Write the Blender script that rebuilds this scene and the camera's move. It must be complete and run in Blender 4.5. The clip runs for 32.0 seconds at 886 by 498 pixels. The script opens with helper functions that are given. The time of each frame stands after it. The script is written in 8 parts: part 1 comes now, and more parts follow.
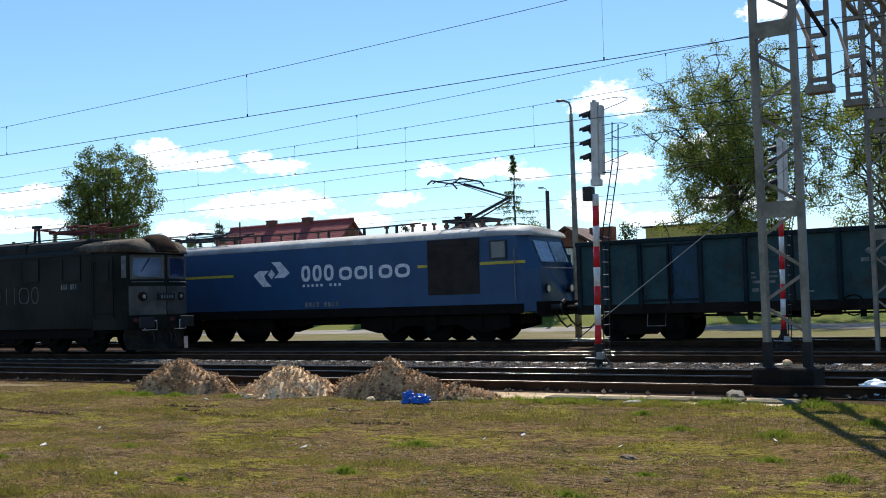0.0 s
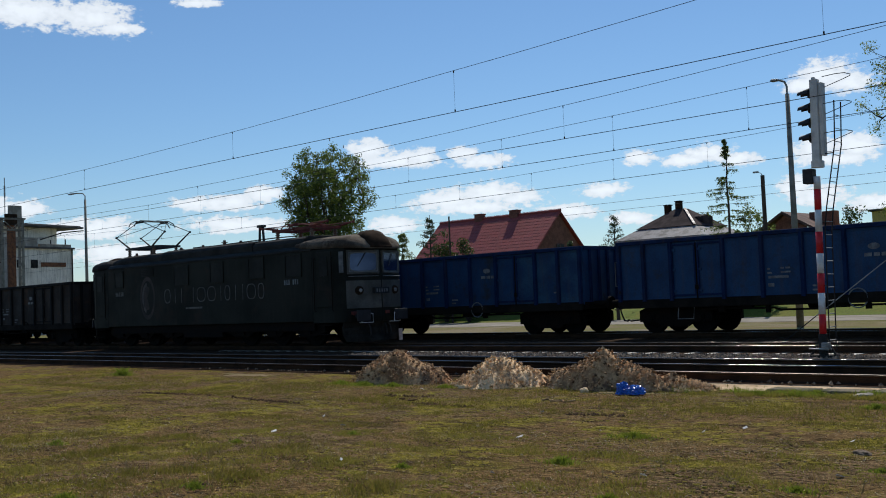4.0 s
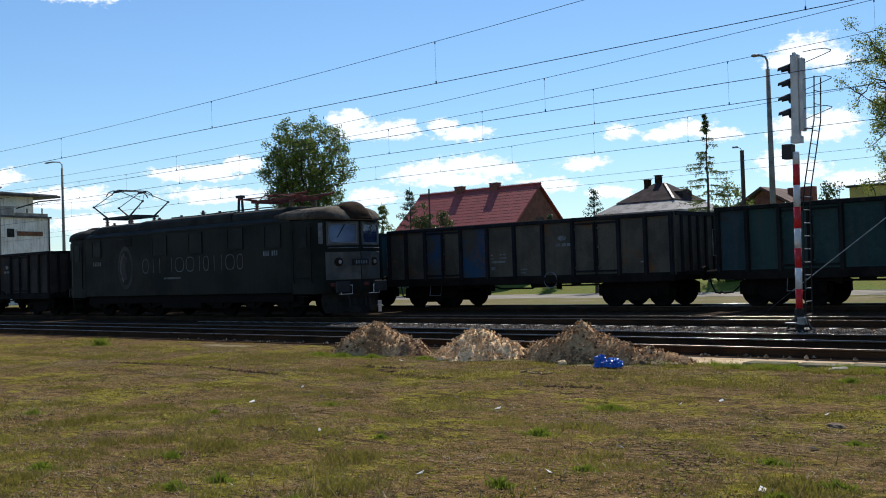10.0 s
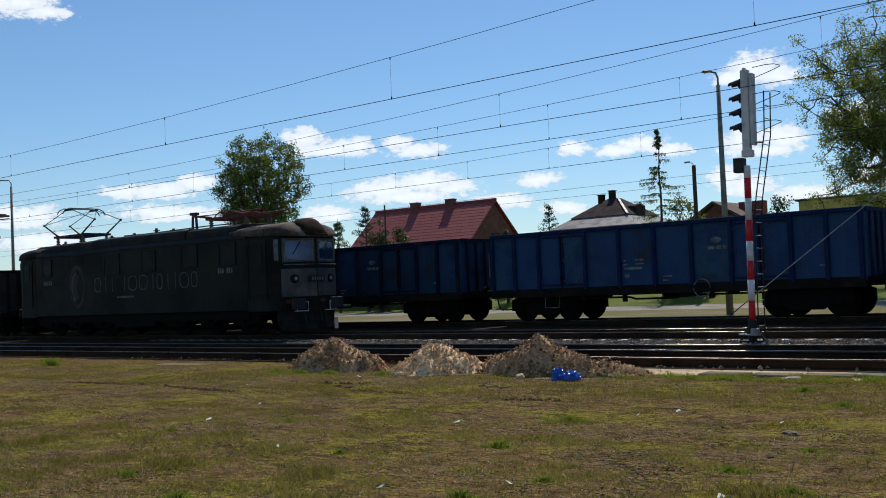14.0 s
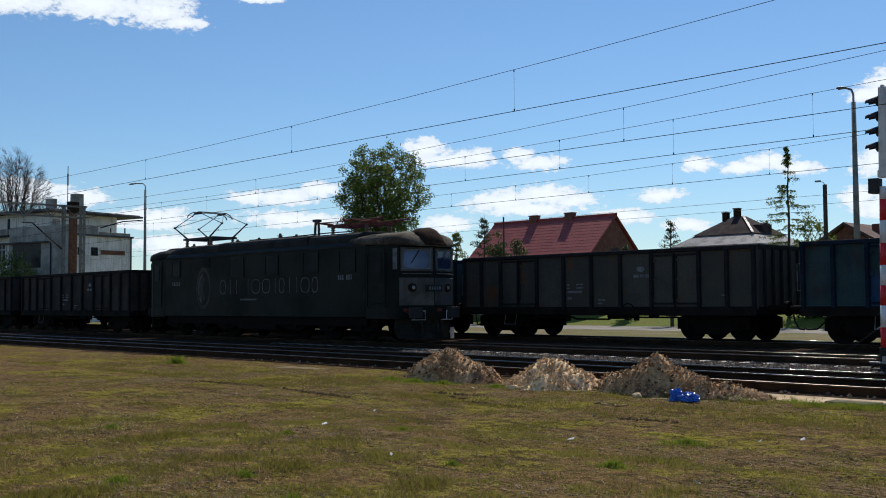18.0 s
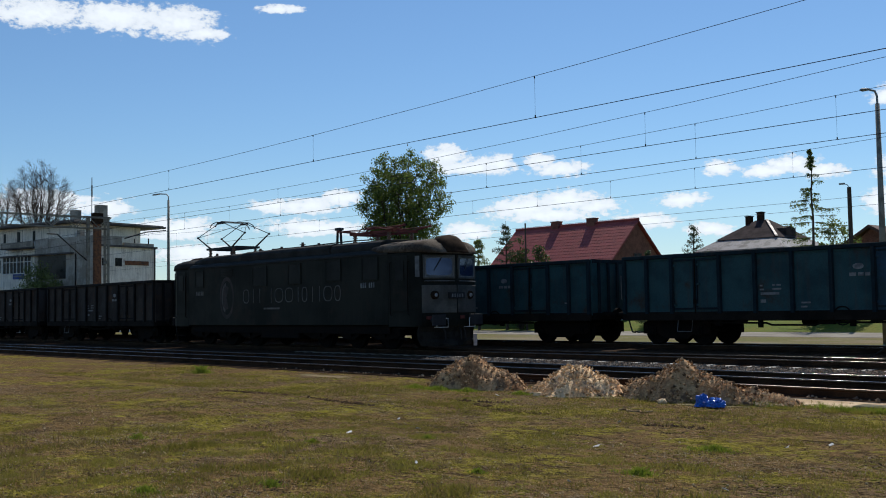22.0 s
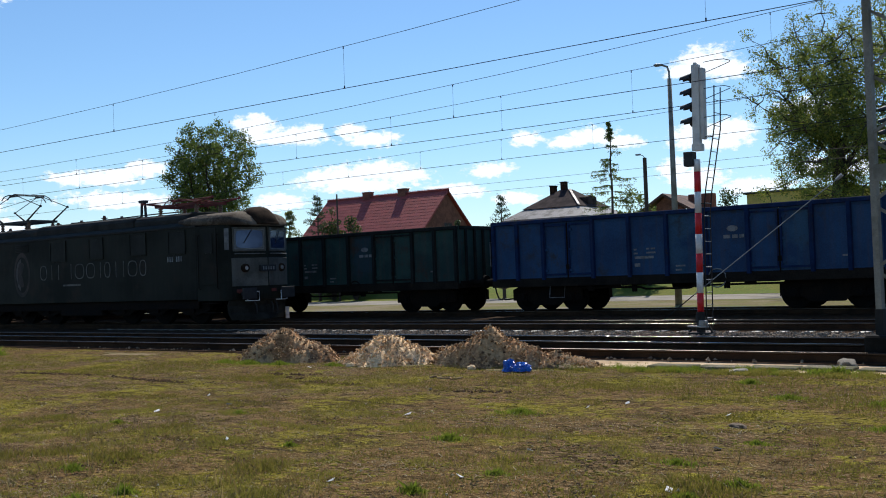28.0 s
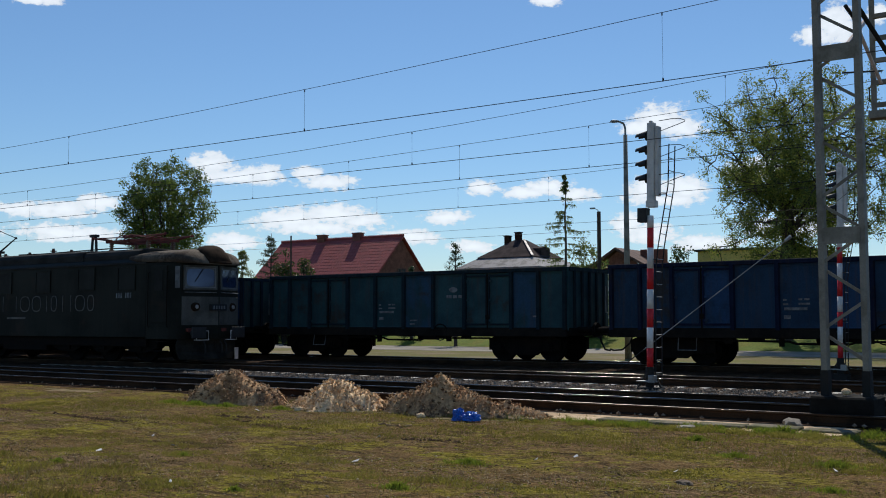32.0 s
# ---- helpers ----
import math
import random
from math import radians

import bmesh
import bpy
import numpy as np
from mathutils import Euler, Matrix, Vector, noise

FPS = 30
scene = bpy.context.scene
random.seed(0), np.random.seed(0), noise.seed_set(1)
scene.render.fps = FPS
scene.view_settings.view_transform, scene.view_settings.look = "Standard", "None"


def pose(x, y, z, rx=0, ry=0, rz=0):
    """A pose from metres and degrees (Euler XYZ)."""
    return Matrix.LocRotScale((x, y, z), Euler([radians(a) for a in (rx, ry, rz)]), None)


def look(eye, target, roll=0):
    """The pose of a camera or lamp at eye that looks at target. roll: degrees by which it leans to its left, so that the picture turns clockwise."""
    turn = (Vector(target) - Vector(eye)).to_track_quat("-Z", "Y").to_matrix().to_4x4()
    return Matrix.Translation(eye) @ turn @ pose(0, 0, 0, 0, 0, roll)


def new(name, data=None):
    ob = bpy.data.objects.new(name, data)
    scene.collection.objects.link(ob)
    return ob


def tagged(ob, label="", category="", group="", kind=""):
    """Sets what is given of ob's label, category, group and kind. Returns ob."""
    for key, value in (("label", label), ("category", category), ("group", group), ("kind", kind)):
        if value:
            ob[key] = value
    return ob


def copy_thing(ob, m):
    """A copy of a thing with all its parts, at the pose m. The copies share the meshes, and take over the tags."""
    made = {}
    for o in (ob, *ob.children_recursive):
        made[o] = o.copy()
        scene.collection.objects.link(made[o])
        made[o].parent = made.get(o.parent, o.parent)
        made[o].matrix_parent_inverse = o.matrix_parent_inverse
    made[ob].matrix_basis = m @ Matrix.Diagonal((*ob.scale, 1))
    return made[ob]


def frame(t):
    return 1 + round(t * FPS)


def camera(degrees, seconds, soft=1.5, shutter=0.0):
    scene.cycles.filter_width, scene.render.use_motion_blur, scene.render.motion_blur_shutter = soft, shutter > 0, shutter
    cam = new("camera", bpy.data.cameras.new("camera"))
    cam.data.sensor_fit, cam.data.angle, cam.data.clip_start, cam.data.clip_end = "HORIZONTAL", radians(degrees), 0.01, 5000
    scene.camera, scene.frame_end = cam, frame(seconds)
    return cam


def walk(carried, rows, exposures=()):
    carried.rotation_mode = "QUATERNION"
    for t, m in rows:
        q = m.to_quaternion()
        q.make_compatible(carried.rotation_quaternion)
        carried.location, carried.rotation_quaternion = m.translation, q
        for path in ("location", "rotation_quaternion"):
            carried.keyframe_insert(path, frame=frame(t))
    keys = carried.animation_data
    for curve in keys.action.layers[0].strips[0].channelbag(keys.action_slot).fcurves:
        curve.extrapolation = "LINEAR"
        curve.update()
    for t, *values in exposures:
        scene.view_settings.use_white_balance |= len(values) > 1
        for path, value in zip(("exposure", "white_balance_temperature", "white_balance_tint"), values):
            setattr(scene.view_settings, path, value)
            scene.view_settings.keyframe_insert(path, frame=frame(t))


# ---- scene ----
# World: x along the rails, y across them, z up; rail heads at z = 0, the camera stands on the meadow.
cam = camera(46.2, 32.0, soft=1.0)
PATH = [
    (0.0, pose(0.088, 0.009, 1.410, 92.92, 1.68, 31.88)),
    (0.5, pose(0.044, 0.007, 1.399, 93.19, 1.72, 39.15)),
    (1.0, pose(0.032, 0.019, 1.391, 93.39, 1.92, 41.48)),
    (1.5, pose(0.029, 0.010, 1.397, 93.51, 1.97, 41.47)),
    (2.0, pose(0.017, -0.000, 1.400, 93.32, 2.29, 44.96)),
    (2.5, pose(0.019, -0.007, 1.391, 93.04, 2.65, 47.97)),
    (3.0, pose(0.028, 0.013, 1.393, 92.81, 2.98, 46.94)),
    (3.5, pose(0.041, -0.010, 1.400, 92.51, 2.44, 44.69)),
    (5.5, pose(0.043, -0.011, 1.393, 93.53, 2.81, 41.69)),
    (6.0, pose(0.040, -0.007, 1.400, 93.65, 2.96, 42.03)),
    (6.5, pose(0.023, -0.014, 1.392, 93.72, 2.85, 42.57)),
    (7.0, pose(0.023, -0.019, 1.395, 93.93, 2.51, 42.56)),
    (7.5, pose(0.019, -0.024, 1.395, 93.86, 2.14, 42.60)),
    (8.0, pose(0.014, -0.022, 1.389, 92.22, 1.74, 42.22)),
    (8.5, pose(0.022, -0.006, 1.383, 91.22, 1.35, 41.73)),
    (9.0, pose(0.009, 0.019, 1.373, 90.08, 1.38, 40.98)),
    (9.5, pose(0.007, 0.016, 1.376, 90.00, 1.63, 41.41)),
    (10.0, pose(0.027, 0.005, 1.391, 91.31, 1.91, 42.19)),
    (10.5, pose(0.019, 0.027, 1.393, 92.73, 2.08, 41.67)),
    (11.0, pose(0.036, 0.011, 1.391, 93.57, 2.34, 40.18)),
    (11.5, pose(0.036, -0.000, 1.392, 94.24, 2.58, 39.25)),
    (12.0, pose(0.035, 0.005, 1.396, 94.49, 3.21, 38.91)),
    (12.5, pose(0.020, 0.002, 1.388, 94.17, 3.42, 39.48)),
    (13.0, pose(0.016, -0.010, 1.376, 93.70, 2.73, 39.94)),
    (13.5, pose(0.015, -0.016, 1.356, 92.77, 2.64, 39.89)),
    (15.5, pose(-0.027, -0.001, 1.369, 91.10, 0.74, 40.41)),
    (16.0, pose(-0.045, 0.001, 1.366, 92.27, -0.08, 41.85)),
    (16.5, pose(-0.048, -0.012, 1.376, 92.79, -0.59, 43.18)),
    (17.0, pose(-0.036, -0.013, 1.375, 93.00, -0.41, 44.81)),
    (17.5, pose(-0.028, 0.003, 1.367, 92.96, 0.08, 45.58)),
    (18.0, pose(-0.030, 0.010, 1.369, 92.94, 0.38, 46.16)),
    (18.5, pose(-0.028, 0.004, 1.372, 92.84, 0.81, 46.61)),
    (19.0, pose(-0.025, 0.002, 1.375, 92.69, 1.19, 47.31)),
    (19.5, pose(-0.034, 0.003, 1.369, 92.70, 1.31, 47.74)),
    (20.0, pose(-0.049, 0.014, 1.367, 92.75, 1.35, 48.02)),
    (20.5, pose(-0.040, 0.004, 1.367, 92.63, 1.53, 48.01)),
    (21.0, pose(-0.036, 0.003, 1.362, 92.69, 1.57, 47.91)),
    (21.5, pose(-0.049, 0.002, 1.372, 92.92, 1.13, 47.76)),
    (22.0, pose(-0.043, 0.004, 1.377, 93.34, 0.92, 47.39)),
    (22.5, pose(-0.033, -0.005, 1.375, 93.65, 0.96, 46.31)),
    (23.0, pose(-0.035, -0.000, 1.362, 93.35, 0.92, 45.35)),
    (23.5, pose(-0.037, 0.018, 1.342, 90.26, 1.33, 44.01)),
    (24.0, pose(-0.042, 0.072, 1.343, 88.32, 2.49, 40.30)),
    (24.5, pose(-0.004, 0.041, 1.348, 88.01, 2.61, 39.07)),
    (25.0, pose(0.037, 0.002, 1.337, 86.95, 2.48, 40.49)),
    (25.5, pose(0.036, 0.032, 1.343, 87.03, 2.80, 35.39)),
    (27.5, pose(-0.004, 0.003, 1.386, 90.92, 2.59, 34.41)),
    (28.0, pose(-0.004, 0.003, 1.388, 91.45, 2.12, 37.11)),
    (28.5, pose(-0.004, 0.001, 1.382, 91.97, 2.16, 38.14)),
    (29.0, pose(-0.016, -0.010, 1.384, 92.36, 2.31, 39.52)),
    (29.5, pose(-0.017, -0.026, 1.397, 92.91, 1.71, 40.81)),
    (30.0, pose(-0.014, -0.023, 1.394, 93.39, 0.76, 39.97)),
    (30.5, pose(-0.015, -0.025, 1.393, 93.69, 0.50, 37.92)),
    (31.0, pose(-0.020, -0.035, 1.398, 93.73, 0.16, 36.96)),
    (31.5, pose(-0.009, -0.033, 1.406, 93.75, 0.03, 35.76)),
    (32.0, pose(-0.010, -0.026, 1.402, 93.95, 0.11, 34.44)),
]
EXPOSURES = [(0.0, 0.4), (1.0, -0.12), (2.0, -0.15), (3.5, -0.25), (5.5, -0.4), (7.5, -0.4), (8.0, -0.25), (9.0, 0.2), (9.5, 0.2), (10.5, -0.15), (11.5, -0.4),
             (13.5, -0.3), (15.5, 0.0), (16.5, -0.22), (19.0, -0.18), (22.0, -0.22), (23.0, -0.32), (23.5, 0.05), (24.0, 0.62), (25.5, 0.82), (27.5, 0.15),
             (28.5, 0.05), (30.0, -0.25), (32.0, -0.3)]
walk(cam, PATH, EXPOSURES)

# ---- sky and sun ----
SUN_AZ, SUN_EL = 24.0, 50.0        # degrees left of +y, and above the horizon
# puffs of cloud: bearing left of +y, height, half width, half height, in degrees
HIGH_CLOUDS = [(47.1, 8.4, 1.1, 0.62), (45.6, 7.8, 2.3, 0.46), (44.1, 8.0, 0.8, 0.52), (41.9, 8.1, 0.9, 0.37), (40.7, 7.6, 1.5, 0.4), (32.3, 7.3, 0.8, 0.39),
               (28.5, 7.3, 1.3, 0.47), (29.9, 7.0, 1.2, 0.3), (68.8, 15.4, 2.4, 0.66), (64.7, 15.5, 2.7, 0.73), (61.4, 15.4, 1.9, 0.75), (60.3, 14.9, 1.3, 0.35),
               (56.1, 16.3, 1.1, 0.23), (22.5, 10.8, 1.4, 0.75), (21.3, 10.3, 1.2, 0.48), (23.7, 10.4, 1.1, 0.42), (23.2, 7.1, 1.2, 0.67), (21.2, 7.0, 1.2, 0.67),
               (13.4, 15.1, 1.0, 0.89), (14.4, 14.7, 0.9, 0.45), (28.6, 17.3, 0.8, 0.26), (11.3, 15.4, 0.5, 0.44), (17.5, 7.9, 1.7, 0.59)]
LOW_CLOUDS = [(40.5, 5.8, 1.9, 0.59), (38.9, 5.5, 1.3, 0.4), (42.8, 5.5, 2.0, 0.62), (41.4, 5.1, 3.6, 0.34), (52.9, 6.2, 1.1, 0.4), (54.8, 5.8, 1.9, 0.43),
              (56.6, 5.8, 1.3, 0.37), (27.1, 6.9, 1.3, 0.35), (34.2, 5.7, 1.3, 0.36), (36.2, 4.6, 1.6, 0.37), (32.8, 4.1, 1.3, 0.33), (45.8, 4.3, 1.4, 0.47),
              (54.2, 4.6, 2.8, 0.43), (68.5, 5.8, 3.3, 0.64), (62.0, 4.5, 2.4, 0.6), (65.5, 5.6, 1.4, 0.47), (60.8, 3.2, 2.4, 0.48), (22.2, 6.5, 2.1, 0.36),
              (24.3, 5.2, 0.9, 0.67), (23.1, 4.7, 1.4, 0.61), (15.8, 4.9, 2.5, 0.59), (20.2, 4.1, 1.7, 0.42)]


def node(nt, kind, *ins, op="", interp=""):
    """A shader node with its inputs, which are sockets or values."""
    n = nt.nodes.new(kind)
    if op:
        n.operation = op
    if interp:
        n.interpolation_type = interp
    for k, v in enumerate(ins):
        if v is None:
            continue
        if isinstance(v, bpy.types.NodeSocket):
            nt.links.new(v, n.inputs[k])
        else:
            n.inputs[k].default_value = v
    return n


def sky():
    world = bpy.data.worlds.new("sky")
    scene.world = world
    world.use_nodes = True
    nt = world.node_tree
    nt.nodes.clear()

    def add(kind, *ins, **kw):
        return node(nt, kind, *ins, **kw)

    def m(op, *ins):
        return add("ShaderNodeMath", *ins, op=op).outputs[0]

    tc = add("ShaderNodeTexCoord").outputs["Generated"]
    sep = add("ShaderNodeSeparateXYZ", tc)
    az = m("DEGREES", m("ARCTAN2", m("MULTIPLY", sep.outputs[0], -1.0), sep.outputs[1]))
    el = m("DEGREES", m("ARCSINE", sep.outputs[2]))
    flat = add("ShaderNodeCombineXYZ", az, el).outputs[0]
    coord = add("ShaderNodeVectorMath", flat, (1.0, 1.6, 1.0), op="MULTIPLY").outputs[0]
    warp = add("ShaderNodeTexNoise", coord, None, 0.55, 4.0, 0.55)
    fine = add("ShaderNodeTexNoise", coord, None, 1.9, 7.0, 0.62)
    wob = m("ADD", m("MULTIPLY", m("SUBTRACT", warp.outputs[0], 0.5), 0.9), m("MULTIPLY", m("SUBTRACT", fine.outputs[0], 0.5), 1.7))
    near = None
    for a, e, w, h in HIGH_CLOUDS + LOW_CLOUDS:
        w, h = w * 1.25, h * 1.3
        d = add("ShaderNodeVectorMath", flat, (1 / w, 1 / h, 0.0), (-a / w, -e / h, 0.0), op="MULTIPLY_ADD").outputs[0]
        d = add("ShaderNodeVectorMath", d, op="LENGTH").outputs["Value"]
        near = d if near is None else m("MINIMUM", near, d)
    dens = m("ADD", m("SUBTRACT", 1.0, m("MINIMUM", near, 3.0)), wob)
    mask = add("ShaderNodeMapRange", dens, -0.02, 0.42, 0.0, 1.0, interp="SMOOTHSTEP").outputs[0]
    mask = m("MULTIPLY", mask, 0.93)
    # thin haze of cloud low over the horizon
    low = add("ShaderNodeMapRange", el, 0.0, 9.0, 0.13, 0.0, interp="SMOOTHSTEP").outputs[0]
    blue = add("ShaderNodeTexSky")
    blue.sky_type, blue.sun_disc, blue.altitude = "NISHITA", False, 100.0
    blue.sun_elevation, blue.sun_rotation = radians(SUN_EL), radians(-SUN_AZ)
    blue.air_density, blue.dust_density, blue.ozone_density = 1.07, 0.06, 4.15
    deep = add("ShaderNodeMix")
    deep.data_type, deep.blend_type = "RGBA", "MULTIPLY"
    deep.inputs[0].default_value, deep.inputs[7].default_value = 1.0, (0.81, 0.965, 1.08, 1.0)
    nt.links.new(blue.outputs[0], deep.inputs[6])
    sky_bg = add("ShaderNodeBackground", deep.outputs[2], 0.108)
    shade = add("ShaderNodeMapRange", dens, 0.1, 0.9, 0.80, 1.0).outputs[0]
    cloud_bg = add("ShaderNodeBackground", (0.93, 1.0, 1.08, 1.0), m("MULTIPLY", shade, 1.2))
    cover = m("MAXIMUM", mask, low)
    mix = add("ShaderNodeMixShader", cover, sky_bg.outputs[0], cloud_bg.outputs[0])
    out = add("ShaderNodeOutputWorld", mix.outputs[0])


sky()
sun = new("sun", bpy.data.lights.new("sun", "SUN"))
sun.data.energy, sun.data.angle, sun.data.color = 4.7, radians(0.53), (1.0, 0.94, 0.84)
SUN_WAY = Vector((-math.sin(radians(SUN_AZ)) * math.cos(radians(SUN_EL)), math.cos(radians(SUN_AZ)) * math.cos(radians(SUN_EL)), math.sin(radians(SUN_EL))))
sun.matrix_basis = look(SUN_WAY * 60, (0, 0, 0))

# ---- materials ----
def surf(name, base, second=None, rough=0.7, metal=0.0, scale=1.5, cut=(0.42, 0.62), grain=30.0, grain_amt=0.25, bump=0.15,
         third=None, third_scale=0.8, third_cut=(0.58, 0.72), streak=0.0, alt=None, alt_share=0.0, stretch=(1, 1, 1), spec=0.35):
    """A procedural surface: base and second colour in patches, a third in larger stains, streaks, grain and relief.
    alt, alt_share: a share of the pieces has another paint."""
    mt = bpy.data.materials.new(name)
    mt.use_nodes = True
    nt = mt.node_tree
    nt.nodes.clear()

    def add(kind, *ins, **kw):
        return node(nt, kind, *ins, **kw)

    def mixc(fac, a, b, mode="MIX"):
        n = add("ShaderNodeMix")
        n.data_type, n.blend_type = "RGBA", mode
        for i, v in ((0, fac), (6, a), (7, b)):
            if isinstance(v, bpy.types.NodeSocket):
                nt.links.new(v, n.inputs[i])
            else:
                n.inputs[i].default_value = v
        return n.outputs[2]

    def step(v, lo, hi):
        return add("ShaderNodeMapRange", v, lo, hi, 0.0, 1.0, interp="SMOOTHSTEP").outputs[0]

    tc = add("ShaderNodeTexCoord").outputs["Object"]
    info = add("ShaderNodeObjectInfo")
    rnd = info.outputs["Random"]
    off = add("ShaderNodeMath", rnd, 71.0, op="MULTIPLY").outputs[0]
    vec = add("ShaderNodeVectorMath", tc, off, op="ADD").outputs[0]
    vec = add("ShaderNodeVectorMath", vec, stretch, op="MULTIPLY").outputs[0]
    c3 = lambda c: (*c, 1.0)
    col = c3(base)
    if alt is not None:
        pick = add("ShaderNodeMath", rnd, alt_share, op="LESS_THAN").outputs[0]
        col = mixc(pick, col, c3(alt))
    n1 = add("ShaderNodeTexNoise", vec, None, scale, 6.0, 0.62).outputs[0]
    if second is not None:
        col = mixc(step(n1, *cut), col, c3(second))
    if third is not None:
        n2 = add("ShaderNodeTexNoise", vec, None, third_scale, 8.0, 0.7).outputs[0]
        col = mixc(step(n2, *third_cut), col, c3(third))
    if streak:
        sv = add("ShaderNodeVectorMath", tc, (7.0, 7.0, 0.5), op="MULTIPLY").outputs[0]
        sv = add("ShaderNodeVectorMath", sv, off, op="ADD").outputs[0]
        n3 = add("ShaderNodeTexNoise", sv, None, 1.0, 5.0, 0.6).outputs[0]
        fac = add("ShaderNodeMath", step(n3, 0.45, 0.75), streak, op="MULTIPLY").outputs[0]
        col = mixc(fac, col, (0.055, 0.045, 0.038, 1.0))
    gr = add("ShaderNodeTexNoise", vec, None, grain, 4.0, 0.65).outputs[0]
    val = add("ShaderNodeMapRange", gr, 0.25, 0.75, 1.0 - grain_amt, 1.0 + grain_amt).outputs[0]
    col = mixc(1.0, col, add("ShaderNodeCombineColor", val, val, val).outputs[0], "MULTIPLY")
    bsdf = nt.nodes.new("ShaderNodeBsdfPrincipled")
    nt.links.new(col, bsdf.inputs["Base Color"])
    bsdf.inputs["Metallic"].default_value = metal
    bsdf.inputs["Specular IOR Level"].default_value = spec
    rr = add("ShaderNodeMapRange", n1, 0.3, 0.7, max(0.02, rough - 0.08), min(1.0, rough + 0.08)).outputs[0]
    nt.links.new(rr, bsdf.inputs["Roughness"])
    if bump:
        bp = add("ShaderNodeBump")
        bp.inputs["Strength"].default_value = bump
        bp.inputs["Distance"].default_value = 0.02
        nt.links.new(gr, bp.inputs["Height"])
        nt.links.new(bp.outputs[0], bsdf.inputs["Normal"])
    out = add("ShaderNodeOutputMaterial")
    nt.links.new(bsdf.outputs[0], out.inputs[0])
    return mt


def leaf_mat(name, a, b, trans=0.35, gloss=0.04):
    mt = bpy.data.materials.new(name)
    mt.use_nodes = True
    nt = mt.node_tree
    nt.nodes.clear()
    geo = nt.nodes.new("ShaderNodeNewGeometry")
    ramp = nt.nodes.new("ShaderNodeMix")
    ramp.data_type = "RGBA"
    nt.links.new(geo.outputs["Random Per Island"], ramp.inputs[0])
    ramp.inputs[6].default_value, ramp.inputs[7].default_value = (*a, 1), (*b, 1)
    dif, tra, gls, mx, mx2, out = (nt.nodes.new(k) for k in ("ShaderNodeBsdfDiffuse", "ShaderNodeBsdfTranslucent", "ShaderNodeBsdfGlossy", "ShaderNodeMixShader", "ShaderNodeMixShader", "ShaderNodeOutputMaterial"))
    nt.links.new(ramp.outputs[2], dif.inputs[0])
    nt.links.new(ramp.outputs[2], tra.inputs[0])
    gls.inputs["Roughness"].default_value = 0.45
    mx.inputs[0].default_value, mx2.inputs[0].default_value = trans, gloss
    nt.links.new(dif.outputs[0], mx.inputs[1])
    nt.links.new(tra.outputs[0], mx.inputs[2])
    nt.links.new(mx.outputs[0], mx2.inputs[1])
    nt.links.new(gls.outputs[0], mx2.inputs[2])
    nt.links.new(mx2.outputs[0], out.inputs[0])
    return mt


def pane_mat(name, tint=(0.75, 0.85, 0.9), rough=0.03):
    mt = bpy.data.materials.new(name)
    mt.use_nodes = True
    b = mt.node_tree.nodes["Principled BSDF"]
    b.inputs["Base Color"].default_value = (*tint, 1)
    b.inputs["Roughness"].default_value = rough
    b.inputs["Transmission Weight"].default_value = 0.85
    b.inputs["IOR"].default_value = 1.45
    return mt


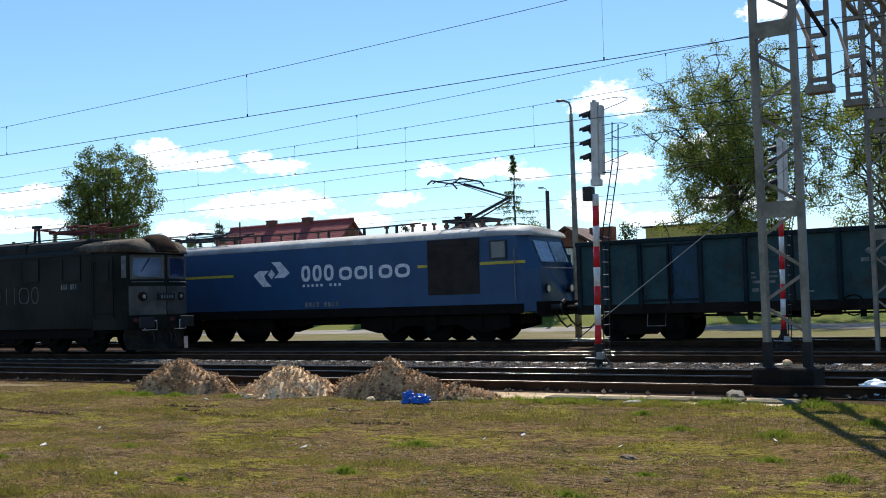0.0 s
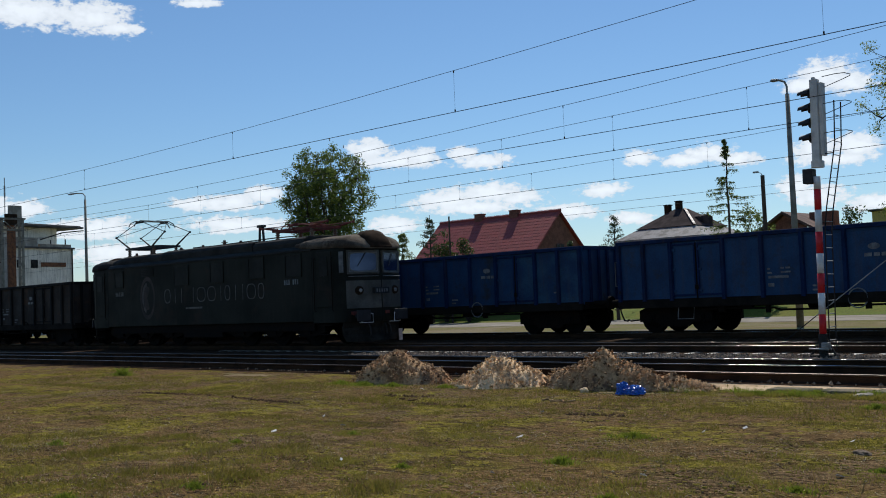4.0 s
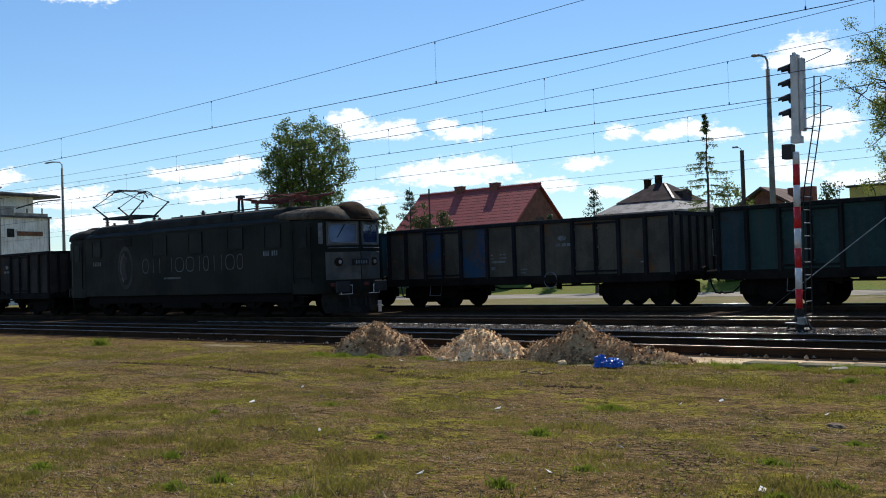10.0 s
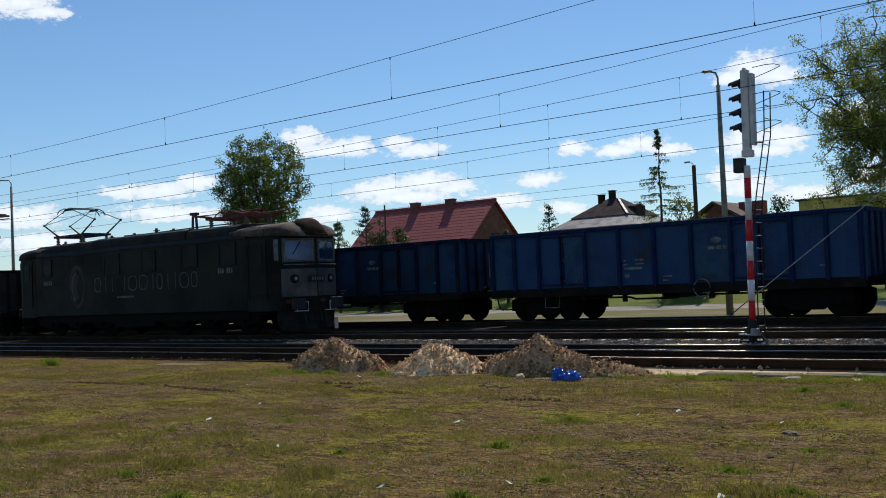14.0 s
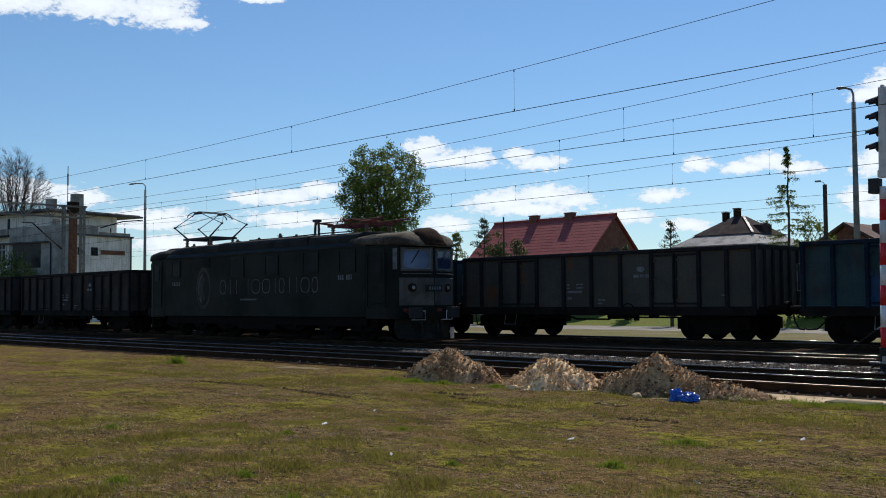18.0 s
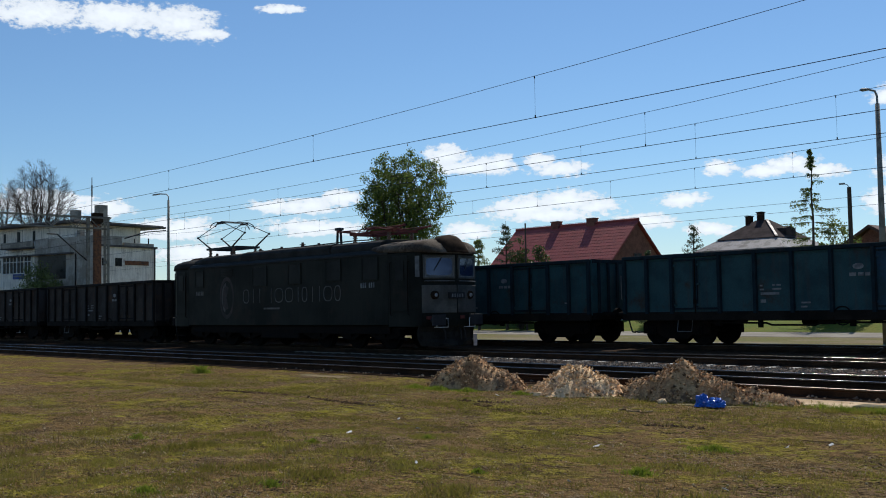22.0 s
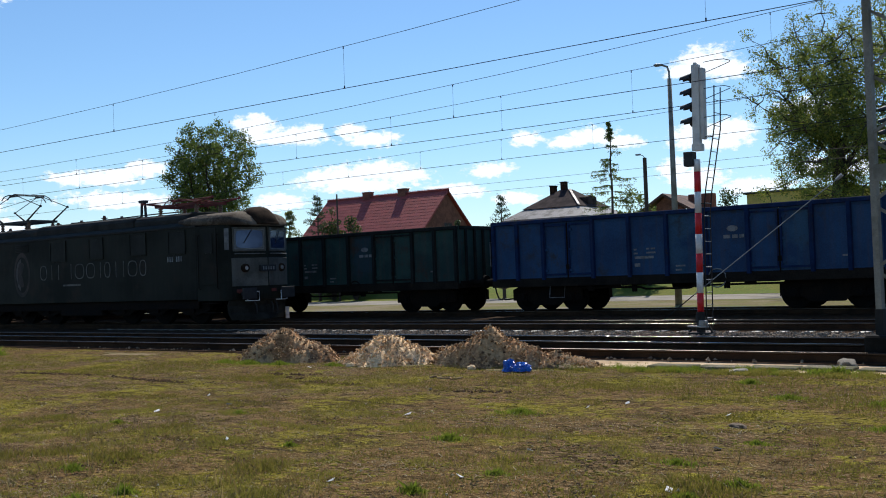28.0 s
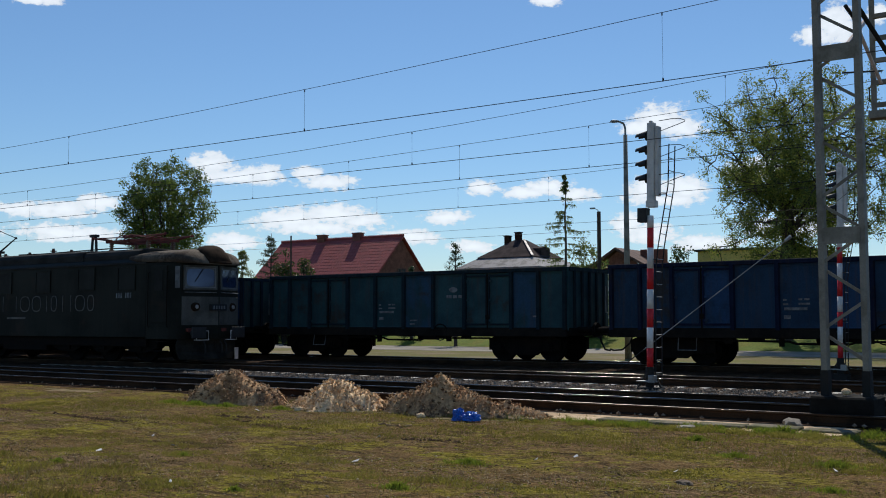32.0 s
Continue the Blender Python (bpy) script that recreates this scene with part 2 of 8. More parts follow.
def meadow_mat():
    """Trodden meadow: moss, brown soil, dark crumbs, thin pale straw, all mixed at several sizes."""
    mt = bpy.data.materials.new("meadow")
    mt.use_nodes = True
    nt = mt.node_tree
    bsdf = nt.nodes["Principled BSDF"]
    tc = node(nt, "ShaderNodeTexCoord").outputs["Object"]

    def patch(scale, detail, rough, lo, hi, stretch=(1, 1, 1)):
        v = node(nt, "ShaderNodeVectorMath", tc, stretch, op="MULTIPLY").outputs[0]
        n = node(nt, "ShaderNodeTexNoise", v, None, scale, detail, rough).outputs[0]
        return node(nt, "ShaderNodeMapRange", n, lo, hi, 0.0, 1.0).outputs[0]

    def mixc(fac, a, b, mode="MIX"):
        n = node(nt, "ShaderNodeMix")
        n.data_type, n.blend_type = "RGBA", mode
        for i, v in ((0, fac), (6, a), (7, b)):
            if isinstance(v, bpy.types.NodeSocket):
                nt.links.new(v, n.inputs[i])
            else:
                n.inputs[i].default_value = v
        return n.outputs[2]

    col = mixc(patch(0.62, 10.0, 0.70, 0.49, 0.56), (0.1340, 0.0820, 0.0350, 1), (0.1600, 0.1330, 0.0170, 1))
    col = mixc(patch(0.42, 9.0, 0.68, 0.52, 0.58), col, (0.1330, 0.0860, 0.0450, 1))
    col = mixc(patch(1.5, 10.0, 0.75, 0.575, 0.62), col, (0.1880, 0.1690, 0.0200, 1))
    col = mixc(patch(3.3, 10.0, 0.75, 0.53, 0.60), col, (0.0520, 0.0320, 0.0140, 1))
    col = mixc(patch(7.5, 9.0, 0.75, 0.55, 0.62), col, (0.0353, 0.0235, 0.0090, 1))
    # trodden ruts and scuffed edges along the line
    col = mixc(patch(1.7, 8.0, 0.70, 0.585, 0.635, (0.26, 1.5, 1)), col, (0.0420, 0.0260, 0.0130, 1))
    col = mixc(patch(31.0, 4.0, 0.6, 0.65, 0.71), col, (0.3000, 0.2300, 0.1050, 1))
    col = mixc(patch(52.0, 3.0, 0.6, 0.59, 0.65), col, (0.0252, 0.0185, 0.0080, 1))
    col = mixc(patch(66.0, 3.0, 0.6, 0.60, 0.66), col, (0.3000, 0.2400, 0.1200, 1))
    fine = patch(30.0, 6.0, 0.75, 0.30, 0.70)
    val = node(nt, "ShaderNodeMapRange", fine, 0.0, 1.0, 0.31, 1.86).outputs[0]
    col = mixc(1.0, col, node(nt, "ShaderNodeCombineColor", val, val, val).outputs[0], "MULTIPLY")
    nt.links.new(col, bsdf.inputs["Base Color"])
    bsdf.inputs["Roughness"].default_value = 0.95
    bsdf.inputs["Specular IOR Level"].default_value = 0.02
    rough = patch(6.5, 4.0, 0.55, 0.25, 0.75)
    bp = node(nt, "ShaderNodeBump")
    bp.inputs["Strength"].default_value = 0.85
    bp.inputs["Distance"].default_value = 0.10
    nt.links.new(rough, bp.inputs["Height"])
    nt.links.new(bp.outputs[0], bsdf.inputs["Normal"])
    return mt


M = {}
M["rail_head"] = surf("rail_head", (0.14, 0.124, 0.108), (0.058, 0.046, 0.036), rough=0.14, metal=1.0, scale=1.2, cut=(0.5, 0.75), grain=60, grain_amt=0.1, bump=0.05, stretch=(0.3, 6, 6))
M["rail_dull"] = surf("rail_dull", (0.13, 0.100, 0.078), (0.065, 0.046, 0.034), rough=0.30, metal=0.9, grain=50, grain_amt=0.2)
M["rail_side"] = surf("rail_side", (0.046, 0.026, 0.015), (0.024, 0.015, 0.010), spec=0.08, rough=0.95, grain=40)
M["concrete_sleeper"] = surf("concrete_sleeper", (0.55, 0.52, 0.46), (0.38, 0.35, 0.30), rough=0.9, scale=3, grain=60)
M["wood_sleeper"] = surf("wood_sleeper", (0.070, 0.046, 0.030), (0.040, 0.027, 0.019), spec=0.08, rough=0.95, scale=3, grain=50, stretch=(4, 0.6, 1))
M["ballast"] = surf("ballast", (0.074, 0.042, 0.023), (0.033, 0.020, 0.012), spec=0.06, rough=0.98, scale=9.0, cut=(0.35, 0.65), grain=38, grain_amt=0.6, bump=1.0, third=(0.028, 0.019, 0.013), third_scale=0.5)
M["stone"] = surf("stone", (0.26, 0.205, 0.150), (0.10, 0.074, 0.055), rough=0.95, spec=0.08, scale=3.0, grain=50, grain_amt=0.4)
M["meadow"] = meadow_mat()
M["grass_blade"] = leaf_mat("grass_blade", (0.134, 0.130, 0.019), (0.215, 0.175, 0.043), 0.55, 0.01)
M["dry_blade"] = leaf_mat("dry_blade", (0.36, 0.275, 0.110), (0.17, 0.115, 0.042), 0.3, 0.01)
M["turf_blade"] = leaf_mat("turf_blade", (0.175, 0.168, 0.026), (0.30, 0.255, 0.065), 0.55, 0.01)
M["straw"] = leaf_mat("straw", (0.150, 0.115, 0.072), (0.340, 0.280, 0.185), 0.2, 0.01)
M["moss"] = leaf_mat("moss", (0.126, 0.098, 0.015), (0.212, 0.180, 0.026), 0.20, 0.01)
M["crumb"] = leaf_mat("crumb", (0.070, 0.046, 0.024), (0.150, 0.105, 0.060), 0.0, 0.01)
M["pebble"] = leaf_mat("pebble", (0.30, 0.23, 0.12), (0.54, 0.45, 0.29), 0.0, 0.01)
M["weed_leaf"] = leaf_mat("weed_leaf", (0.135, 0.185, 0.018), (0.23, 0.275, 0.04), 0.55, 0.01)
M["sand"] = surf("sand", (0.58, 0.43, 0.265), (0.42, 0.29, 0.165), rough=0.95, scale=1.4, grain=25, grain_amt=0.35, bump=0.6, third=(0.20, 0.165, 0.12), third_scale=3.0)
M["path"] = surf("path", (0.200, 0.132, 0.062), (0.125, 0.090, 0.020), rough=0.95, scale=1.6, grain=22, grain_amt=0.5, bump=0.7, third=(0.10, 0.085, 0.02), third_scale=1.1, third_cut=(0.5, 0.6))
M["verge"] = surf("verge", (0.120, 0.118, 0.030), (0.145, 0.118, 0.050), rough=0.95, scale=0.5, grain=12, grain_amt=0.45, bump=0.6, third=(0.185, 0.150, 0.09), third_scale=0.3, third_cut=(0.48, 0.62), spec=0.1)
M["bank"] = surf("bank", (0.100, 0.135, 0.018), (0.135, 0.140, 0.028), rough=0.95, scale=0.6, grain=9, grain_amt=0.4, bump=0.6, third=(0.070, 0.085, 0.014), third_scale=0.4, spec=0.1)
M["soil_brown"] = surf("soil_brown", (0.52, 0.320, 0.158), (0.30, 0.160, 0.072), rough=0.95, scale=2.0, cut=(0.42, 0.58), grain=14, grain_amt=0.5, bump=1.0, third=(0.15, 0.090, 0.052), third_scale=1.5, third_cut=(0.55, 0.62))
M["soil_pale"] = surf("soil_pale", (0.82, 0.59, 0.34), (0.66, 0.42, 0.21), rough=0.95, scale=2.4, grain=14, grain_amt=0.45, bump=1.0, third=(0.19, 0.13, 0.085), third_scale=3.6, third_cut=(0.54, 0.64))
M["clod"] = surf("clod", (0.48, 0.305, 0.155), (0.22, 0.120, 0.055), rough=0.95, scale=4.0, grain=30, grain_amt=0.4)
M["clod_pale"] = surf("clod_pale", (0.72, 0.50, 0.275), (0.44, 0.270, 0.130), rough=0.95, scale=4.0, grain=30, grain_amt=0.35)
M["clod_dark"] = surf("clod_dark", (0.145, 0.085, 0.048), (0.070, 0.044, 0.028), rough=0.97, scale=4.0, grain=30, grain_amt=0.4, spec=0.05)
M["asphalt"] = surf("asphalt", (0.23, 0.205, 0.165), (0.17, 0.15, 0.12), rough=0.92, scale=0.5, grain=30, grain_amt=0.15)
M["concrete"] = surf("concrete", (0.36, 0.33, 0.27), (0.22, 0.20, 0.16), rough=0.9, scale=1.4, grain=35, third=(0.13, 0.12, 0.10), third_scale=1.2)
M["slab_old"] = surf("slab_old", (0.20, 0.175, 0.125), (0.10, 0.095, 0.055), rough=0.95, scale=2.2, cut=(0.40, 0.60), grain=35, grain_amt=0.4, bump=0.5, third=(0.055, 0.058, 0.028), third_scale=1.6, third_cut=(0.50, 0.62), spec=0.1)
M["concrete_dark"] = surf("concrete_dark", (0.018, 0.017, 0.015), (0.011, 0.010, 0.009), spec=0.1, rough=0.92, scale=2.0, grain=35)
M["galvanised"] = surf("galvanised", (0.34, 0.35, 0.34), (0.25, 0.26, 0.25), rough=0.55, metal=0.35, scale=3, grain=40, grain_amt=0.15, third=(0.17, 0.13, 0.09), third_scale=1.5, third_cut=(0.6, 0.75))
M["mast_grey"] = surf("mast_grey", (0.245, 0.23, 0.19), (0.165, 0.152, 0.12), rough=0.75, scale=2.5, grain=40, third=(0.14, 0.085, 0.05), third_scale=1.6, third_cut=(0.6, 0.75))
M["mast_foot"] = surf("mast_foot", (0.014, 0.014, 0.013), (0.022, 0.020, 0.018), rough=0.8, scale=4)
M["rust"] = surf("rust", (0.20, 0.085, 0.04), (0.11, 0.05, 0.03), rough=0.9, scale=3, grain=40)
M["red_paint"] = surf("red_paint", (0.62, 0.02, 0.025), (0.50, 0.025, 0.03), rough=0.45, scale=3, grain_amt=0.08, bump=0.03)
M["white_paint"] = surf("white_paint", (0.80, 0.79, 0.76), (0.66, 0.65, 0.62), rough=0.5, scale=3, grain_amt=0.08, bump=0.03, streak=0.15)
M["signal_grey"] = surf("signal_grey", (0.66, 0.66, 0.63), (0.52, 0.52, 0.50), rough=0.5, metal=0.0, scale=3, grain_amt=0.1, bump=0.03)
M["black_paint"] = surf("black_paint", (0.018, 0.018, 0.02), (0.03, 0.03, 0.03), rough=0.6, scale=4, grain_amt=0.2)
M["black_rubber"] = surf("black_rubber", (0.02, 0.02, 0.021), (0.035, 0.033, 0.03), rough=0.8, scale=5)
M["wire"] = surf("wire", (0.035, 0.033, 0.032), (0.05, 0.04, 0.035), rough=0.6, metal=0.5, grain_amt=0.1, bump=0)
M["insulator"] = surf("insulator", (0.13, 0.055, 0.03), (0.09, 0.04, 0.025), rough=0.3, scale=4)
M["porcelain"] = surf("porcelain", (0.62, 0.50, 0.44), (0.5, 0.4, 0.35), rough=0.4, scale=4)
# under_iron, wheel_steel: near black, with the shade below the vehicles in the colour
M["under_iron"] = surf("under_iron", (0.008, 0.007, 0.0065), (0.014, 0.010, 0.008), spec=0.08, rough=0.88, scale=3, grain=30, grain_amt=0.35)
M["plough"] = surf("plough", (0.026, 0.024, 0.020), (0.014, 0.013, 0.011), rough=0.85, scale=2.0, grain=25, grain_amt=0.3, spec=0.1)
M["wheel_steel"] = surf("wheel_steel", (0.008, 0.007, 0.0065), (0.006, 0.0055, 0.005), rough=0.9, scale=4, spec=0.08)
M["lettering"] = surf("lettering", (0.70, 0.72, 0.74), (0.52, 0.54, 0.56), rough=0.6, scale=6, grain_amt=0.15, bump=0)
M["lettering_dim"] = surf("lettering_dim", (0.125, 0.118, 0.107), (0.060, 0.056, 0.052), rough=0.65, scale=5, grain_amt=0.2, bump=0)
M["lettering_pale"] = surf("lettering_pale", (0.19, 0.20, 0.20), (0.10, 0.105, 0.11), rough=0.65, scale=5, grain_amt=0.2, bump=0)

# wagon paints
def wagon_paint(name, base, second, third, alt, share, streak=0.45, rough=0.68):
    return surf("wagon_" + name, base, second, rough=rough, scale=0.9, grain=25, third=third, third_scale=0.75, third_cut=(0.54, 0.68), spec=0.22, streak=streak, alt=alt, alt_share=share)


W = {}
W["teal"] = wagon_paint("teal", (0.021, 0.068, 0.075), (0.015, 0.047, 0.055), (0.034, 0.029, 0.022), (0.018, 0.056, 0.100), 0.2)
W["blue"] = wagon_paint("blue", (0.011, 0.052, 0.130), (0.010, 0.038, 0.098), (0.022, 0.030, 0.040), (0.020, 0.070, 0.130), 0.3, 0.3, 0.58)
W["navy"] = wagon_paint("navy", (0.010, 0.038, 0.080), (0.009, 0.030, 0.060), (0.022, 0.022, 0.022), (0.013, 0.048, 0.115), 0.25)
W["green"] = wagon_paint("green", (0.021, 0.056, 0.049), (0.015, 0.038, 0.037), (0.040, 0.026, 0.017), (0.020, 0.044, 0.056), 0.3, 0.5, 0.75)
W["patched"] = wagon_paint("patched", (0.023, 0.054, 0.056), (0.016, 0.037, 0.042), (0.032, 0.027, 0.022), (0.013, 0.052, 0.125), 0.38)
W["rusty"] = wagon_paint("rusty", (0.102, 0.085, 0.060), (0.064, 0.056, 0.043), (0.140, 0.060, 0.022), (0.020, 0.060, 0.120), 0.26, 0.4, 0.78)
W["brown"] = wagon_paint("brown", (0.080, 0.072, 0.056), (0.058, 0.055, 0.045), (0.115, 0.052, 0.020), (0.072, 0.060, 0.044), 0.3, 0.4, 0.78)
W["mottled"] = wagon_paint("mottled", (0.024, 0.062, 0.060), (0.017, 0.044, 0.048), (0.150, 0.048, 0.015), (0.014, 0.040, 0.100), 0.07, 0.4, 0.75)
W["dark"] = wagon_paint("dark", (0.046, 0.036, 0.029), (0.029, 0.023, 0.019), (0.070, 0.036, 0.020), (0.040, 0.036, 0.033), 0.3, 0.55, 0.8)
# post paints: a dark colour of their own, deepened for shaded post sides
POST = {}
for key, c in (("teal", (0.012, 0.030, 0.040)), ("blue", (0.008, 0.030, 0.10)), ("navy", (0.008, 0.016, 0.045)), ("green", (0.014, 0.018, 0.018)), ("patched", (0.010, 0.026, 0.045)), ("rusty", (0.020, 0.021, 0.026)), ("brown", (0.024, 0.024, 0.026)), ("mottled", (0.010, 0.022, 0.030)), ("dark", (0.014, 0.013, 0.013))):
    c = tuple(0.80 * v for v in c)
    POST[key] = surf("post_" + key, c, tuple(v * 0.7 for v in c), rough=0.75, scale=2.0, grain=25, third=(0.024, 0.017, 0.013), third_scale=1.5, streak=0.4, spec=0.10)

M["sill_grime"] = surf("sill_grime", (0.018, 0.015, 0.012), (0.010, 0.009, 0.008), rough=0.9, scale=1.2, grain=25, grain_amt=0.3, spec=0.08, third=(0.032, 0.020, 0.013), third_scale=0.9)
M["loco_black"] = surf("loco_black", (0.0146, 0.0168, 0.0134), (0.0084, 0.0098, 0.0078), spec=0.09, rough=0.55, scale=0.5, grain=20, grain_amt=0.15, third=(0.024, 0.018, 0.013), third_scale=0.6, third_cut=(0.54, 0.70), streak=0.12, bump=0.06)
M["loco_panel"] = surf("loco_panel", (0.086, 0.084, 0.072), (0.048, 0.047, 0.040), rough=0.6, scale=1.3, grain=25, streak=0.55)
M["loco_roof"] = surf("loco_roof", (0.035, 0.034, 0.031), (0.022, 0.021, 0.019), rough=0.9, spec=0.15, scale=1.0, grain=25, third=(0.055, 0.042, 0.032), third_scale=0.9)
M["loco_dome"] = surf("loco_dome", (0.130, 0.106, 0.080), (0.062, 0.048, 0.036), rough=0.92, scale=1.4, grain=25, grain_amt=0.4, bump=0.3, third=(0.050, 0.034, 0.024), third_scale=1.3, third_cut=(0.52, 0.64), spec=0.12)
M["loco_visor"] = surf("loco_visor", (0.042, 0.025, 0.016), (0.022, 0.015, 0.010), rough=0.95, scale=2.0, spec=0.06)
M["red_lead"] = surf("red_lead", (0.17, 0.035, 0.025), (0.10, 0.025, 0.02), rough=0.7, scale=3)
M["cargo_blue"] = surf("cargo_blue", (0.012, 0.064, 0.155), (0.012, 0.054, 0.130), rough=0.45, scale=0.8, grain=25, grain_amt=0.12, streak=0.15, bump=0.04)
M["cargo_roof"] = surf("cargo_roof", (0.42, 0.42, 0.40), (0.30, 0.29, 0.27), rough=0.7, scale=1.2, grain=25, streak=0.2)
M["cargo_brown"] = surf("cargo_brown", (0.028, 0.020, 0.017), (0.018, 0.014, 0.012), rough=0.8, scale=2)
M["yellow_stripe"] = surf("yellow_stripe", (0.55, 0.45, 0.04), (0.42, 0.34, 0.04), rough=0.5, scale=4, grain_amt=0.1, bump=0)
M["lamp_lens"] = surf("lamp_lens", (0.60, 0.58, 0.55), (0.42, 0.40, 0.38), rough=0.15, metal=0.5, scale=6, grain_amt=0.05, bump=0)
# windscreen: the blue reflection of the sky is put into the base colour
M["windscreen"] = surf("windscreen", (0.045, 0.075, 0.165), (0.026, 0.046, 0.110), rough=0.12, metal=0.55, scale=1.2, grain_amt=0.06, bump=0, spec=0.5)
M["glass_dusty"] = surf("glass_dusty", (0.065, 0.075, 0.088), (0.040, 0.048, 0.058), rough=0.25, scale=2.0, grain_amt=0.1, bump=0, spec=0.5)
M["seal_grey"] = surf("seal_grey", (0.16, 0.165, 0.165), (0.10, 0.105, 0.105), rough=0.7, scale=4, grain_amt=0.15, bump=0)
M["emblem_pale"] = surf("emblem_pale", (0.066, 0.055, 0.054), (0.016, 0.013, 0.012), rough=0.6, scale=1.8, cut=(0.40, 0.60), grain_amt=0.15, bump=0)
M["emblem_red"] = surf("emblem_red", (0.030, 0.014, 0.013), (0.012, 0.008, 0.007), rough=0.6, scale=1.4, cut=(0.40, 0.60), grain_amt=0.15, bump=0)
M["pane"] = pane_mat("pane", (0.55, 0.66, 0.78), 0.04)
M["window_dull"] = surf("window_dull", (0.0112, 0.0128, 0.0122), (0.0068, 0.0078, 0.0072), spec=0.12, rough=0.5, scale=1.5, grain_amt=0.1, bump=0)
M["plate_black"] = surf("plate_black", (0.015, 0.015, 0.016), rough=0.5, grain_amt=0.1)

M["roof_tile"] = surf("roof_tile", (0.33, 0.060, 0.048), (0.26, 0.050, 0.042), rough=0.6, scale=1.2, grain=18, grain_amt=0.2, bump=0.1, third=(0.21, 0.046, 0.04), third_scale=0.5, alt=(0.35, 0.068, 0.055), alt_share=0.4)
M["brick_red"] = surf("brick_red", (0.22, 0.085, 0.055), (0.15, 0.06, 0.042), rough=0.9, scale=2.5, grain=14, grain_amt=0.4, third=(0.10, 0.06, 0.045), third_scale=0.9)
M["render_white"] = surf("render_white", (0.86, 0.81, 0.71), (0.72, 0.67, 0.57), rough=0.9, scale=0.7, grain=20, third=(0.30, 0.25, 0.21), third_scale=0.5, third_cut=(0.54, 0.70), streak=0.45)
M["render_grey"] = surf("render_grey", (0.44, 0.40, 0.34), (0.28, 0.255, 0.21), rough=0.9, scale=0.8, grain=20, streak=0.35)
M["render_yellow"] = surf("render_yellow", (0.80, 0.60, 0.18), (0.70, 0.52, 0.16), rough=0.9, scale=0.8, grain=20)
M["roof_brown"] = surf("roof_brown", (0.14, 0.075, 0.058), (0.085, 0.05, 0.042), rough=0.85, scale=1.0)
M["roof_felt"] = surf("roof_felt", (0.10, 0.095, 0.09), (0.06, 0.058, 0.055), rough=0.9, scale=0.8)
M["flashing"] = surf("flashing", (0.40, 0.39, 0.38), (0.16, 0.15, 0.15), rough=0.6, metal=0.1, scale=2.5)
M["roof_slate"] = surf("roof_slate", (0.060, 0.044, 0.044), (0.036, 0.028, 0.028), rough=0.95, scale=1.2, spec=0.08)
M["roof_sheet"] = surf("roof_sheet", (0.26, 0.25, 0.245), (0.12, 0.115, 0.11), rough=0.6, metal=0.1, scale=1.0)
M["window_dark"] = surf("window_dark", (0.016, 0.018, 0.018), (0.03, 0.033, 0.034), spec=0.15, rough=0.3, scale=1.0, grain_amt=0.1, bump=0)
M["frame_white"] = surf("frame_white", (0.7, 0.7, 0.68), (0.55, 0.55, 0.52), rough=0.6, scale=2, grain_amt=0.1)
M["sign_blue"] = surf("sign_blue", (0.02, 0.06, 0.26), (0.02, 0.05, 0.2), rough=0.5, scale=3, grain_amt=0.1)
M["bark"] = surf("bark", (0.085, 0.065, 0.05), (0.05, 0.04, 0.032), rough=0.95, scale=3, grain=20, grain_amt=0.45, bump=0.8, stretch=(3, 3, 0.6))
M["bark_grey"] = surf("bark_grey", (0.070, 0.056, 0.050), (0.040, 0.032, 0.029), rough=0.95, scale=3, grain=20, grain_amt=0.4, bump=0.8)
M["leaf_chestnut"] = leaf_mat("leaf_chestnut", (0.040, 0.080, 0.014), (0.20, 0.25, 0.040), 0.50)
M["leaf_oak"] = leaf_mat("leaf_oak", (0.055, 0.110, 0.018), (0.30, 0.32, 0.050), 0.60)
M["leaf_dark"] = leaf_mat("leaf_dark", (0.035, 0.065, 0.014), (0.08, 0.11, 0.02), 0.3)
M["leaf_larch"] = leaf_mat("leaf_larch", (0.085, 0.125, 0.026), (0.22, 0.26, 0.07), 0.55)
M["needle"] = leaf_mat("needle", (0.04, 0.065, 0.025), (0.085, 0.115, 0.045), 0.3)
M["candle"] = leaf_mat("candle", (0.55, 0.50, 0.38), (0.65, 0.62, 0.52), 0.2)
M["tarp_blue"] = surf("tarp_blue", (0.008, 0.115, 0.50), (0.006, 0.075, 0.38), rough=0.28, scale=6, grain=20, grain_amt=0.15, bump=0.3, spec=0.5)
M["bag_pale"] = surf("bag_pale", (0.42, 0.56, 0.66), (0.34, 0.47, 0.56), rough=0.4, scale=5, grain=20, grain_amt=0.15, bump=0.3)
M["paper"] = surf("paper", (0.72, 0.71, 0.68), (0.6, 0.59, 0.56), rough=0.8, scale=9, bump=0.1)

# ---- builders ----
def bx(bm, x0, x1, y0, y1, z0, z1):
    v = [bm.verts.new((x, y, z)) for x in (x0, x1) for y in (y0, y1) for z in (z0, z1)]
    for f in ((0, 1, 3, 2), (4, 6, 7, 5), (0, 4, 5, 1), (2, 3, 7, 6), (0, 2, 6, 4), (1, 5, 7, 3)):
        bm.faces.new([v[i] for i in f])
    return v


def ring(bm, c, u, w, r, seg):
    return [bm.verts.new(c + (u * math.cos(2 * math.pi * k / seg) + w * math.sin(2 * math.pi * k / seg)) * r) for k in range(seg)]


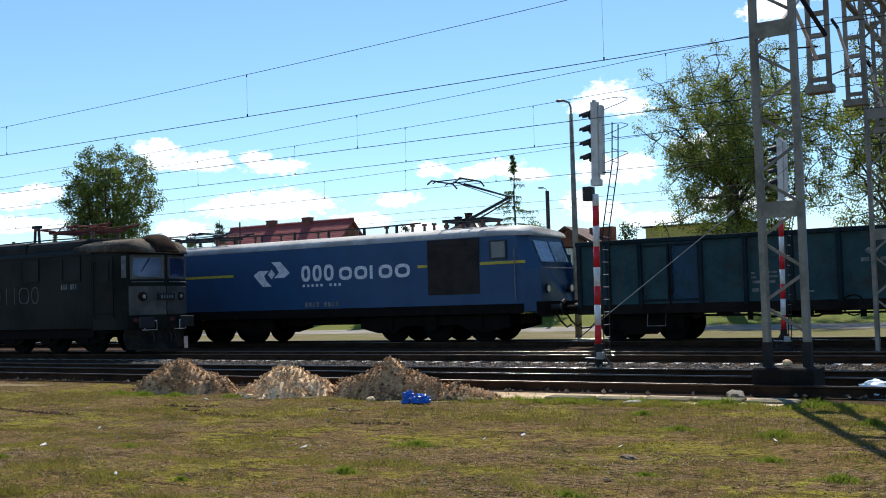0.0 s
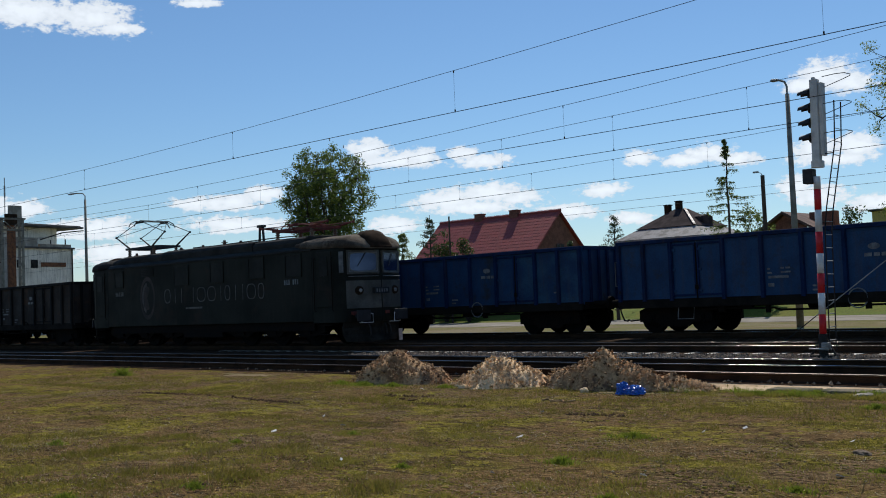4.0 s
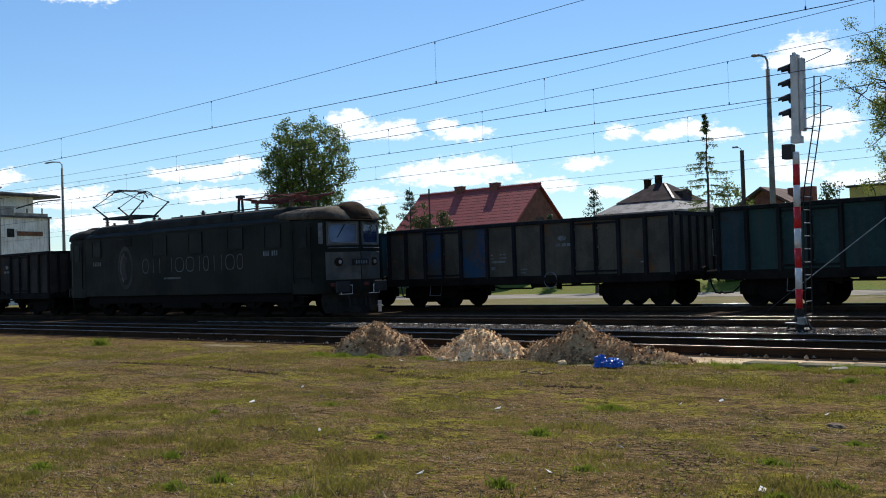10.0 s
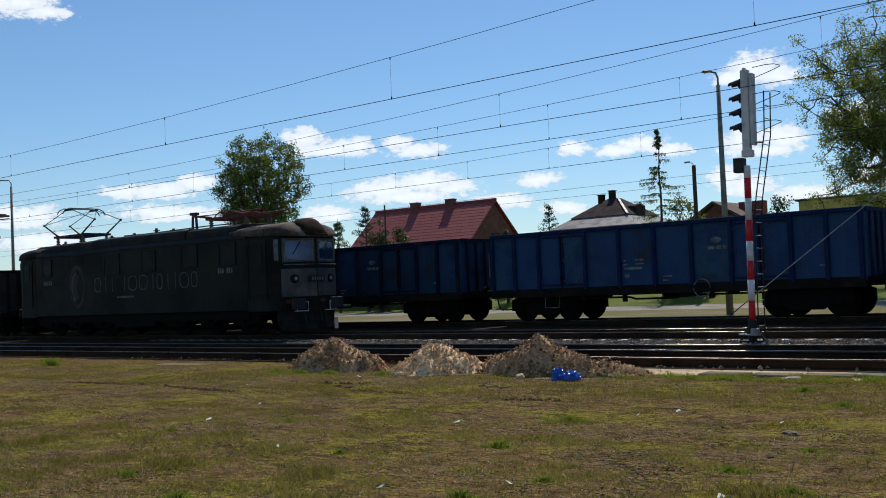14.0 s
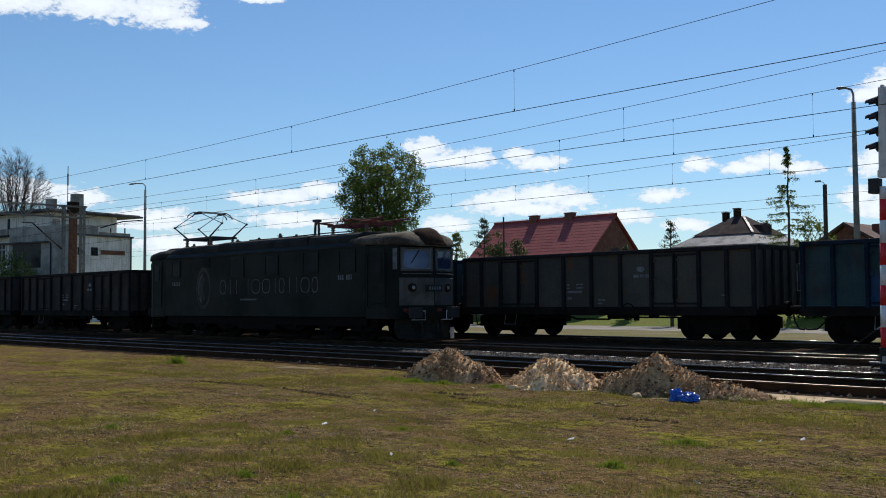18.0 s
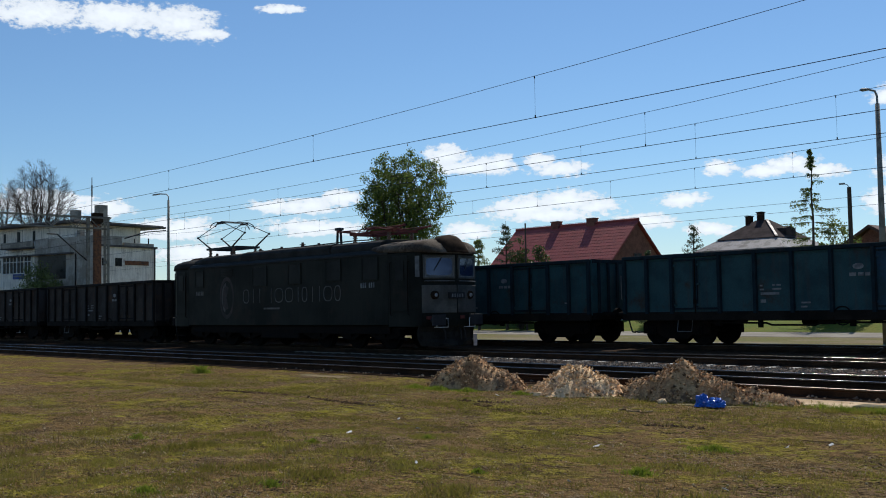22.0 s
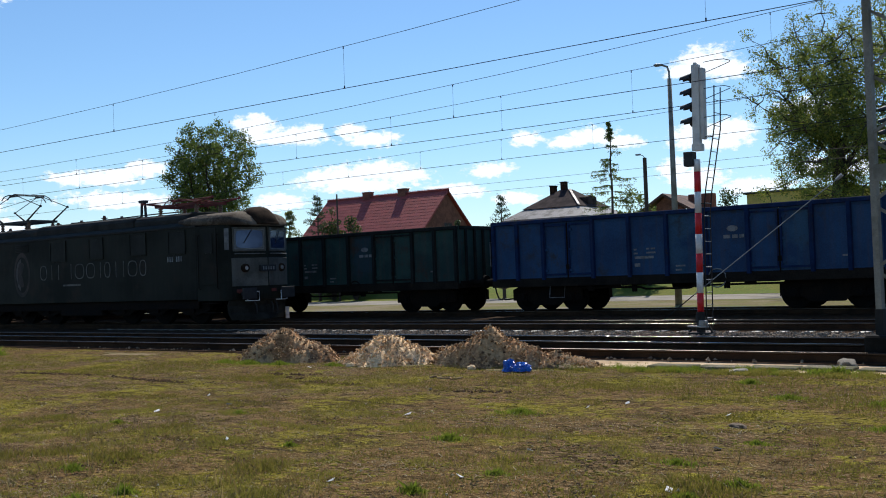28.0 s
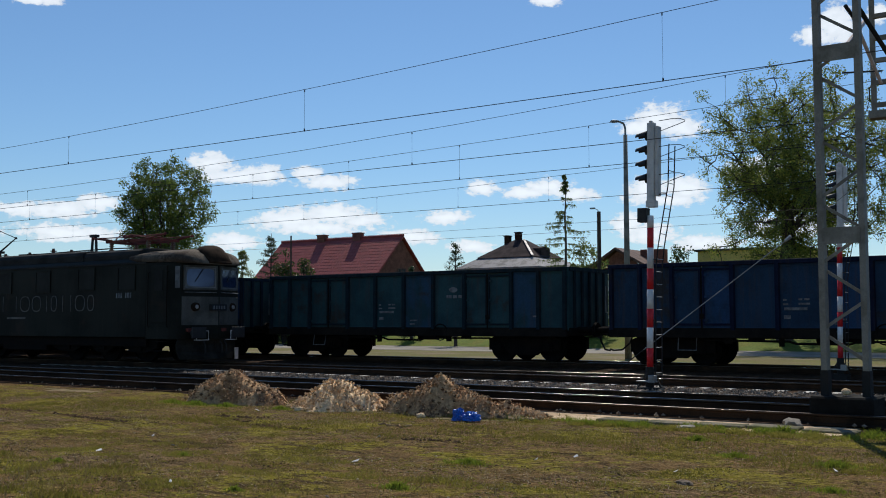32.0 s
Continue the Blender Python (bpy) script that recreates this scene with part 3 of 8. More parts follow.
def bar(bm, a, b, r0, r1=None, seg=8):
    """A round bar from a to b."""
    a, b = Vector(a), Vector(b)
    d = (b - a).normalized()
    u = d.orthogonal().normalized()
    w = d.cross(u)
    p, q = ring(bm, a, u, w, r0, seg), ring(bm, b, u, w, r0 if r1 is None else r1, seg)
    for k in range(seg):
        bm.faces.new((p[k], p[(k + 1) % seg], q[(k + 1) % seg], q[k]))
    bm.faces.new(p[::-1])
    bm.faces.new(q)


def tube(bm, pts, r, seg=6):
    """A round tube through the points."""
    pts = [Vector(p) for p in pts]
    last = None
    for i, p in enumerate(pts):
        d = (pts[min(i + 1, len(pts) - 1)] - pts[max(i - 1, 0)]).normalized()
        ref = Vector((0, 0, 1)) if abs(d.z) < 0.95 else Vector((1, 0, 0))
        u = d.cross(ref).normalized()
        here = ring(bm, p, u, d.cross(u), r, seg)
        if last:
            for k in range(seg):
                bm.faces.new((last[k], last[(k + 1) % seg], here[(k + 1) % seg], here[k]))
        else:
            bm.faces.new(here[::-1])
        last = here
    bm.faces.new(last)


def beam(bm, a, b, w, h):
    """A square bar from a to b, w wide and h high."""
    a, b = Vector(a), Vector(b)
    d = (b - a).normalized()
    ref = Vector((0, 0, 1)) if abs(d.z) < 0.95 else Vector((1, 0, 0))
    u = d.cross(ref).normalized() * (w / 2)
    n = d.cross(u).normalized() * (h / 2)
    q = [[bm.verts.new(p + u * s + n * t) for s, t in ((-1, -1), (1, -1), (1, 1), (-1, 1))] for p in (a, b)]
    for k in range(4):
        bm.faces.new((q[0][k], q[0][(k + 1) % 4], q[1][(k + 1) % 4], q[1][k]))
    bm.faces.new(q[0][::-1])
    bm.faces.new(q[1])


def prism(bm, outline, a0, a1, axis="y"):
    """An outline drawn out from a0 to a1 along an axis. The outline is (x, z) for y, (y, z) for x, (x, y) for z."""
    put = {"y": lambda p, a: (p[0], a, p[1]), "x": lambda p, a: (a, p[0], p[1]), "z": lambda p, a: (p[0], p[1], a)}[axis]
    q = [[bm.verts.new(put(p, a)) for p in outline] for a in (a0, a1)]
    n = len(outline)
    for k in range(n):
        bm.faces.new((q[0][k], q[0][(k + 1) % n], q[1][(k + 1) % n], q[1][k]))
    bm.faces.new(q[0][::-1])
    bm.faces.new(q[1])


def loft(bm, sections, caps=True):
    """Skins rings of equal length, each a list of points."""
    q = [[bm.verts.new(p) for p in s] for s in sections]
    n = len(q[0])
    for a, b in zip(q, q[1:]):
        for k in range(n):
            bm.faces.new((a[k], a[(k + 1) % n], b[(k + 1) % n], b[k]))
    if caps:
        bm.faces.new(q[0][::-1])
        bm.faces.new(q[-1])


def finish(bm, name, material, bevel=0.0, smooth=False):
    bmesh.ops.recalc_face_normals(bm, faces=bm.faces)
    if bevel:
        bmesh.ops.bevel(bm, geom=list(bm.edges), offset=bevel, segments=1, affect="EDGES", clamp_overlap=True)
    me = bpy.data.meshes.new(name)
    bm.to_mesh(me)
    bm.free()
    me.materials.append(material)
    if smooth:
        me.polygons.foreach_set("use_smooth", [True] * len(me.polygons))
    return me


def part(name, bm, material, parent, label="", bevel=0.0, smooth=False, at=None):
    """Links a bmesh, or a mesh that is there, as one mesh object under a thing or a part."""
    me = bm if isinstance(bm, bpy.types.Mesh) else finish(bm, name, material, bevel, smooth)
    ob = new(name, me)
    ob.parent = parent
    if at is not None:
        ob.matrix_basis = at if isinstance(at, Matrix) else Matrix.Translation(at)
    if label:
        tagged(ob, label)
    return ob


def thing(name, label, category, group="", at=(0, 0, 0), kind=""):
    ob = new(name)
    ob.empty_display_size = 0.3
    ob.matrix_basis = at if isinstance(at, Matrix) else Matrix.Translation(at)
    return tagged(ob, label, category, group, kind)


def single(name, bm, material, label, category="", kind="", group="", bevel=0.0, smooth=False, at=None):
    ob = part(name, bm, material, None, "", bevel, smooth, at)
    return tagged(ob, label, category, group, kind)


def B():
    return bmesh.new()


def from_arrays(name, verts, faces, material):
    me = bpy.data.meshes.new(name)
    me.from_pydata([tuple(v) for v in verts], [], [tuple(f) for f in faces])
    me.materials.append(material)
    return me

# ---- the land ----
GROUND = -0.22
TRACKS = {"A": (30.25, 0.09), "B": (24.63, 0.0), "C": (18.62, 0.0), "D": (15.65, -0.02)}


def hill(x, y):
    n = noise.noise(Vector((x * 0.35, y * 0.35, 0))) * 0.035 + noise.noise(Vector((x * 1.3, y * 1.3, 5))) * 0.014
    fade = max(0.0, min(1.0, (13.5 - y) / 3.0))
    return GROUND + n * fade


def ground():
    xs = [-2500, -900, -400, -200, -120, -80, -60, -50] + [-44 + 0.6 * k for k in range(94)] + [14, 20, 40, 90, 200, 600, 2500]
    ys = [-900, -300, -120, -50, -20, -10, -5, -2] + [0.6 * k for k in range(26)] + [16.5, 20, 26, 32, 36, 42, 60, 90, 150, 300, 700, 1500, 3500]
    verts = [(x, y, hill(x, y)) for y in ys for x in xs]
    n = len(xs)
    faces = [(j * n + i, j * n + i + 1, (j + 1) * n + i + 1, (j + 1) * n + i) for j in range(len(ys) - 1) for i in range(n - 1)]
    me = from_arrays("ground", verts, faces, M["meadow"])
    me.polygons.foreach_set("use_smooth", [True] * len(me.polygons))
    tagged(new("ground", me), "dry trodden meadow of moss, short grass and bare soil", "ground", kind="structure")


ground()


def ballast():
    bm = B()
    for key, lo, hi in (("A", -2.4, 2.2), ("B", -2.9, 2.5), ("C", -1.55, 2.6)):
        y, z = TRACKS[key]
        prism(bm, [(y + lo - 0.25, -0.30), (y + hi + 0.3, -0.30), (y + hi, z - 0.185), (y + lo, z - 0.185)], -420, 260, "x")
    single("ballast", bm, M["ballast"], "dark oily gravel bed under the railway tracks", "gravel", kind="structure")
    # loose stones on the bed, thickest between the two middle tracks
    rng = np.random.default_rng(3)
    base = np.array([(1, 0, 0), (-1, 0, 0), (0, 1, 0), (0, -1, 0), (0, 0, 1), (0, 0, -1)], float)
    tri = np.array([(0, 2, 4), (2, 1, 4), (1, 3, 4), (3, 0, 4), (2, 0, 5), (1, 2, 5), (3, 1, 5), (0, 3, 5)])
    n = 16000
    x = -24.8 + 30 * rng.random(n)
    band = rng.random(n)
    y = np.where(band < 0.74, 20.2 + 2.95 * rng.random(n), np.where(band < 0.84, 16.2 + 2.0 * rng.random(n), 25.6 + 3.0 * rng.random(n)))
    size = 0.020 + 0.035 * rng.random(n) ** 2
    pts = base[None] * size[:, None, None] * (0.6 + 0.8 * rng.random((n, 6, 1)))
    a = rng.random(n) * 6.28
    c, s = np.cos(a)[:, None], np.sin(a)[:, None]
    pts = np.stack([pts[:, :, 0] * c - pts[:, :, 1] * s, pts[:, :, 0] * s + pts[:, :, 1] * c, pts[:, :, 2] * 0.8], 2)
    pts += np.stack([x, y, np.full(n, -0.185) + size * 0.4], 1)[:, None]
    faces = (tri[None] + 6 * np.arange(n)[:, None, None]).reshape(-1, 3)
    me = from_arrays("gravel_stones", pts.reshape(-1, 3).tolist(), faces.tolist(), M["stone"])
    tagged(new("gravel_stones", me), "loose grey and brown track stones", "gravel", kind="stuff")


ballast()


def tracks():
    prof_side = [(-0.075, -0.172), (0.075, -0.172), (0.070, -0.155), (0.012, -0.135), (0.010, -0.050), (0.036, -0.036), (0.036, -0.008), (-0.036, -0.008), (-0.036, -0.036), (-0.010, -0.050), (-0.012, -0.135), (-0.070, -0.155)]
    for key, (y, z) in TRACKS.items():
        label = {"A": "railway track with polished rails under the moving train", "B": "railway track with polished rails on pale concrete sleepers",
                 "C": "railway track with shiny rails on dark wooden sleepers", "D": "rusty siding with one rail showing beside the meadow"}[key]
        tr = thing("track", label, "railway track", "tracks", (0, y, z), kind="structure")
        for s in ((0.752,) if key == "D" else (-0.752, 0.752)):
            bm = B()
            prism(bm, [(s + a, b) for a, b in prof_side], -420, 260, "x")
            rail = part("rail", bm, M["rail_side"], tr)
            bm = B()
            arc = [(0.0362 - 0.016 * (1 - math.cos(a)), -0.020 + 0.0185 * math.sin(a)) for a in [math.pi / 2 * q / 6 for q in range(7)]]
            prism(bm, [(s + a, b) for a, b in [(0.0362, -0.026)] + arc + [(0.0, 0.0)] + [(-a, b) for a, b in arc[::-1]] + [(-0.0362, -0.026)]], -420, 260, "x")
            part("rail_head", bm, M["rail_dull"] if key == "D" else M["rail_head"], rail, "worn bright running surface", smooth=True)
        if key == "D":
            continue
        bm = B()
        prism(bm, [(-1.3, -0.26), (1.3, -0.26), (1.3, -0.19), (0.5, -0.20), (-0.5, -0.20), (-1.3, -0.19)], -0.13, 0.13, "x")
        prism(bm, [(-1.3, -0.19), (-0.45, -0.19), (-0.55, -0.173), (-1.24, -0.173)], -0.10, 0.10, "x")
        prism(bm, [(1.3, -0.19), (0.45, -0.19), (0.55, -0.173), (1.24, -0.173)], -0.10, 0.10, "x")
        me = finish(bm, "sleeper", M["concrete_sleeper"] if key == "B" else M["wood_sleeper"])
        lo, hi = (-34.0, 2.0) if key != "A" else (-30.0, 2.0)
        for k in range(int((hi - lo) / 0.6)):
            part("sleeper", me, None, tr, at=(lo + 0.6 * k, 0, -0.004))


tracks()


def strip(name, y0, y1, z, material, label, wob=0.25, x0=-200.0, x1=60.0, step=1.0, seed=0, cat="", kind="structure"):
    """A low slab with an uneven front edge."""
    n = int((x1 - x0) / step) + 1
    front = [(x0 + step * k, y0 + wob * noise.noise(Vector((k * step * 0.6, seed, 1))) + 0.5 * wob * noise.noise(Vector((k * step * 2.3, seed, 4)))) for k in range(n)]
    bm = B()
    prism(bm, front + [(x1, y1), (x0, y1)], z - 0.1, z, "z")
    return single(name, bm, material, label, cat, kind)


strip("sand_strip", 15.20, 16.32, -0.209, M["sand"], "trampled pale sand beside the siding", 0.5, -12.5, -3.7, 0.06, 2, "sand")


def blot(name, x, y, rx, ry, z, material, label, seed, cat):
    """A thin patch with a ragged outline."""
    rng = random.Random(seed)
    bm = B()
    outline = []
    n = 72
    for k in range(n):
        a = math.tau * k / n
        f = 0.72 + 0.55 * noise.noise(Vector((math.cos(a) * 1.3, math.sin(a) * 1.3, seed))) + 0.35 * noise.noise(Vector((math.cos(a) * 4.5, math.sin(a) * 4.5, seed))) + rng.uniform(-0.09, 0.09)
        outline.append((x + rx * f * math.cos(a), y + ry * f * math.sin(a)))
    prism(bm, outline, z - 0.05, z, "z")
    return single(name, bm, material, label, cat, "structure")


for k, (x, y, rx, ry) in enumerate(((-21.0, 15.3, 1.3, 0.40), (-12.6, 14.6, 1.4, 0.35), (-9.4, 14.7, 1.2, 0.45))):
    blot("soil_patch", x, y, rx, ry, -0.2145, M["path"], "trodden bare soil beside the siding", 51 + k, "soil")
strip("grass_verge", 33.4, 46.2, -0.205, M["verge"], "green grass verge between the tracks and the road", 0.6, -220.0, 60.0, 1.0, 5, "grass")
strip("gravel_verge", 15.75, 17.2, -0.2155, M["ballast"], "dark gravel and cinders of the siding", 0.5, -16.5, 14.0, 0.25, 9, "gravel")
strip("gravel_verge", 16.15, 17.2, -0.2155, M["ballast"], "dark gravel and cinders of the siding", 0.6, -60.0, -16.5, 0.25, 10, "gravel")
strip("road", 46.3, 54.0, -0.20, M["asphalt"], "pale grey station road behind the tracks", 0.15, -260.0, 80.0, 2.0, 3, "road")


def grass_bank():
    """Rising grass beyond the road, which hides the feet of the houses."""
    xs = [-260 + 2.0 * k for k in range(171)]
    rows = [(53.9, -0.19), (55.0, -0.06), (56.2, 0.22), (57.4, 0.38), (64.0, 0.42), (110.0, 0.45)]
    verts = [(x, y + 0.4 * noise.noise(Vector((x * 0.3, y, 2))), z + (0.12 if z > 0 else 0.02) * noise.noise(Vector((x * 0.5, y * 0.7, 8)))) for y, z in rows for x in xs]
    n = len(xs)
    faces = [(j * n + i, j * n + i + 1, (j + 1) * n + i + 1, (j + 1) * n + i) for j in range(len(rows) - 1) for i in range(n - 1)]
    me = from_arrays("grass_bank", verts, faces, M["bank"])
    me.polygons.foreach_set("use_smooth", [True] * len(me.polygons))
    tagged(new("grass_bank", me), "green grass bank rising behind the station road", "grass", kind="structure")


grass_bank()


def kerb_line():
    """Old edging slabs, sunk unevenly into the verge, with broken corners."""
    rng = random.Random(12)
    kerb = thing("kerb", "weathered concrete edging slabs beside the siding", "kerb", kind="structure")
    for k in range(5):
        x = -7.55 + 0.80 * k
        z, y = -0.172 + rng.uniform(-0.018, 0.010), 15.24 + 0.045 * k + rng.uniform(-0.02, 0.02)
        bm = B()
        prism(bm, [(x + 0.02, y + rng.uniform(0, 0.05)), (x + 0.40, y + rng.uniform(-0.01, 0.02)), (x + 0.78, y + rng.uniform(0, 0.05)), (x + 0.775, y + 0.42), (x + 0.025, y + 0.42)], -0.30, z, "z")
        part("slab", bm, M["slab_old"], kerb, bevel=0.012)


kerb_line()



# grass: short blades in patches, and dry stalks
def meadow_blades(name, n, material, height, x0, x1, y0, y1, patch, seed, label, freq=0.5, cut=-0.25):
    rng = np.random.default_rng(seed)
    verts, faces = [], []
    count = 0
    while count < n:
        x, y = x0 + (x1 - x0) * rng.random(), y0 + (y1 - y0) * rng.random() ** 1.4
        dense = max(0.0, noise.noise(Vector((x * freq, y * freq, seed))) - cut)
        if rng.random() > 0.02 + patch * dense:
            continue
        z = hill(x, y)
        for q in range(3):
            a = rng.random() * 6.28
            h = height * (0.4 + rng.random()) * (0.8 + dense)
            w = 0.004 + 0.004 * rng.random()
            bx_, by_ = x + 0.03 * rng.standard_normal(), y + 0.03 * rng.standard_normal()
            lx, ly = 0.6 * h * rng.standard_normal(), 0.6 * h * rng.standard_normal()
            k = len(verts)
            verts += [(bx_ - w * math.cos(a), by_ - w * math.sin(a), z - 0.005), (bx_ + w * math.cos(a), by_ + w * math.sin(a), z - 0.005), (bx_ + lx, by_ + ly, z + h)]
            faces.append((k, k + 1, k + 2))
        count += 1
    tagged(new(name, from_arrays(name, verts, faces, material)), label, "grass", kind="stuff")


meadow_blades("grass", 30000, M["grass_blade"], 0.018, -24, 3, 3.0, 14.6, 3.0, 11, "short green meadow grass in patches", 1.3, 0.12)
meadow_blades("dry_grass", 5000, M["dry_blade"], 0.022, -22, 3, 3.0, 14.6, 2.2, 12, "dry straw-coloured grass stalks")


def thatch(n, seed):
    """Dead leaves, bits of straw and crumbs lying on the meadow."""
    rng = np.random.default_rng(seed)
    verts, faces = [], []
    while len(faces) < n:
        x, y = -24 + 27 * rng.random(), 3.0 + 11.8 * rng.random() ** 1.3
        if rng.random() > 0.15 + 1.8 * max(0.0, noise.noise(Vector((x * 0.42, y * 0.9, 31)))):
            continue
        z = hill(x, y) + 0.004
        a, l, w = rng.random() * 6.28, 0.008 + 0.050 * rng.random() ** 3, 0.0015 + 0.003 * rng.random() ** 2
        c, s = math.cos(a), math.sin(a)
        t = rng.random() * 0.018
        k = len(verts)
        verts += [(x - c * l - s * w, y - s * l + c * w, z), (x - c * l + s * w, y - s * l - c * w, z), (x + c * l + s * w, y + s * l - c * w, z + t), (x + c * l - s * w, y + s * l + c * w, z + t)]
        faces.append((k, k + 1, k + 2, k + 3))
    tagged(new("thatch", from_arrays("thatch", verts, faces, M["straw"])), "dead straw and leaf crumbs on the meadow", "straw", kind="stuff")


thatch(42000, 17)
meadow_blades("grass_clumps", 7000, M["grass_blade"], 0.05, -14, 2, 3.0, 7.5, 5.0, 19, "taller green grass in loose clumps", 1.1, 0.22)
meadow_blades("dry_stalks", 900, M["dry_blade"], 0.09, -14, 2, 3.0, 8.5, 2.6, 23, "tall dry grass stalks")
meadow_blades("verge_grass", 9000, M["grass_blade"], 0.035, -30, 3, 11.5, 15.9, 2.2, 29, "green grass along the verge")
meadow_blades("kerb_grass", 5200, M["turf_blade"], 0.050, -10.5, -1.5, 14.55, 15.32, 1.6, 37, "yellow-green grass tufts along the edging slabs", 2.6, 0.05)
meadow_blades("kerb_weeds", 1500, M["weed_leaf"], 0.075, -9.5, -1.5, 14.75, 15.35, 1.2, 38, "taller fresh weeds growing over the edging slabs", 2.2, 0.18)
meadow_blades("meadow_turf", 26000, M["turf_blade"], 0.020, -12, 2, 3.0, 9.5, 4.0, 41, "fine pale green meadow turf", 1.9, 0.10)
meadow_blades("meadow_straw", 16000, M["dry_blade"], 0.016, -13, 2, 3.0, 10.5, 4.0, 43, "fine dry straw in the meadow", 2.3, 0.15)

def moss(name, n, seed, material, r0, r1, freq, cut, x0, x1, y0, y1, label, cat, high=0.42, power=1.6):
    """Low rounded cushions, thick in patches."""
    rng = np.random.default_rng(seed)
    cand = n * 5
    x, y = x0 + (x1 - x0) * rng.random(cand), y0 + (y1 - y0) * rng.random(cand) ** power
    keep = [k for k in range(cand) if noise.noise(Vector((x[k] * freq, y[k] * freq * 1.5, seed))) + 0.5 * noise.noise(Vector((x[k] * freq * 3, y[k] * freq * 4, seed + 1))) > cut + 0.12 * rng.standard_normal()][:n]
    x, y = x[keep], y[keep]
    m = len(keep)
    z = np.array([hill(a, b) for a, b in zip(x, y)])
    r = r0 + (r1 - r0) * rng.random(m) ** 2
    ang = rng.random((m, 1)) * 6.28 + np.arange(6)[None] * 1.0472
    rr = r[:, None] * (0.75 + 0.5 * rng.random((m, 6)))
    low = np.stack([x[:, None] + rr * np.cos(ang) * 1.15, y[:, None] + rr * np.sin(ang), np.repeat(z[:, None] - 0.004, 6, 1)], 2)
    mid = np.stack([x[:, None] + 0.62 * rr * np.cos(ang) * 1.15, y[:, None] + 0.62 * rr * np.sin(ang), z[:, None] + (high * r)[:, None] * (0.55 + 0.5 * rng.random((m, 6)))], 2)
    top = np.stack([x, y, z + high * r * (0.8 + 0.5 * rng.random(m))], 1)[:, None]
    verts = np.concatenate([low, mid, top], 1).reshape(-1, 3)
    pat = [f for k in range(6) for f in ((k, (k + 1) % 6, 6 + (k + 1) % 6), (k, 6 + (k + 1) % 6, 6 + k), (6 + k, 6 + (k + 1) % 6, 12))]
    faces = (np.array(pat)[None] + 13 * np.arange(m)[:, None, None]).reshape(-1, 3)
    tagged(new(name, from_arrays(name, verts.tolist(), faces.tolist(), material)), label, cat, kind="stuff")


moss("moss_cushions", 22000, 71, M["moss"], 0.010, 0.036, 0.75, 0.06, -22, 3, 2.8, 15.0, "olive and yellow moss cushions on the meadow", "moss", 0.24)
moss("soil_crumbs", 20000, 72, M["crumb"], 0.004, 0.016, 0.9, 0.05, -20, 3, 2.8, 15.0, "dark brown soil crumbs on the meadow", "soil", 0.6)
moss("pale_pebbles", 2600, 73, M["pebble"], 0.004, 0.016, 0.6, -0.1, -18, 3, 2.8, 15.2, "pale pebbles and bits of stalk on the meadow", "pebbles", 0.7, 1.3)

# ---- open goods wagons ----
PITCH = 14.04
HALF = 6.30          # half the body's length
SIDE = 1.46          # half its width
BAYS = [1.0, 1.0, 0.9, 0.9, 1.26, 1.24, 1.24, 1.26, 0.9, 0.9, 1.0, 1.0]
DOORS = (2, 3, 8, 9)


def wheelset_mesh(r, name="wheelset"):
    bm = B()
    bar(bm, (0, -0.98, 0), (0, 0.98, 0), 0.08, seg=10)
    for s in (-1, 1):
        bar(bm, (0, s * 0.685, 0), (0, s * 0.715, 0), r + 0.03, seg=28)
        bar(bm, (0, s * 0.712, 0), (0, s * 0.82, 0), r, r - 0.01, seg=28)
        bar(bm, (0, s * 0.80, 0), (0, s * 0.835, 0), r - 0.08, r - 0.16, seg=20)
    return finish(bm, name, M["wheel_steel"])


def bogie_frame_mesh():
    """One cast side of a freight bogie: a bow between two axle boxes with its springs."""
    bm = B()
    prism(bm, [(-1.30, 0.36), (-1.30, 0.72), (-0.95, 0.86), (-0.5, 0.90), (0.5, 0.90), (0.95, 0.86), (1.30, 0.72), (1.30, 0.36), (0.66, 0.34), (0.46, 0.20), (-0.46, 0.20), (-0.66, 0.34)], -0.06, 0.06)
    for x in (-0.9, 0.9):
        bx(bm, x - 0.16, x + 0.16, -0.10, 0.08, 0.33, 0.60)
        for d in (-0.27, 0.27):
            bar(bm, (x + d, 0.0, 0.40), (x + d, 0.0, 0.66), 0.075, seg=8)
        bar(bm, (x, -0.16, 0.46), (x, -0.08, 0.46), 0.11, seg=12)
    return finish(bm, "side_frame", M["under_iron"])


WHEEL_MESH = wheelset_mesh(0.46)
FRAME_MESH = bogie_frame_mesh()


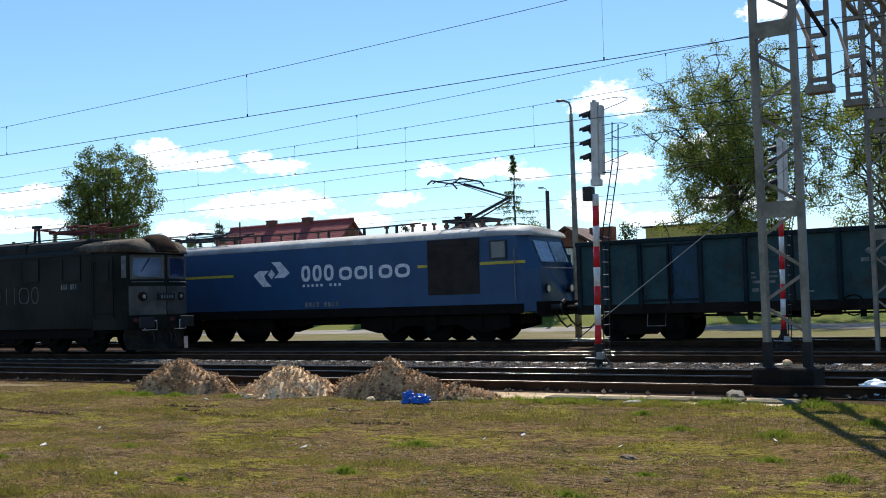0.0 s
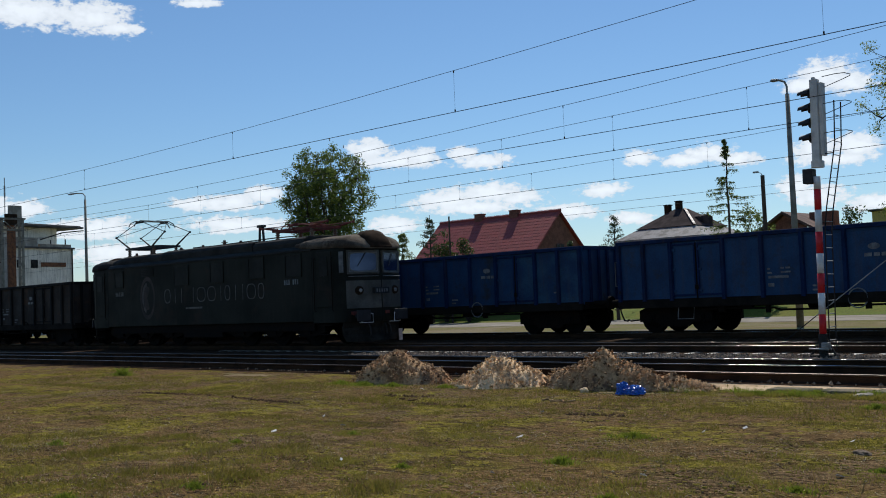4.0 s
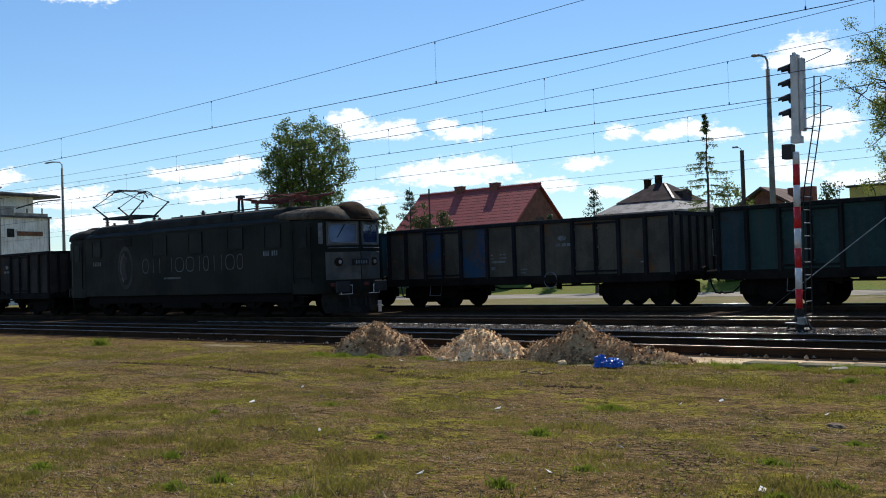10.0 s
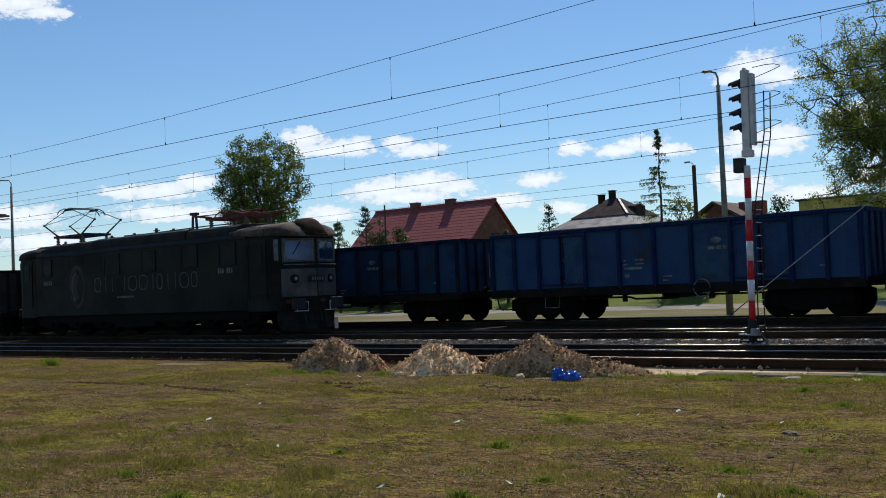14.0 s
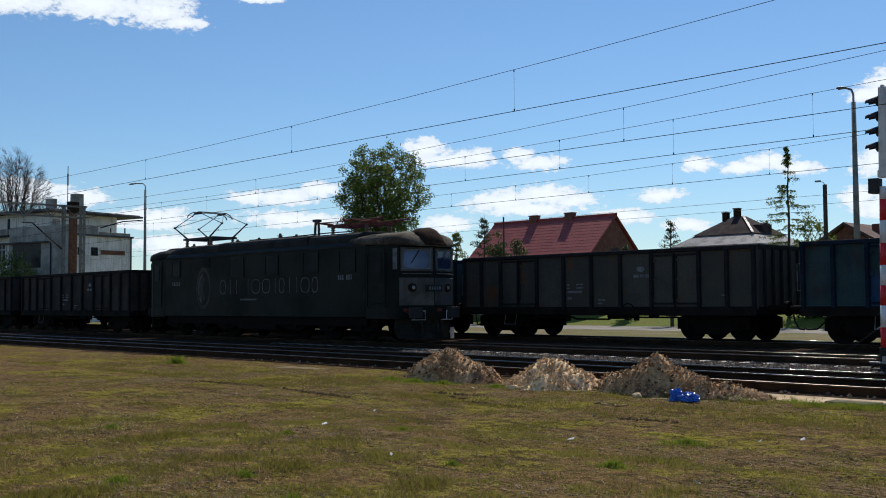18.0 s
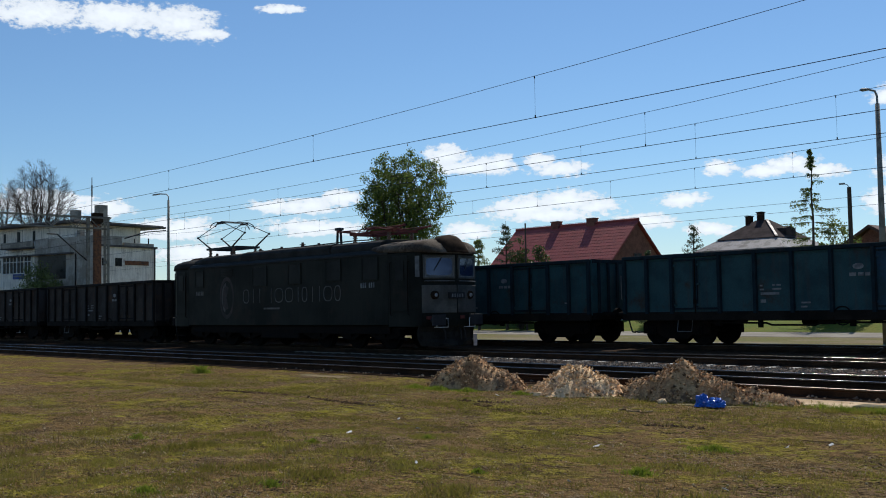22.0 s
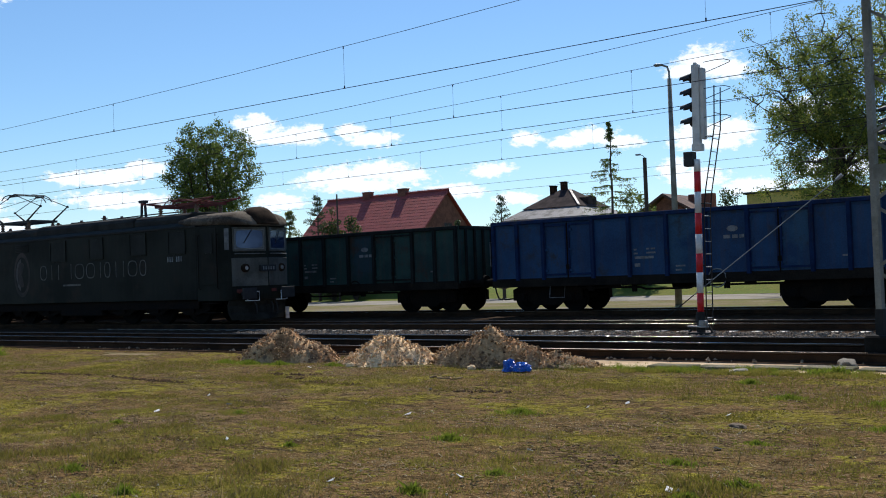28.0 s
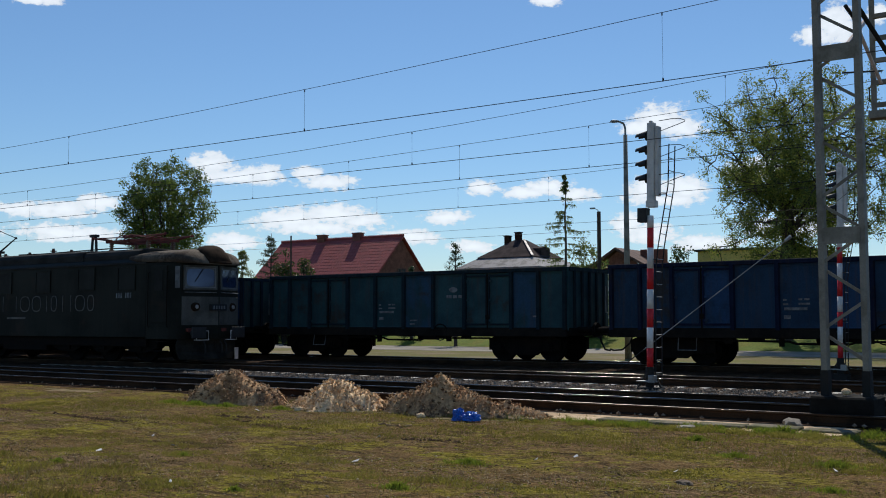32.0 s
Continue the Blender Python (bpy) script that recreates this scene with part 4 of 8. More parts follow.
def make_wagon():
    paint = W["teal"]
    w = thing("goods_wagon", "open steel goods wagon, teal paint stained with dirt", "wagon", "wagons of the goods trains")
    bm = B()
    for s in (-1, 1):
        bx(bm, -HALF, HALF, s * 1.36 - 0.05, s * 1.36 + 0.05, 0.82, 1.08)
    bx(bm, -HALF, HALF, -0.17, 0.17, 0.82, 1.06)
    for k in range(9):
        x = -5.6 + 1.4 * k
        bx(bm, x - 0.05, x + 0.05, -1.30, 1.30, 0.88, 1.05)
    for s in (-1, 1):
        bx(bm, s * HALF - 0.1, s * HALF + 0.1, -1.40, 1.40, 0.84, 1.08)
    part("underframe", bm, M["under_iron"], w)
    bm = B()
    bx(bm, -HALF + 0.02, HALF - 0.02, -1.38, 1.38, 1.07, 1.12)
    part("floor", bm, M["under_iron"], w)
    top, low = 2.96, 1.00
    # side: rails, posts, panels and door leaves
    xs = [-HALF]
    for b in BAYS:
        xs.append(xs[-1] + b)
    k = HALF * 2 / (xs[-1] + HALF)
    xs = [-HALF + (x + HALF) * k for x in xs]

    def post_mesh():
        bm = B()
        prism(bm, [(-0.075, 0.0), (0.075, 0.0), (0.05, -0.085), (-0.05, -0.085)], 0.0, top - low - 0.10, "z")
        return finish(bm, "post", paint)

    def panel_mesh(wd, name, door):
        bm = B()
        h = top - low - 0.12
        m = 0.07 if door else 0.03
        bx(bm, -wd / 2 + 0.005, wd / 2 - 0.005, 0.0, 0.03, 0.0, h)
        # a pressed field, lower than its margin
        z0, z1 = 0.10, h - 0.10
        a = [(-wd / 2 + m, -0.002, z0), (wd / 2 - m, -0.002, z0), (wd / 2 - m, -0.002, z1), (-wd / 2 + m, -0.002, z1)]
        o = [(-wd / 2 + 0.02, -0.022, 0.02), (wd / 2 - 0.02, -0.022, 0.02), (wd / 2 - 0.02, -0.022, h - 0.02), (-wd / 2 + 0.02, -0.022, h - 0.02)]
        va, vo = [bm.verts.new(p) for p in a], [bm.verts.new(p) for p in o]
        for i in range(4):
            bm.faces.new((vo[i], vo[(i + 1) % 4], va[(i + 1) % 4], va[i]))
        if door:
            for z in (0.25, h * 0.5, h - 0.3):
                bx(bm, -wd / 2 + 0.02, -wd / 2 + 0.16, -0.05, -0.02, z, z + 0.07)
        return finish(bm, name, paint)

    bm = B()
    bx(bm, -0.09, 0.09, -0.05, 0.05, low, top - 0.05)
    rib = finish(bm, "end_rib", paint)
    pm = post_mesh()
    dm = panel_mesh(0.89 * k, "door_leaf", True)
    fm = {wd: panel_mesh((wd - 0.01) * k, "panel", False) for wd in (1.0, 1.24, 1.26)}
    for s in (-1, 1):
        turn = 0 if s < 0 else 180
        bm = B()
        bx(bm, -HALF, HALF, s * SIDE - 0.07, s * SIDE + 0.07, top - 0.10, top + 0.03)
        part("top_rail", bm, paint, w, bevel=0.015)
        bm = B()
        bx(bm, -HALF, HALF, s * SIDE - 0.055, s * SIDE + 0.055, low - 0.19, low + 0.03)
        bx(bm, -HALF, HALF, s * (SIDE + 0.004) - 0.02, s * (SIDE + 0.004) + 0.02, low + 0.03, low + 0.09)
        part("sill", bm, paint, w)
        for i, x in enumerate(xs):
            if i in (3, 9):
                continue
            part("post", pm, None, w, at=pose(x * (1 if 0 < i < 12 else 0.988), s * (SIDE - 0.005), low + 0.03, 0, 0, turn))
        for i in range(12):
            part("door_leaf" if i in DOORS else "panel", dm if i in DOORS else fm[BAYS[i]], None, w, at=pose((xs[i] + xs[i + 1]) / 2, s * (SIDE - 0.02), low + 0.03, 0, 0, turn))
        # dark frames round the door leaves
        for i in DOORS:
            a, b, o = xs[i] + 0.03, xs[i + 1] - 0.03, s * (SIDE + 0.012)
            bm = B()
            for x0, x1, z0, z1 in ((a, a + 0.05, low + 0.16, top - 0.16), (b - 0.05, b, low + 0.16, top - 0.16), (a + 0.05, b - 0.05, top - 0.22, top - 0.16), (a + 0.05, b - 0.05, low + 0.16, low + 0.22)):
                bx(bm, x0, x1, o - 0.02, o + 0.02, z0, z1)
            part("door_frame", bm, paint, w)
        # lock bars of the doors
        for i in (3, 9):
            bm = B()
            bar(bm, (xs[i], s * (SIDE + 0.03), low + 0.02), (xs[i], s * (SIDE + 0.03), top - 0.15), 0.022, seg=6)
            bx(bm, xs[i] - 0.06, xs[i] + 0.06, s * SIDE - 0.05, s * SIDE + 0.05, low + 0.35, low + 0.50)
            part("lock_bar", bm, M["under_iron"], w)
        # data panel: plain bars of paint
        bm = B()
        o = s * (SIDE + 0.003)
        for x, z, wd, h in ((-1.04, 1.84, 0.09, 0.05), (-0.62, 1.85, 0.10, 0.05), (-0.45, 1.85, 0.14, 0.05), (-1.02, 1.72, 0.14, 0.05), (-0.52, 1.73, 0.30, 0.05), (-0.75, 1.58, 0.62, 0.075), (-0.98, 1.34, 0.18, 0.10), (0.42, 1.30, 0.30, 0.05), (0.36, 1.18, 0.20, 0.05), (1.88, 2.06, 0.20, 0.10), (2.12, 2.06, 0.16, 0.10), (2.32, 2.06, 0.14, 0.10), (5.2, 1.42, 0.22, 0.05)):
            bx(bm, -s * x - wd / 2, -s * x + wd / 2, o - 0.004, o + 0.004, z, z + h)
        prism(bm, [(-s * 2.05 + 0.17 * math.cos(q * 0.628), 2.34 + 0.09 * math.sin(q * 0.628)) for q in range(10)], o - 0.004, o + 0.004)
        for x, z, h in ((-2.55, 2.0, 0.4), (4.3, 1.6, 0.3)):
            bx(bm, -s * x - 0.008, -s * x + 0.008, s * (SIDE + 0.035) - 0.004, s * (SIDE + 0.035) + 0.004, z, z + h)
        tagged(part("paint_mark", bm, M["lettering_pale"], w), "pale unreadable paint marks", kind="stuff")
    for s in (-1, 1):
        bm = B()
        bx(bm, s * HALF - 0.03, s * HALF + 0.03, -SIDE + 0.03, SIDE - 0.03, low, top)
        part("end_wall", bm, paint, w)
        for y in (-1.05, -0.52, 0.0, 0.52, 1.05):
            part("end_rib", rib, None, w, at=(s * HALF, y, 0))
        bm = B()
        bx(bm, s * HALF - 0.08, s * HALF + 0.08, -SIDE + 0.08, SIDE - 0.08, top - 0.10, top + 0.028)
        part("end_rail", bm, paint, w)
        for y in (-0.875, 0.875):
            bm = B()
            bar(bm, (s * (HALF + 0.08), y, 1.02), (s * (HALF + 0.56), y, 1.02), 0.095, seg=10)
            bar(bm, (s * (HALF + 0.56), y, 1.02), (s * (HALF + 0.69), y, 1.02), 0.08, seg=10)
            bar(bm, (s * (HALF + 0.67), y, 1.02), (s * (HALF + 0.71), y, 1.02), 0.225, seg=16)
            part("buffer", bm, M["under_iron"], w)
        bm = B()
        tube(bm, [(s * (HALF + 0.1), 0.55, 0.95), (s * (HALF + 0.22), 0.5, 0.6), (s * (HALF + 0.42), 0.35, 0.38), (s * (HALF + 0.66), 0.2, 0.36), (s * (HALF + 0.71), 0.15, 0.40)], 0.03, 6)
        part("brake_hose", bm, M["black_rubber"], w)
        bm = B()
        bx(bm, s * (HALF + 0.08), s * (HALF + 0.72), -0.06, 0.06, 0.92, 1.04)
        part("coupling", bm, M["under_iron"], w)
        bm = B()
        y = s * 1.36
        tube(bm, [(s * (HALF + 0.02), y, 1.55), (s * (HALF + 0.16), y, 1.55), (s * (HALF + 0.16), y, 2.35), (s * (HALF + 0.02), y, 2.35)], 0.016, 6)
        part("handrail", bm, M["lettering_pale"], w)
        bm = B()
        tube(bm, [(s * 4.15, y, 0.88), (s * 4.15, y * 1.06, 0.45), (s * 3.6, y * 1.06, 0.45), (s * 3.6, y, 0.88)], 0.018, 6)
        part("step", bm, M["lettering_pale"], w, "pale bent-bar step")
    # brake gear hung below the middle
    bm = B()
    bar(bm, (-0.7, 0.45, 0.76), (0.1, 0.45, 0.76), 0.13, seg=12)
    bx(bm, 0.3, 0.6, -0.3, 0.3, 0.70, 0.90)
    tube(bm, [(-3.0, -0.4, 0.80), (3.0, -0.4, 0.80)], 0.03)
    tube(bm, [(-2.2, -1.2, 0.88), (2.4, -1.2, 0.88)], 0.022)
    tube(bm, [(-3.4, -1.30, 0.74), (-1.0, -1.30, 0.72), (-0.8, -1.30, 0.66), (0.6, -1.30, 0.66), (0.8, -1.30, 0.73), (3.4, -1.30, 0.74)], 0.035)
    for x, d, hh in ((-2.7, 0.10, 0.20), (-1.9, 0.22, 0.12), (-1.2, 0.06, 0.26), (0.95, 0.26, 0.16), (1.75, 0.07, 0.22), (2.45, 0.16, 0.12)):
        bx(bm, x - d, x + d, -1.34, -1.22, 0.84 - hh, 0.85)
    part("brake_gear", bm, M["under_iron"], w)
    bm = B()
    tube(bm, [(1.55 + 0.27 * math.cos(a * 0.3927), -1.50, 0.93 + 0.27 * math.sin(a * 0.3927)) for a in range(17)], 0.02)
    bar(bm, (1.28, -1.50, 0.93), (1.82, -1.50, 0.93), 0.014)
    part("hand_brake_wheel", bm, M["under_iron"], w)
    for s in (-1, 1):
        bm = B()
        bx(bm, -0.22, 0.22, -0.95, 0.95, 0.55, 0.86)
        bx(bm, -0.9, 0.9, -0.30, 0.30, 0.60, 0.72)
        bogie = part("bogie", bm, M["under_iron"], w, at=(s * 4.50, 0, 0))
        for y in (-0.99, 0.99):
            part("side_frame", FRAME_MESH, None, bogie, at=pose(0, y, 0, 0, 0, 0 if y < 0 else 180))
        for x in (-0.9, 0.9):
            part("wheelset", WHEEL_MESH, None, bogie, at=(x, 0, 0.46))
    return w


def repaint(wagon, paint):
    for ob in wagon.children:
        if ob.name.split(".")[0] == "hand_brake_wheel" and paint not in ("blue", "rusty"):
            continue
        if ob.name.split(".")[0] in ("hand_brake_wheel", "top_rail", "sill", "post", "panel", "door_leaf", "door_frame", "end_wall", "end_rib", "end_rail"):
            slot = ob.material_slots[0]
            slot.link = "OBJECT"
            kind = ob.name.split(".")[0]
            slot.material = M["lettering_pale"] if kind == "hand_brake_wheel" else M["sill_grime"] if kind == "sill" else (POST if kind in ("post", "top_rail", "door_frame", "end_rib", "end_rail") else W)[paint]


PAINT_LABEL = {"teal": "open steel goods wagon in dirty teal paint", "blue": "open steel goods wagon in bright blue paint",
               "navy": "open steel goods wagon in dull dark blue paint", "green": "open steel goods wagon in grimy grey-green paint",
               "patched": "open teal goods wagon with odd bright blue panels", "rusty": "open goods wagon, brown-grey with rust and blue panels",
               "brown": "open goods wagon, faded brown-grey with rust stains",
               "mottled": "open goods wagon in teal paint with orange rust patches",
               "dark": "open goods wagon, grimy dark grey and rusty"}
TRAIN = ("teal teal rusty blue blue blue green green patched teal rusty green green navy navy blue navy teal mottled brown "
         "patched patched teal teal teal green blue rusty brown blue green blue blue green patched teal navy navy green").split()
Y_A, Z_A = TRACKS["A"]
Y_B = TRACKS["B"][0]


def train_x(t):
    """Where the coupling between the moving locomotive and its first wagon is at t seconds."""
    return -13.73 - 15.549 * t - 0.008325 * t * t


first = make_wagon()
MOVING = []
for k, paint in enumerate(TRAIN):
    m = pose(train_x(0) + PITCH * (k + 0.5), Y_A, Z_A)
    w = first if k == 0 else copy_thing(first, m)
    w.matrix_basis = m
    MOVING.append((w, PITCH * (k + 0.5)))
for (w, _), paint in zip(MOVING, TRAIN):
    repaint(w, paint)
    tagged(w, PAINT_LABEL[paint])
# the standing train behind the black locomotive
for k in range(6):
    w = copy_thing(first, pose(-44.55 - PITCH * (k + 0.5), Y_B, 0.0))
    repaint(w, "dark")
    tagged(w, PAINT_LABEL["dark"] + ", standing", group="wagons of the standing train")


# ---- pantographs ----
def pantograph_diamond(parent, x, z, span, height, material, width=1.5):
    """A diamond pantograph; height is how far its head stands above the base."""
    pan = part("pantograph", box_frame(x, z, 1.25), material, parent)
    knee, top = z + 0.10 + height * 0.42, z + height
    for s in (-1, 1):
        for y in (-0.62, 0.62):
            bm = B()
            bar(bm, (x + s * 0.95, y * 0.95, z + 0.08), (x + s * span / 2, y, knee), 0.042, 0.026, seg=6)
            bar(bm, (x + s * span / 2 - 0.03, y, knee), (x + s * span / 2 + 0.03, y, knee), 0.05, seg=6)
            part("lower_arm", bm, material, pan)
            bm = B()
            bar(bm, (x + s * span / 2, y, knee), (x + s * 0.22, y * 0.95, top - 0.06), 0.017, seg=5)
            part("upper_arm", bm, material, pan)
        bm = B()
        bar(bm, (x + s * span / 2, -0.62, knee), (x + s * 0.22, 0.58, top - 0.06), 0.011, seg=5)
        part("brace", bm, material, pan)
        bm = B()
        tube(bm, [(x + s * 0.22, -1.02, top - 0.26), (x + s * 0.22, -0.92, top - 0.10), (x + s * 0.22, -0.7, top), (x + s * 0.22, 0.7, top), (x + s * 0.22, 0.92, top - 0.10), (x + s * 0.22, 1.02, top - 0.26)], 0.022, 6)
        part("contact_strip", bm, material, pan)
    for y in (-0.6, 0.6):
        bm = B()
        bx(bm, x - 0.27, x + 0.27, y - 0.05, y + 0.05, top - 0.09, top - 0.02)
        part("head_spring", bm, material, pan)
    for sx in (-1.0, 1.0):
        for y in (-0.55, 0.55):
            bm = B()
            for q in range(4):
                bar(bm, (x + sx, y, z - 0.28 + 0.07 * q), (x + sx, y, z - 0.24 + 0.07 * q), 0.09 - 0.01 * (q % 2), seg=8)
            bar(bm, (x + sx, y, z - 0.30), (x + sx, y, z + 0.02), 0.05, seg=8)
            part("insulator", bm, M["insulator"], pan)
    return pan


def box_frame(x, z, half):
    bm = B()
    for y in (-0.55, 0.55):
        bx(bm, x - half, x + half, y - 0.04, y + 0.04, z, z + 0.09)
    for s in (-half, 0, half):
        bx(bm, x + s - 0.04, x + s + 0.04, -0.59, 0.59, z, z + 0.09)
    return bm


def plain_letter(bm, x, z, w, h, st, y0, y1):
    """A brand's letter as a plain shape: an oval ring, or one bar where it is narrow."""
    if w < st * 2.2:
        bx(bm, x, x + st, y0, y1, z, z + h)
        return
    n = 20
    rings = []
    for ym in (y0, y1):
        for k in (0.0, st):
            rings.append([bm.verts.new((x + w / 2 + (w / 2 - k) * math.copysign(abs(math.cos(a)) ** 0.75, math.cos(a)), ym, z + h / 2 + (h / 2 - k) * math.copysign(abs(math.sin(a)) ** 0.75, math.sin(a)))) for a in [math.tau * q / n for q in range(n)]])
    for p, q in ((0, 1), (2, 3), (0, 2), (1, 3)):
        for k in range(n):
            bm.faces.new((rings[p][k], rings[p][(k + 1) % n], rings[q][(k + 1) % n], rings[q][k]))


# ---- the standing black locomotive ----
def black_loco():
    cx = -35.05
    lo = thing("electric_locomotive", "dark grey-black electric locomotive with pale nose panel, standing", "locomotive", at=(cx, Y_B, 0))
    dark = M["loco_black"]
    L = 8.62

    def section(x, hw, z0, zs, zt):
        """A body ring at x: half width, floor, top of the side, top of the roof."""
        return [(x, -hw, z0), (x, -hw, (z0 + zs) / 2), (x, -hw, zs), (x, -hw * 0.93, zs + (zt - zs) * 0.55), (x, -hw * 0.72, zs + (zt - zs) * 0.88), (x, 0, zt),
                (x, hw * 0.72, zs + (zt - zs) * 0.88), (x, hw * 0.93, zs + (zt - zs) * 0.55), (x, hw, zs), (x, hw, (z0 + zs) / 2), (x, hw, z0)]

    # middle of the body, and a cab with its own shell at each end
    bm = B()
    loft(bm, [section(-7.0, 1.45, 0.86, 3.38, 3.62), section(7.0, 1.45, 0.86, 3.38, 3.62)])
    part("body", bm, dark, lo, bevel=0.01)
    for s in (-1, 1):
        bm = B()
        # a nose of two flat halves that meet in a blunt edge, leaning back above the sill
        rings = []
        for z, back in ((0.80, 0.03), (1.0, 0.0), (2.36, 0.0), (3.36, 0.05)):
            half = [(7.0, 1.452), (8.12, 1.45), (8.42 - back, 1.38), (8.56 - back, 1.27), (8.97 - back, 0.02)]
            rings.append([(s * x, -y, z) for x, y in half] + [(s * x, y, z) for x, y in half[::-1]])
        loft(bm, rings)
        cab = part("cab", bm, dark, lo, bevel=0.015)
        # pale dome roof over the cab, with a dark hump above the windscreens
        bm = B()
        dome = []
        back = ((5.75, 1.16, 3.48, 3.66), (5.95, 1.36, 3.44, 3.79), (6.5, 1.43, 3.42, 3.84)) if s > 0 else ((6.9, 1.15, 3.46, 3.68), (7.1, 1.40, 3.40, 3.80))
        for x, hw, z0, zt in back + ((7.4, 1.47, 3.38, 3.86), (8.15, 1.46, 3.36, 3.86), (8.5, 1.40, 3.34, 3.82), (8.8, 1.12, 3.32, 3.66), (9.03, 0.75, 3.30, 3.40)):
            dome.append([(s * x, hw * math.cos(math.pi * a / 12), z0 + (zt - z0) * math.sin(math.pi * a / 12) ** 0.6) for a in range(13)])
        loft(bm, dome)
        part("cab_roof", bm, M["loco_dome" if s > 0 else "loco_roof"], cab, "grey-brown weathered roof dome", smooth=True)
        bm = B()
        dome = []
        for x, hw, z0, zt in ((8.30, 0.48, 3.58, 3.86), (8.38, 0.60, 3.56, 3.97), (8.66, 0.62, 3.48, 3.97), (8.86, 0.58, 3.40, 3.80), (9.05, 0.52, 3.34, 3.46)):
            dome.append([(s * x, hw * math.cos(math.pi * a / 12), z0 + (zt - z0) * math.sin(math.pi * a / 12) ** 0.7) for a in range(13)])
        loft(bm, dome)
        part("visor", bm, M["loco_visor"], cab, "dark brown hump above the windscreens", smooth=True)
        for h in (-1, 1):
            # one flat half of the nose: x outwards, y along it
            face = pose(s * 8.765, h * 0.645, 0, 0, 0, math.degrees(math.atan2(h * 0.312, s * 0.95)))
            bm = B()
            for a, b, c, d in ((-0.60, -0.54, 2.44, 3.26), (0.54, 0.60, 2.44, 3.26), (-0.54, 0.54, 2.44, 2.51), (-0.54, 0.54, 3.19, 3.26)):
                bx(bm, -0.06, 0.03, a, b, c, d)
            scr = part("windscreen", bm, M["loco_panel"], cab, "windscreen in a pale metal frame", bevel=0.01, at=face)
            bm = B()
            bx(bm, -0.05, 0.008, -0.54, 0.54, 2.51, 3.19)
            part("pane", bm, M["glass_dusty"], scr, "dusty glass")
            # wiped oval, its sky reflection coloured in blue
            bm = B()
            oval = [(0.49 * math.copysign(abs(math.cos(a)) ** 0.40, math.cos(a)), 2.85 + 0.30 * math.copysign(abs(math.sin(a)) ** 0.40, math.sin(a))) for a in [math.tau * k / 24 for k in range(24)]]
            prism(bm, oval, 0.009, 0.013, "x")
            part("wiped_glass", bm, M["windscreen"], scr, "wiped glass with a blue sky reflection in its colour")
            bm = B()
            for a, b, c, d in ((-0.54, -0.51, 2.51, 3.19), (0.51, 0.54, 2.51, 3.19), (-0.51, 0.51, 2.51, 2.54), (-0.51, 0.51, 3.16, 3.19)):
                bx(bm, 0.010, 0.022, a, b, c, d)
            part("rubber_seal", bm, M["seal_grey"], scr, "pale grey window seal")
            bm = B()
            bar(bm, (0.04, 0.1, 3.17), (0.04, -0.2, 2.72), 0.012)
            part("wiper", bm, M["black_paint"], scr)
            bm = B()
            bx(bm, -0.02, 0.018, -0.652, 0.652, 1.27, 2.22)
            nose = part("nose_panel", bm, M["loco_panel"], cab, "pale grey nose panel, stained", bevel=0.008, at=face)
            bm = B()
            tube(bm, [(0.01, -0.55, 2.36), (0.07, -0.55, 2.36), (0.07, 0.55, 2.36), (0.01, 0.55, 2.36)], 0.014)
            part("grab_rail", bm, M["seal_grey"], cab, at=face)
            bm = B()
            tube(bm, [(0.0, -0.2, 0.78), (0.2, -0.2, 0.78), (0.2, 0.22, 0.78), (0.2, 0.22, 1.08), (0.2, -0.2, 1.08), (0.2, -0.2, 0.78)], 0.014)
            part("step_frame", bm, M["lettering"], cab, "white edged shunting step", at=face)
        bm = B()
        prism(bm, [(s * 8.80, -0.36), (s * 9.0, -0.34), (s * 9.0, 0.34), (s * 8.80, 0.36)], 1.76, 1.97, "z")
        board = part("number_board", bm, M["plate_black"], cab, "black board with pale marks")
        bm = B()
        for q in range(5):
            bx(bm, s * 9.0 - 0.012, s * 9.0 + 0.006, -0.27 + 0.115 * q, -0.21 + 0.115 * q, 1.81, 1.92)
        tagged(part("paint_mark", bm, M["lettering_pale"], board), "plain paint marks", kind="stuff")
        for y in (-0.82, 0.82):
            bm = B()
            bar(bm, (s * (L - 0.05), y, 1.88), (s * (L + 0.18), y, 1.88), 0.17, 0.14, seg=14)
            lamp = part("headlight", bm, M["loco_visor"], cab, "rusty brown headlight housing")
            bm = B()
            bar(bm, (s * (L + 0.17), y, 1.88), (s * (L + 0.20), y, 1.88), 0.075, 0.06, seg=14)
            part("lens", bm, M["lamp_lens"], lamp)
            bm = B()
            bar(bm, (s * (L - 0.02), y * 1.25, 1.10), (s * (L + 0.05), y * 1.25, 1.10), 0.07, seg=10)
            part("tail_lamp", bm, M["red_lead"], cab)
            bm = B()
            bar(bm, (s * (L - 0.1), y * 1.07, 1.02), (s * (L + 0.36), y * 1.07, 1.02), 0.11, seg=10)
            bx(bm, s * (L + 0.36) - 0.03, s * (L + 0.36) + 0.03, y * 1.07 - 0.30, y * 1.07 + 0.30, 0.84, 1.21)
            part("buffer", bm, M["black_paint"], lo, bevel=0.006)
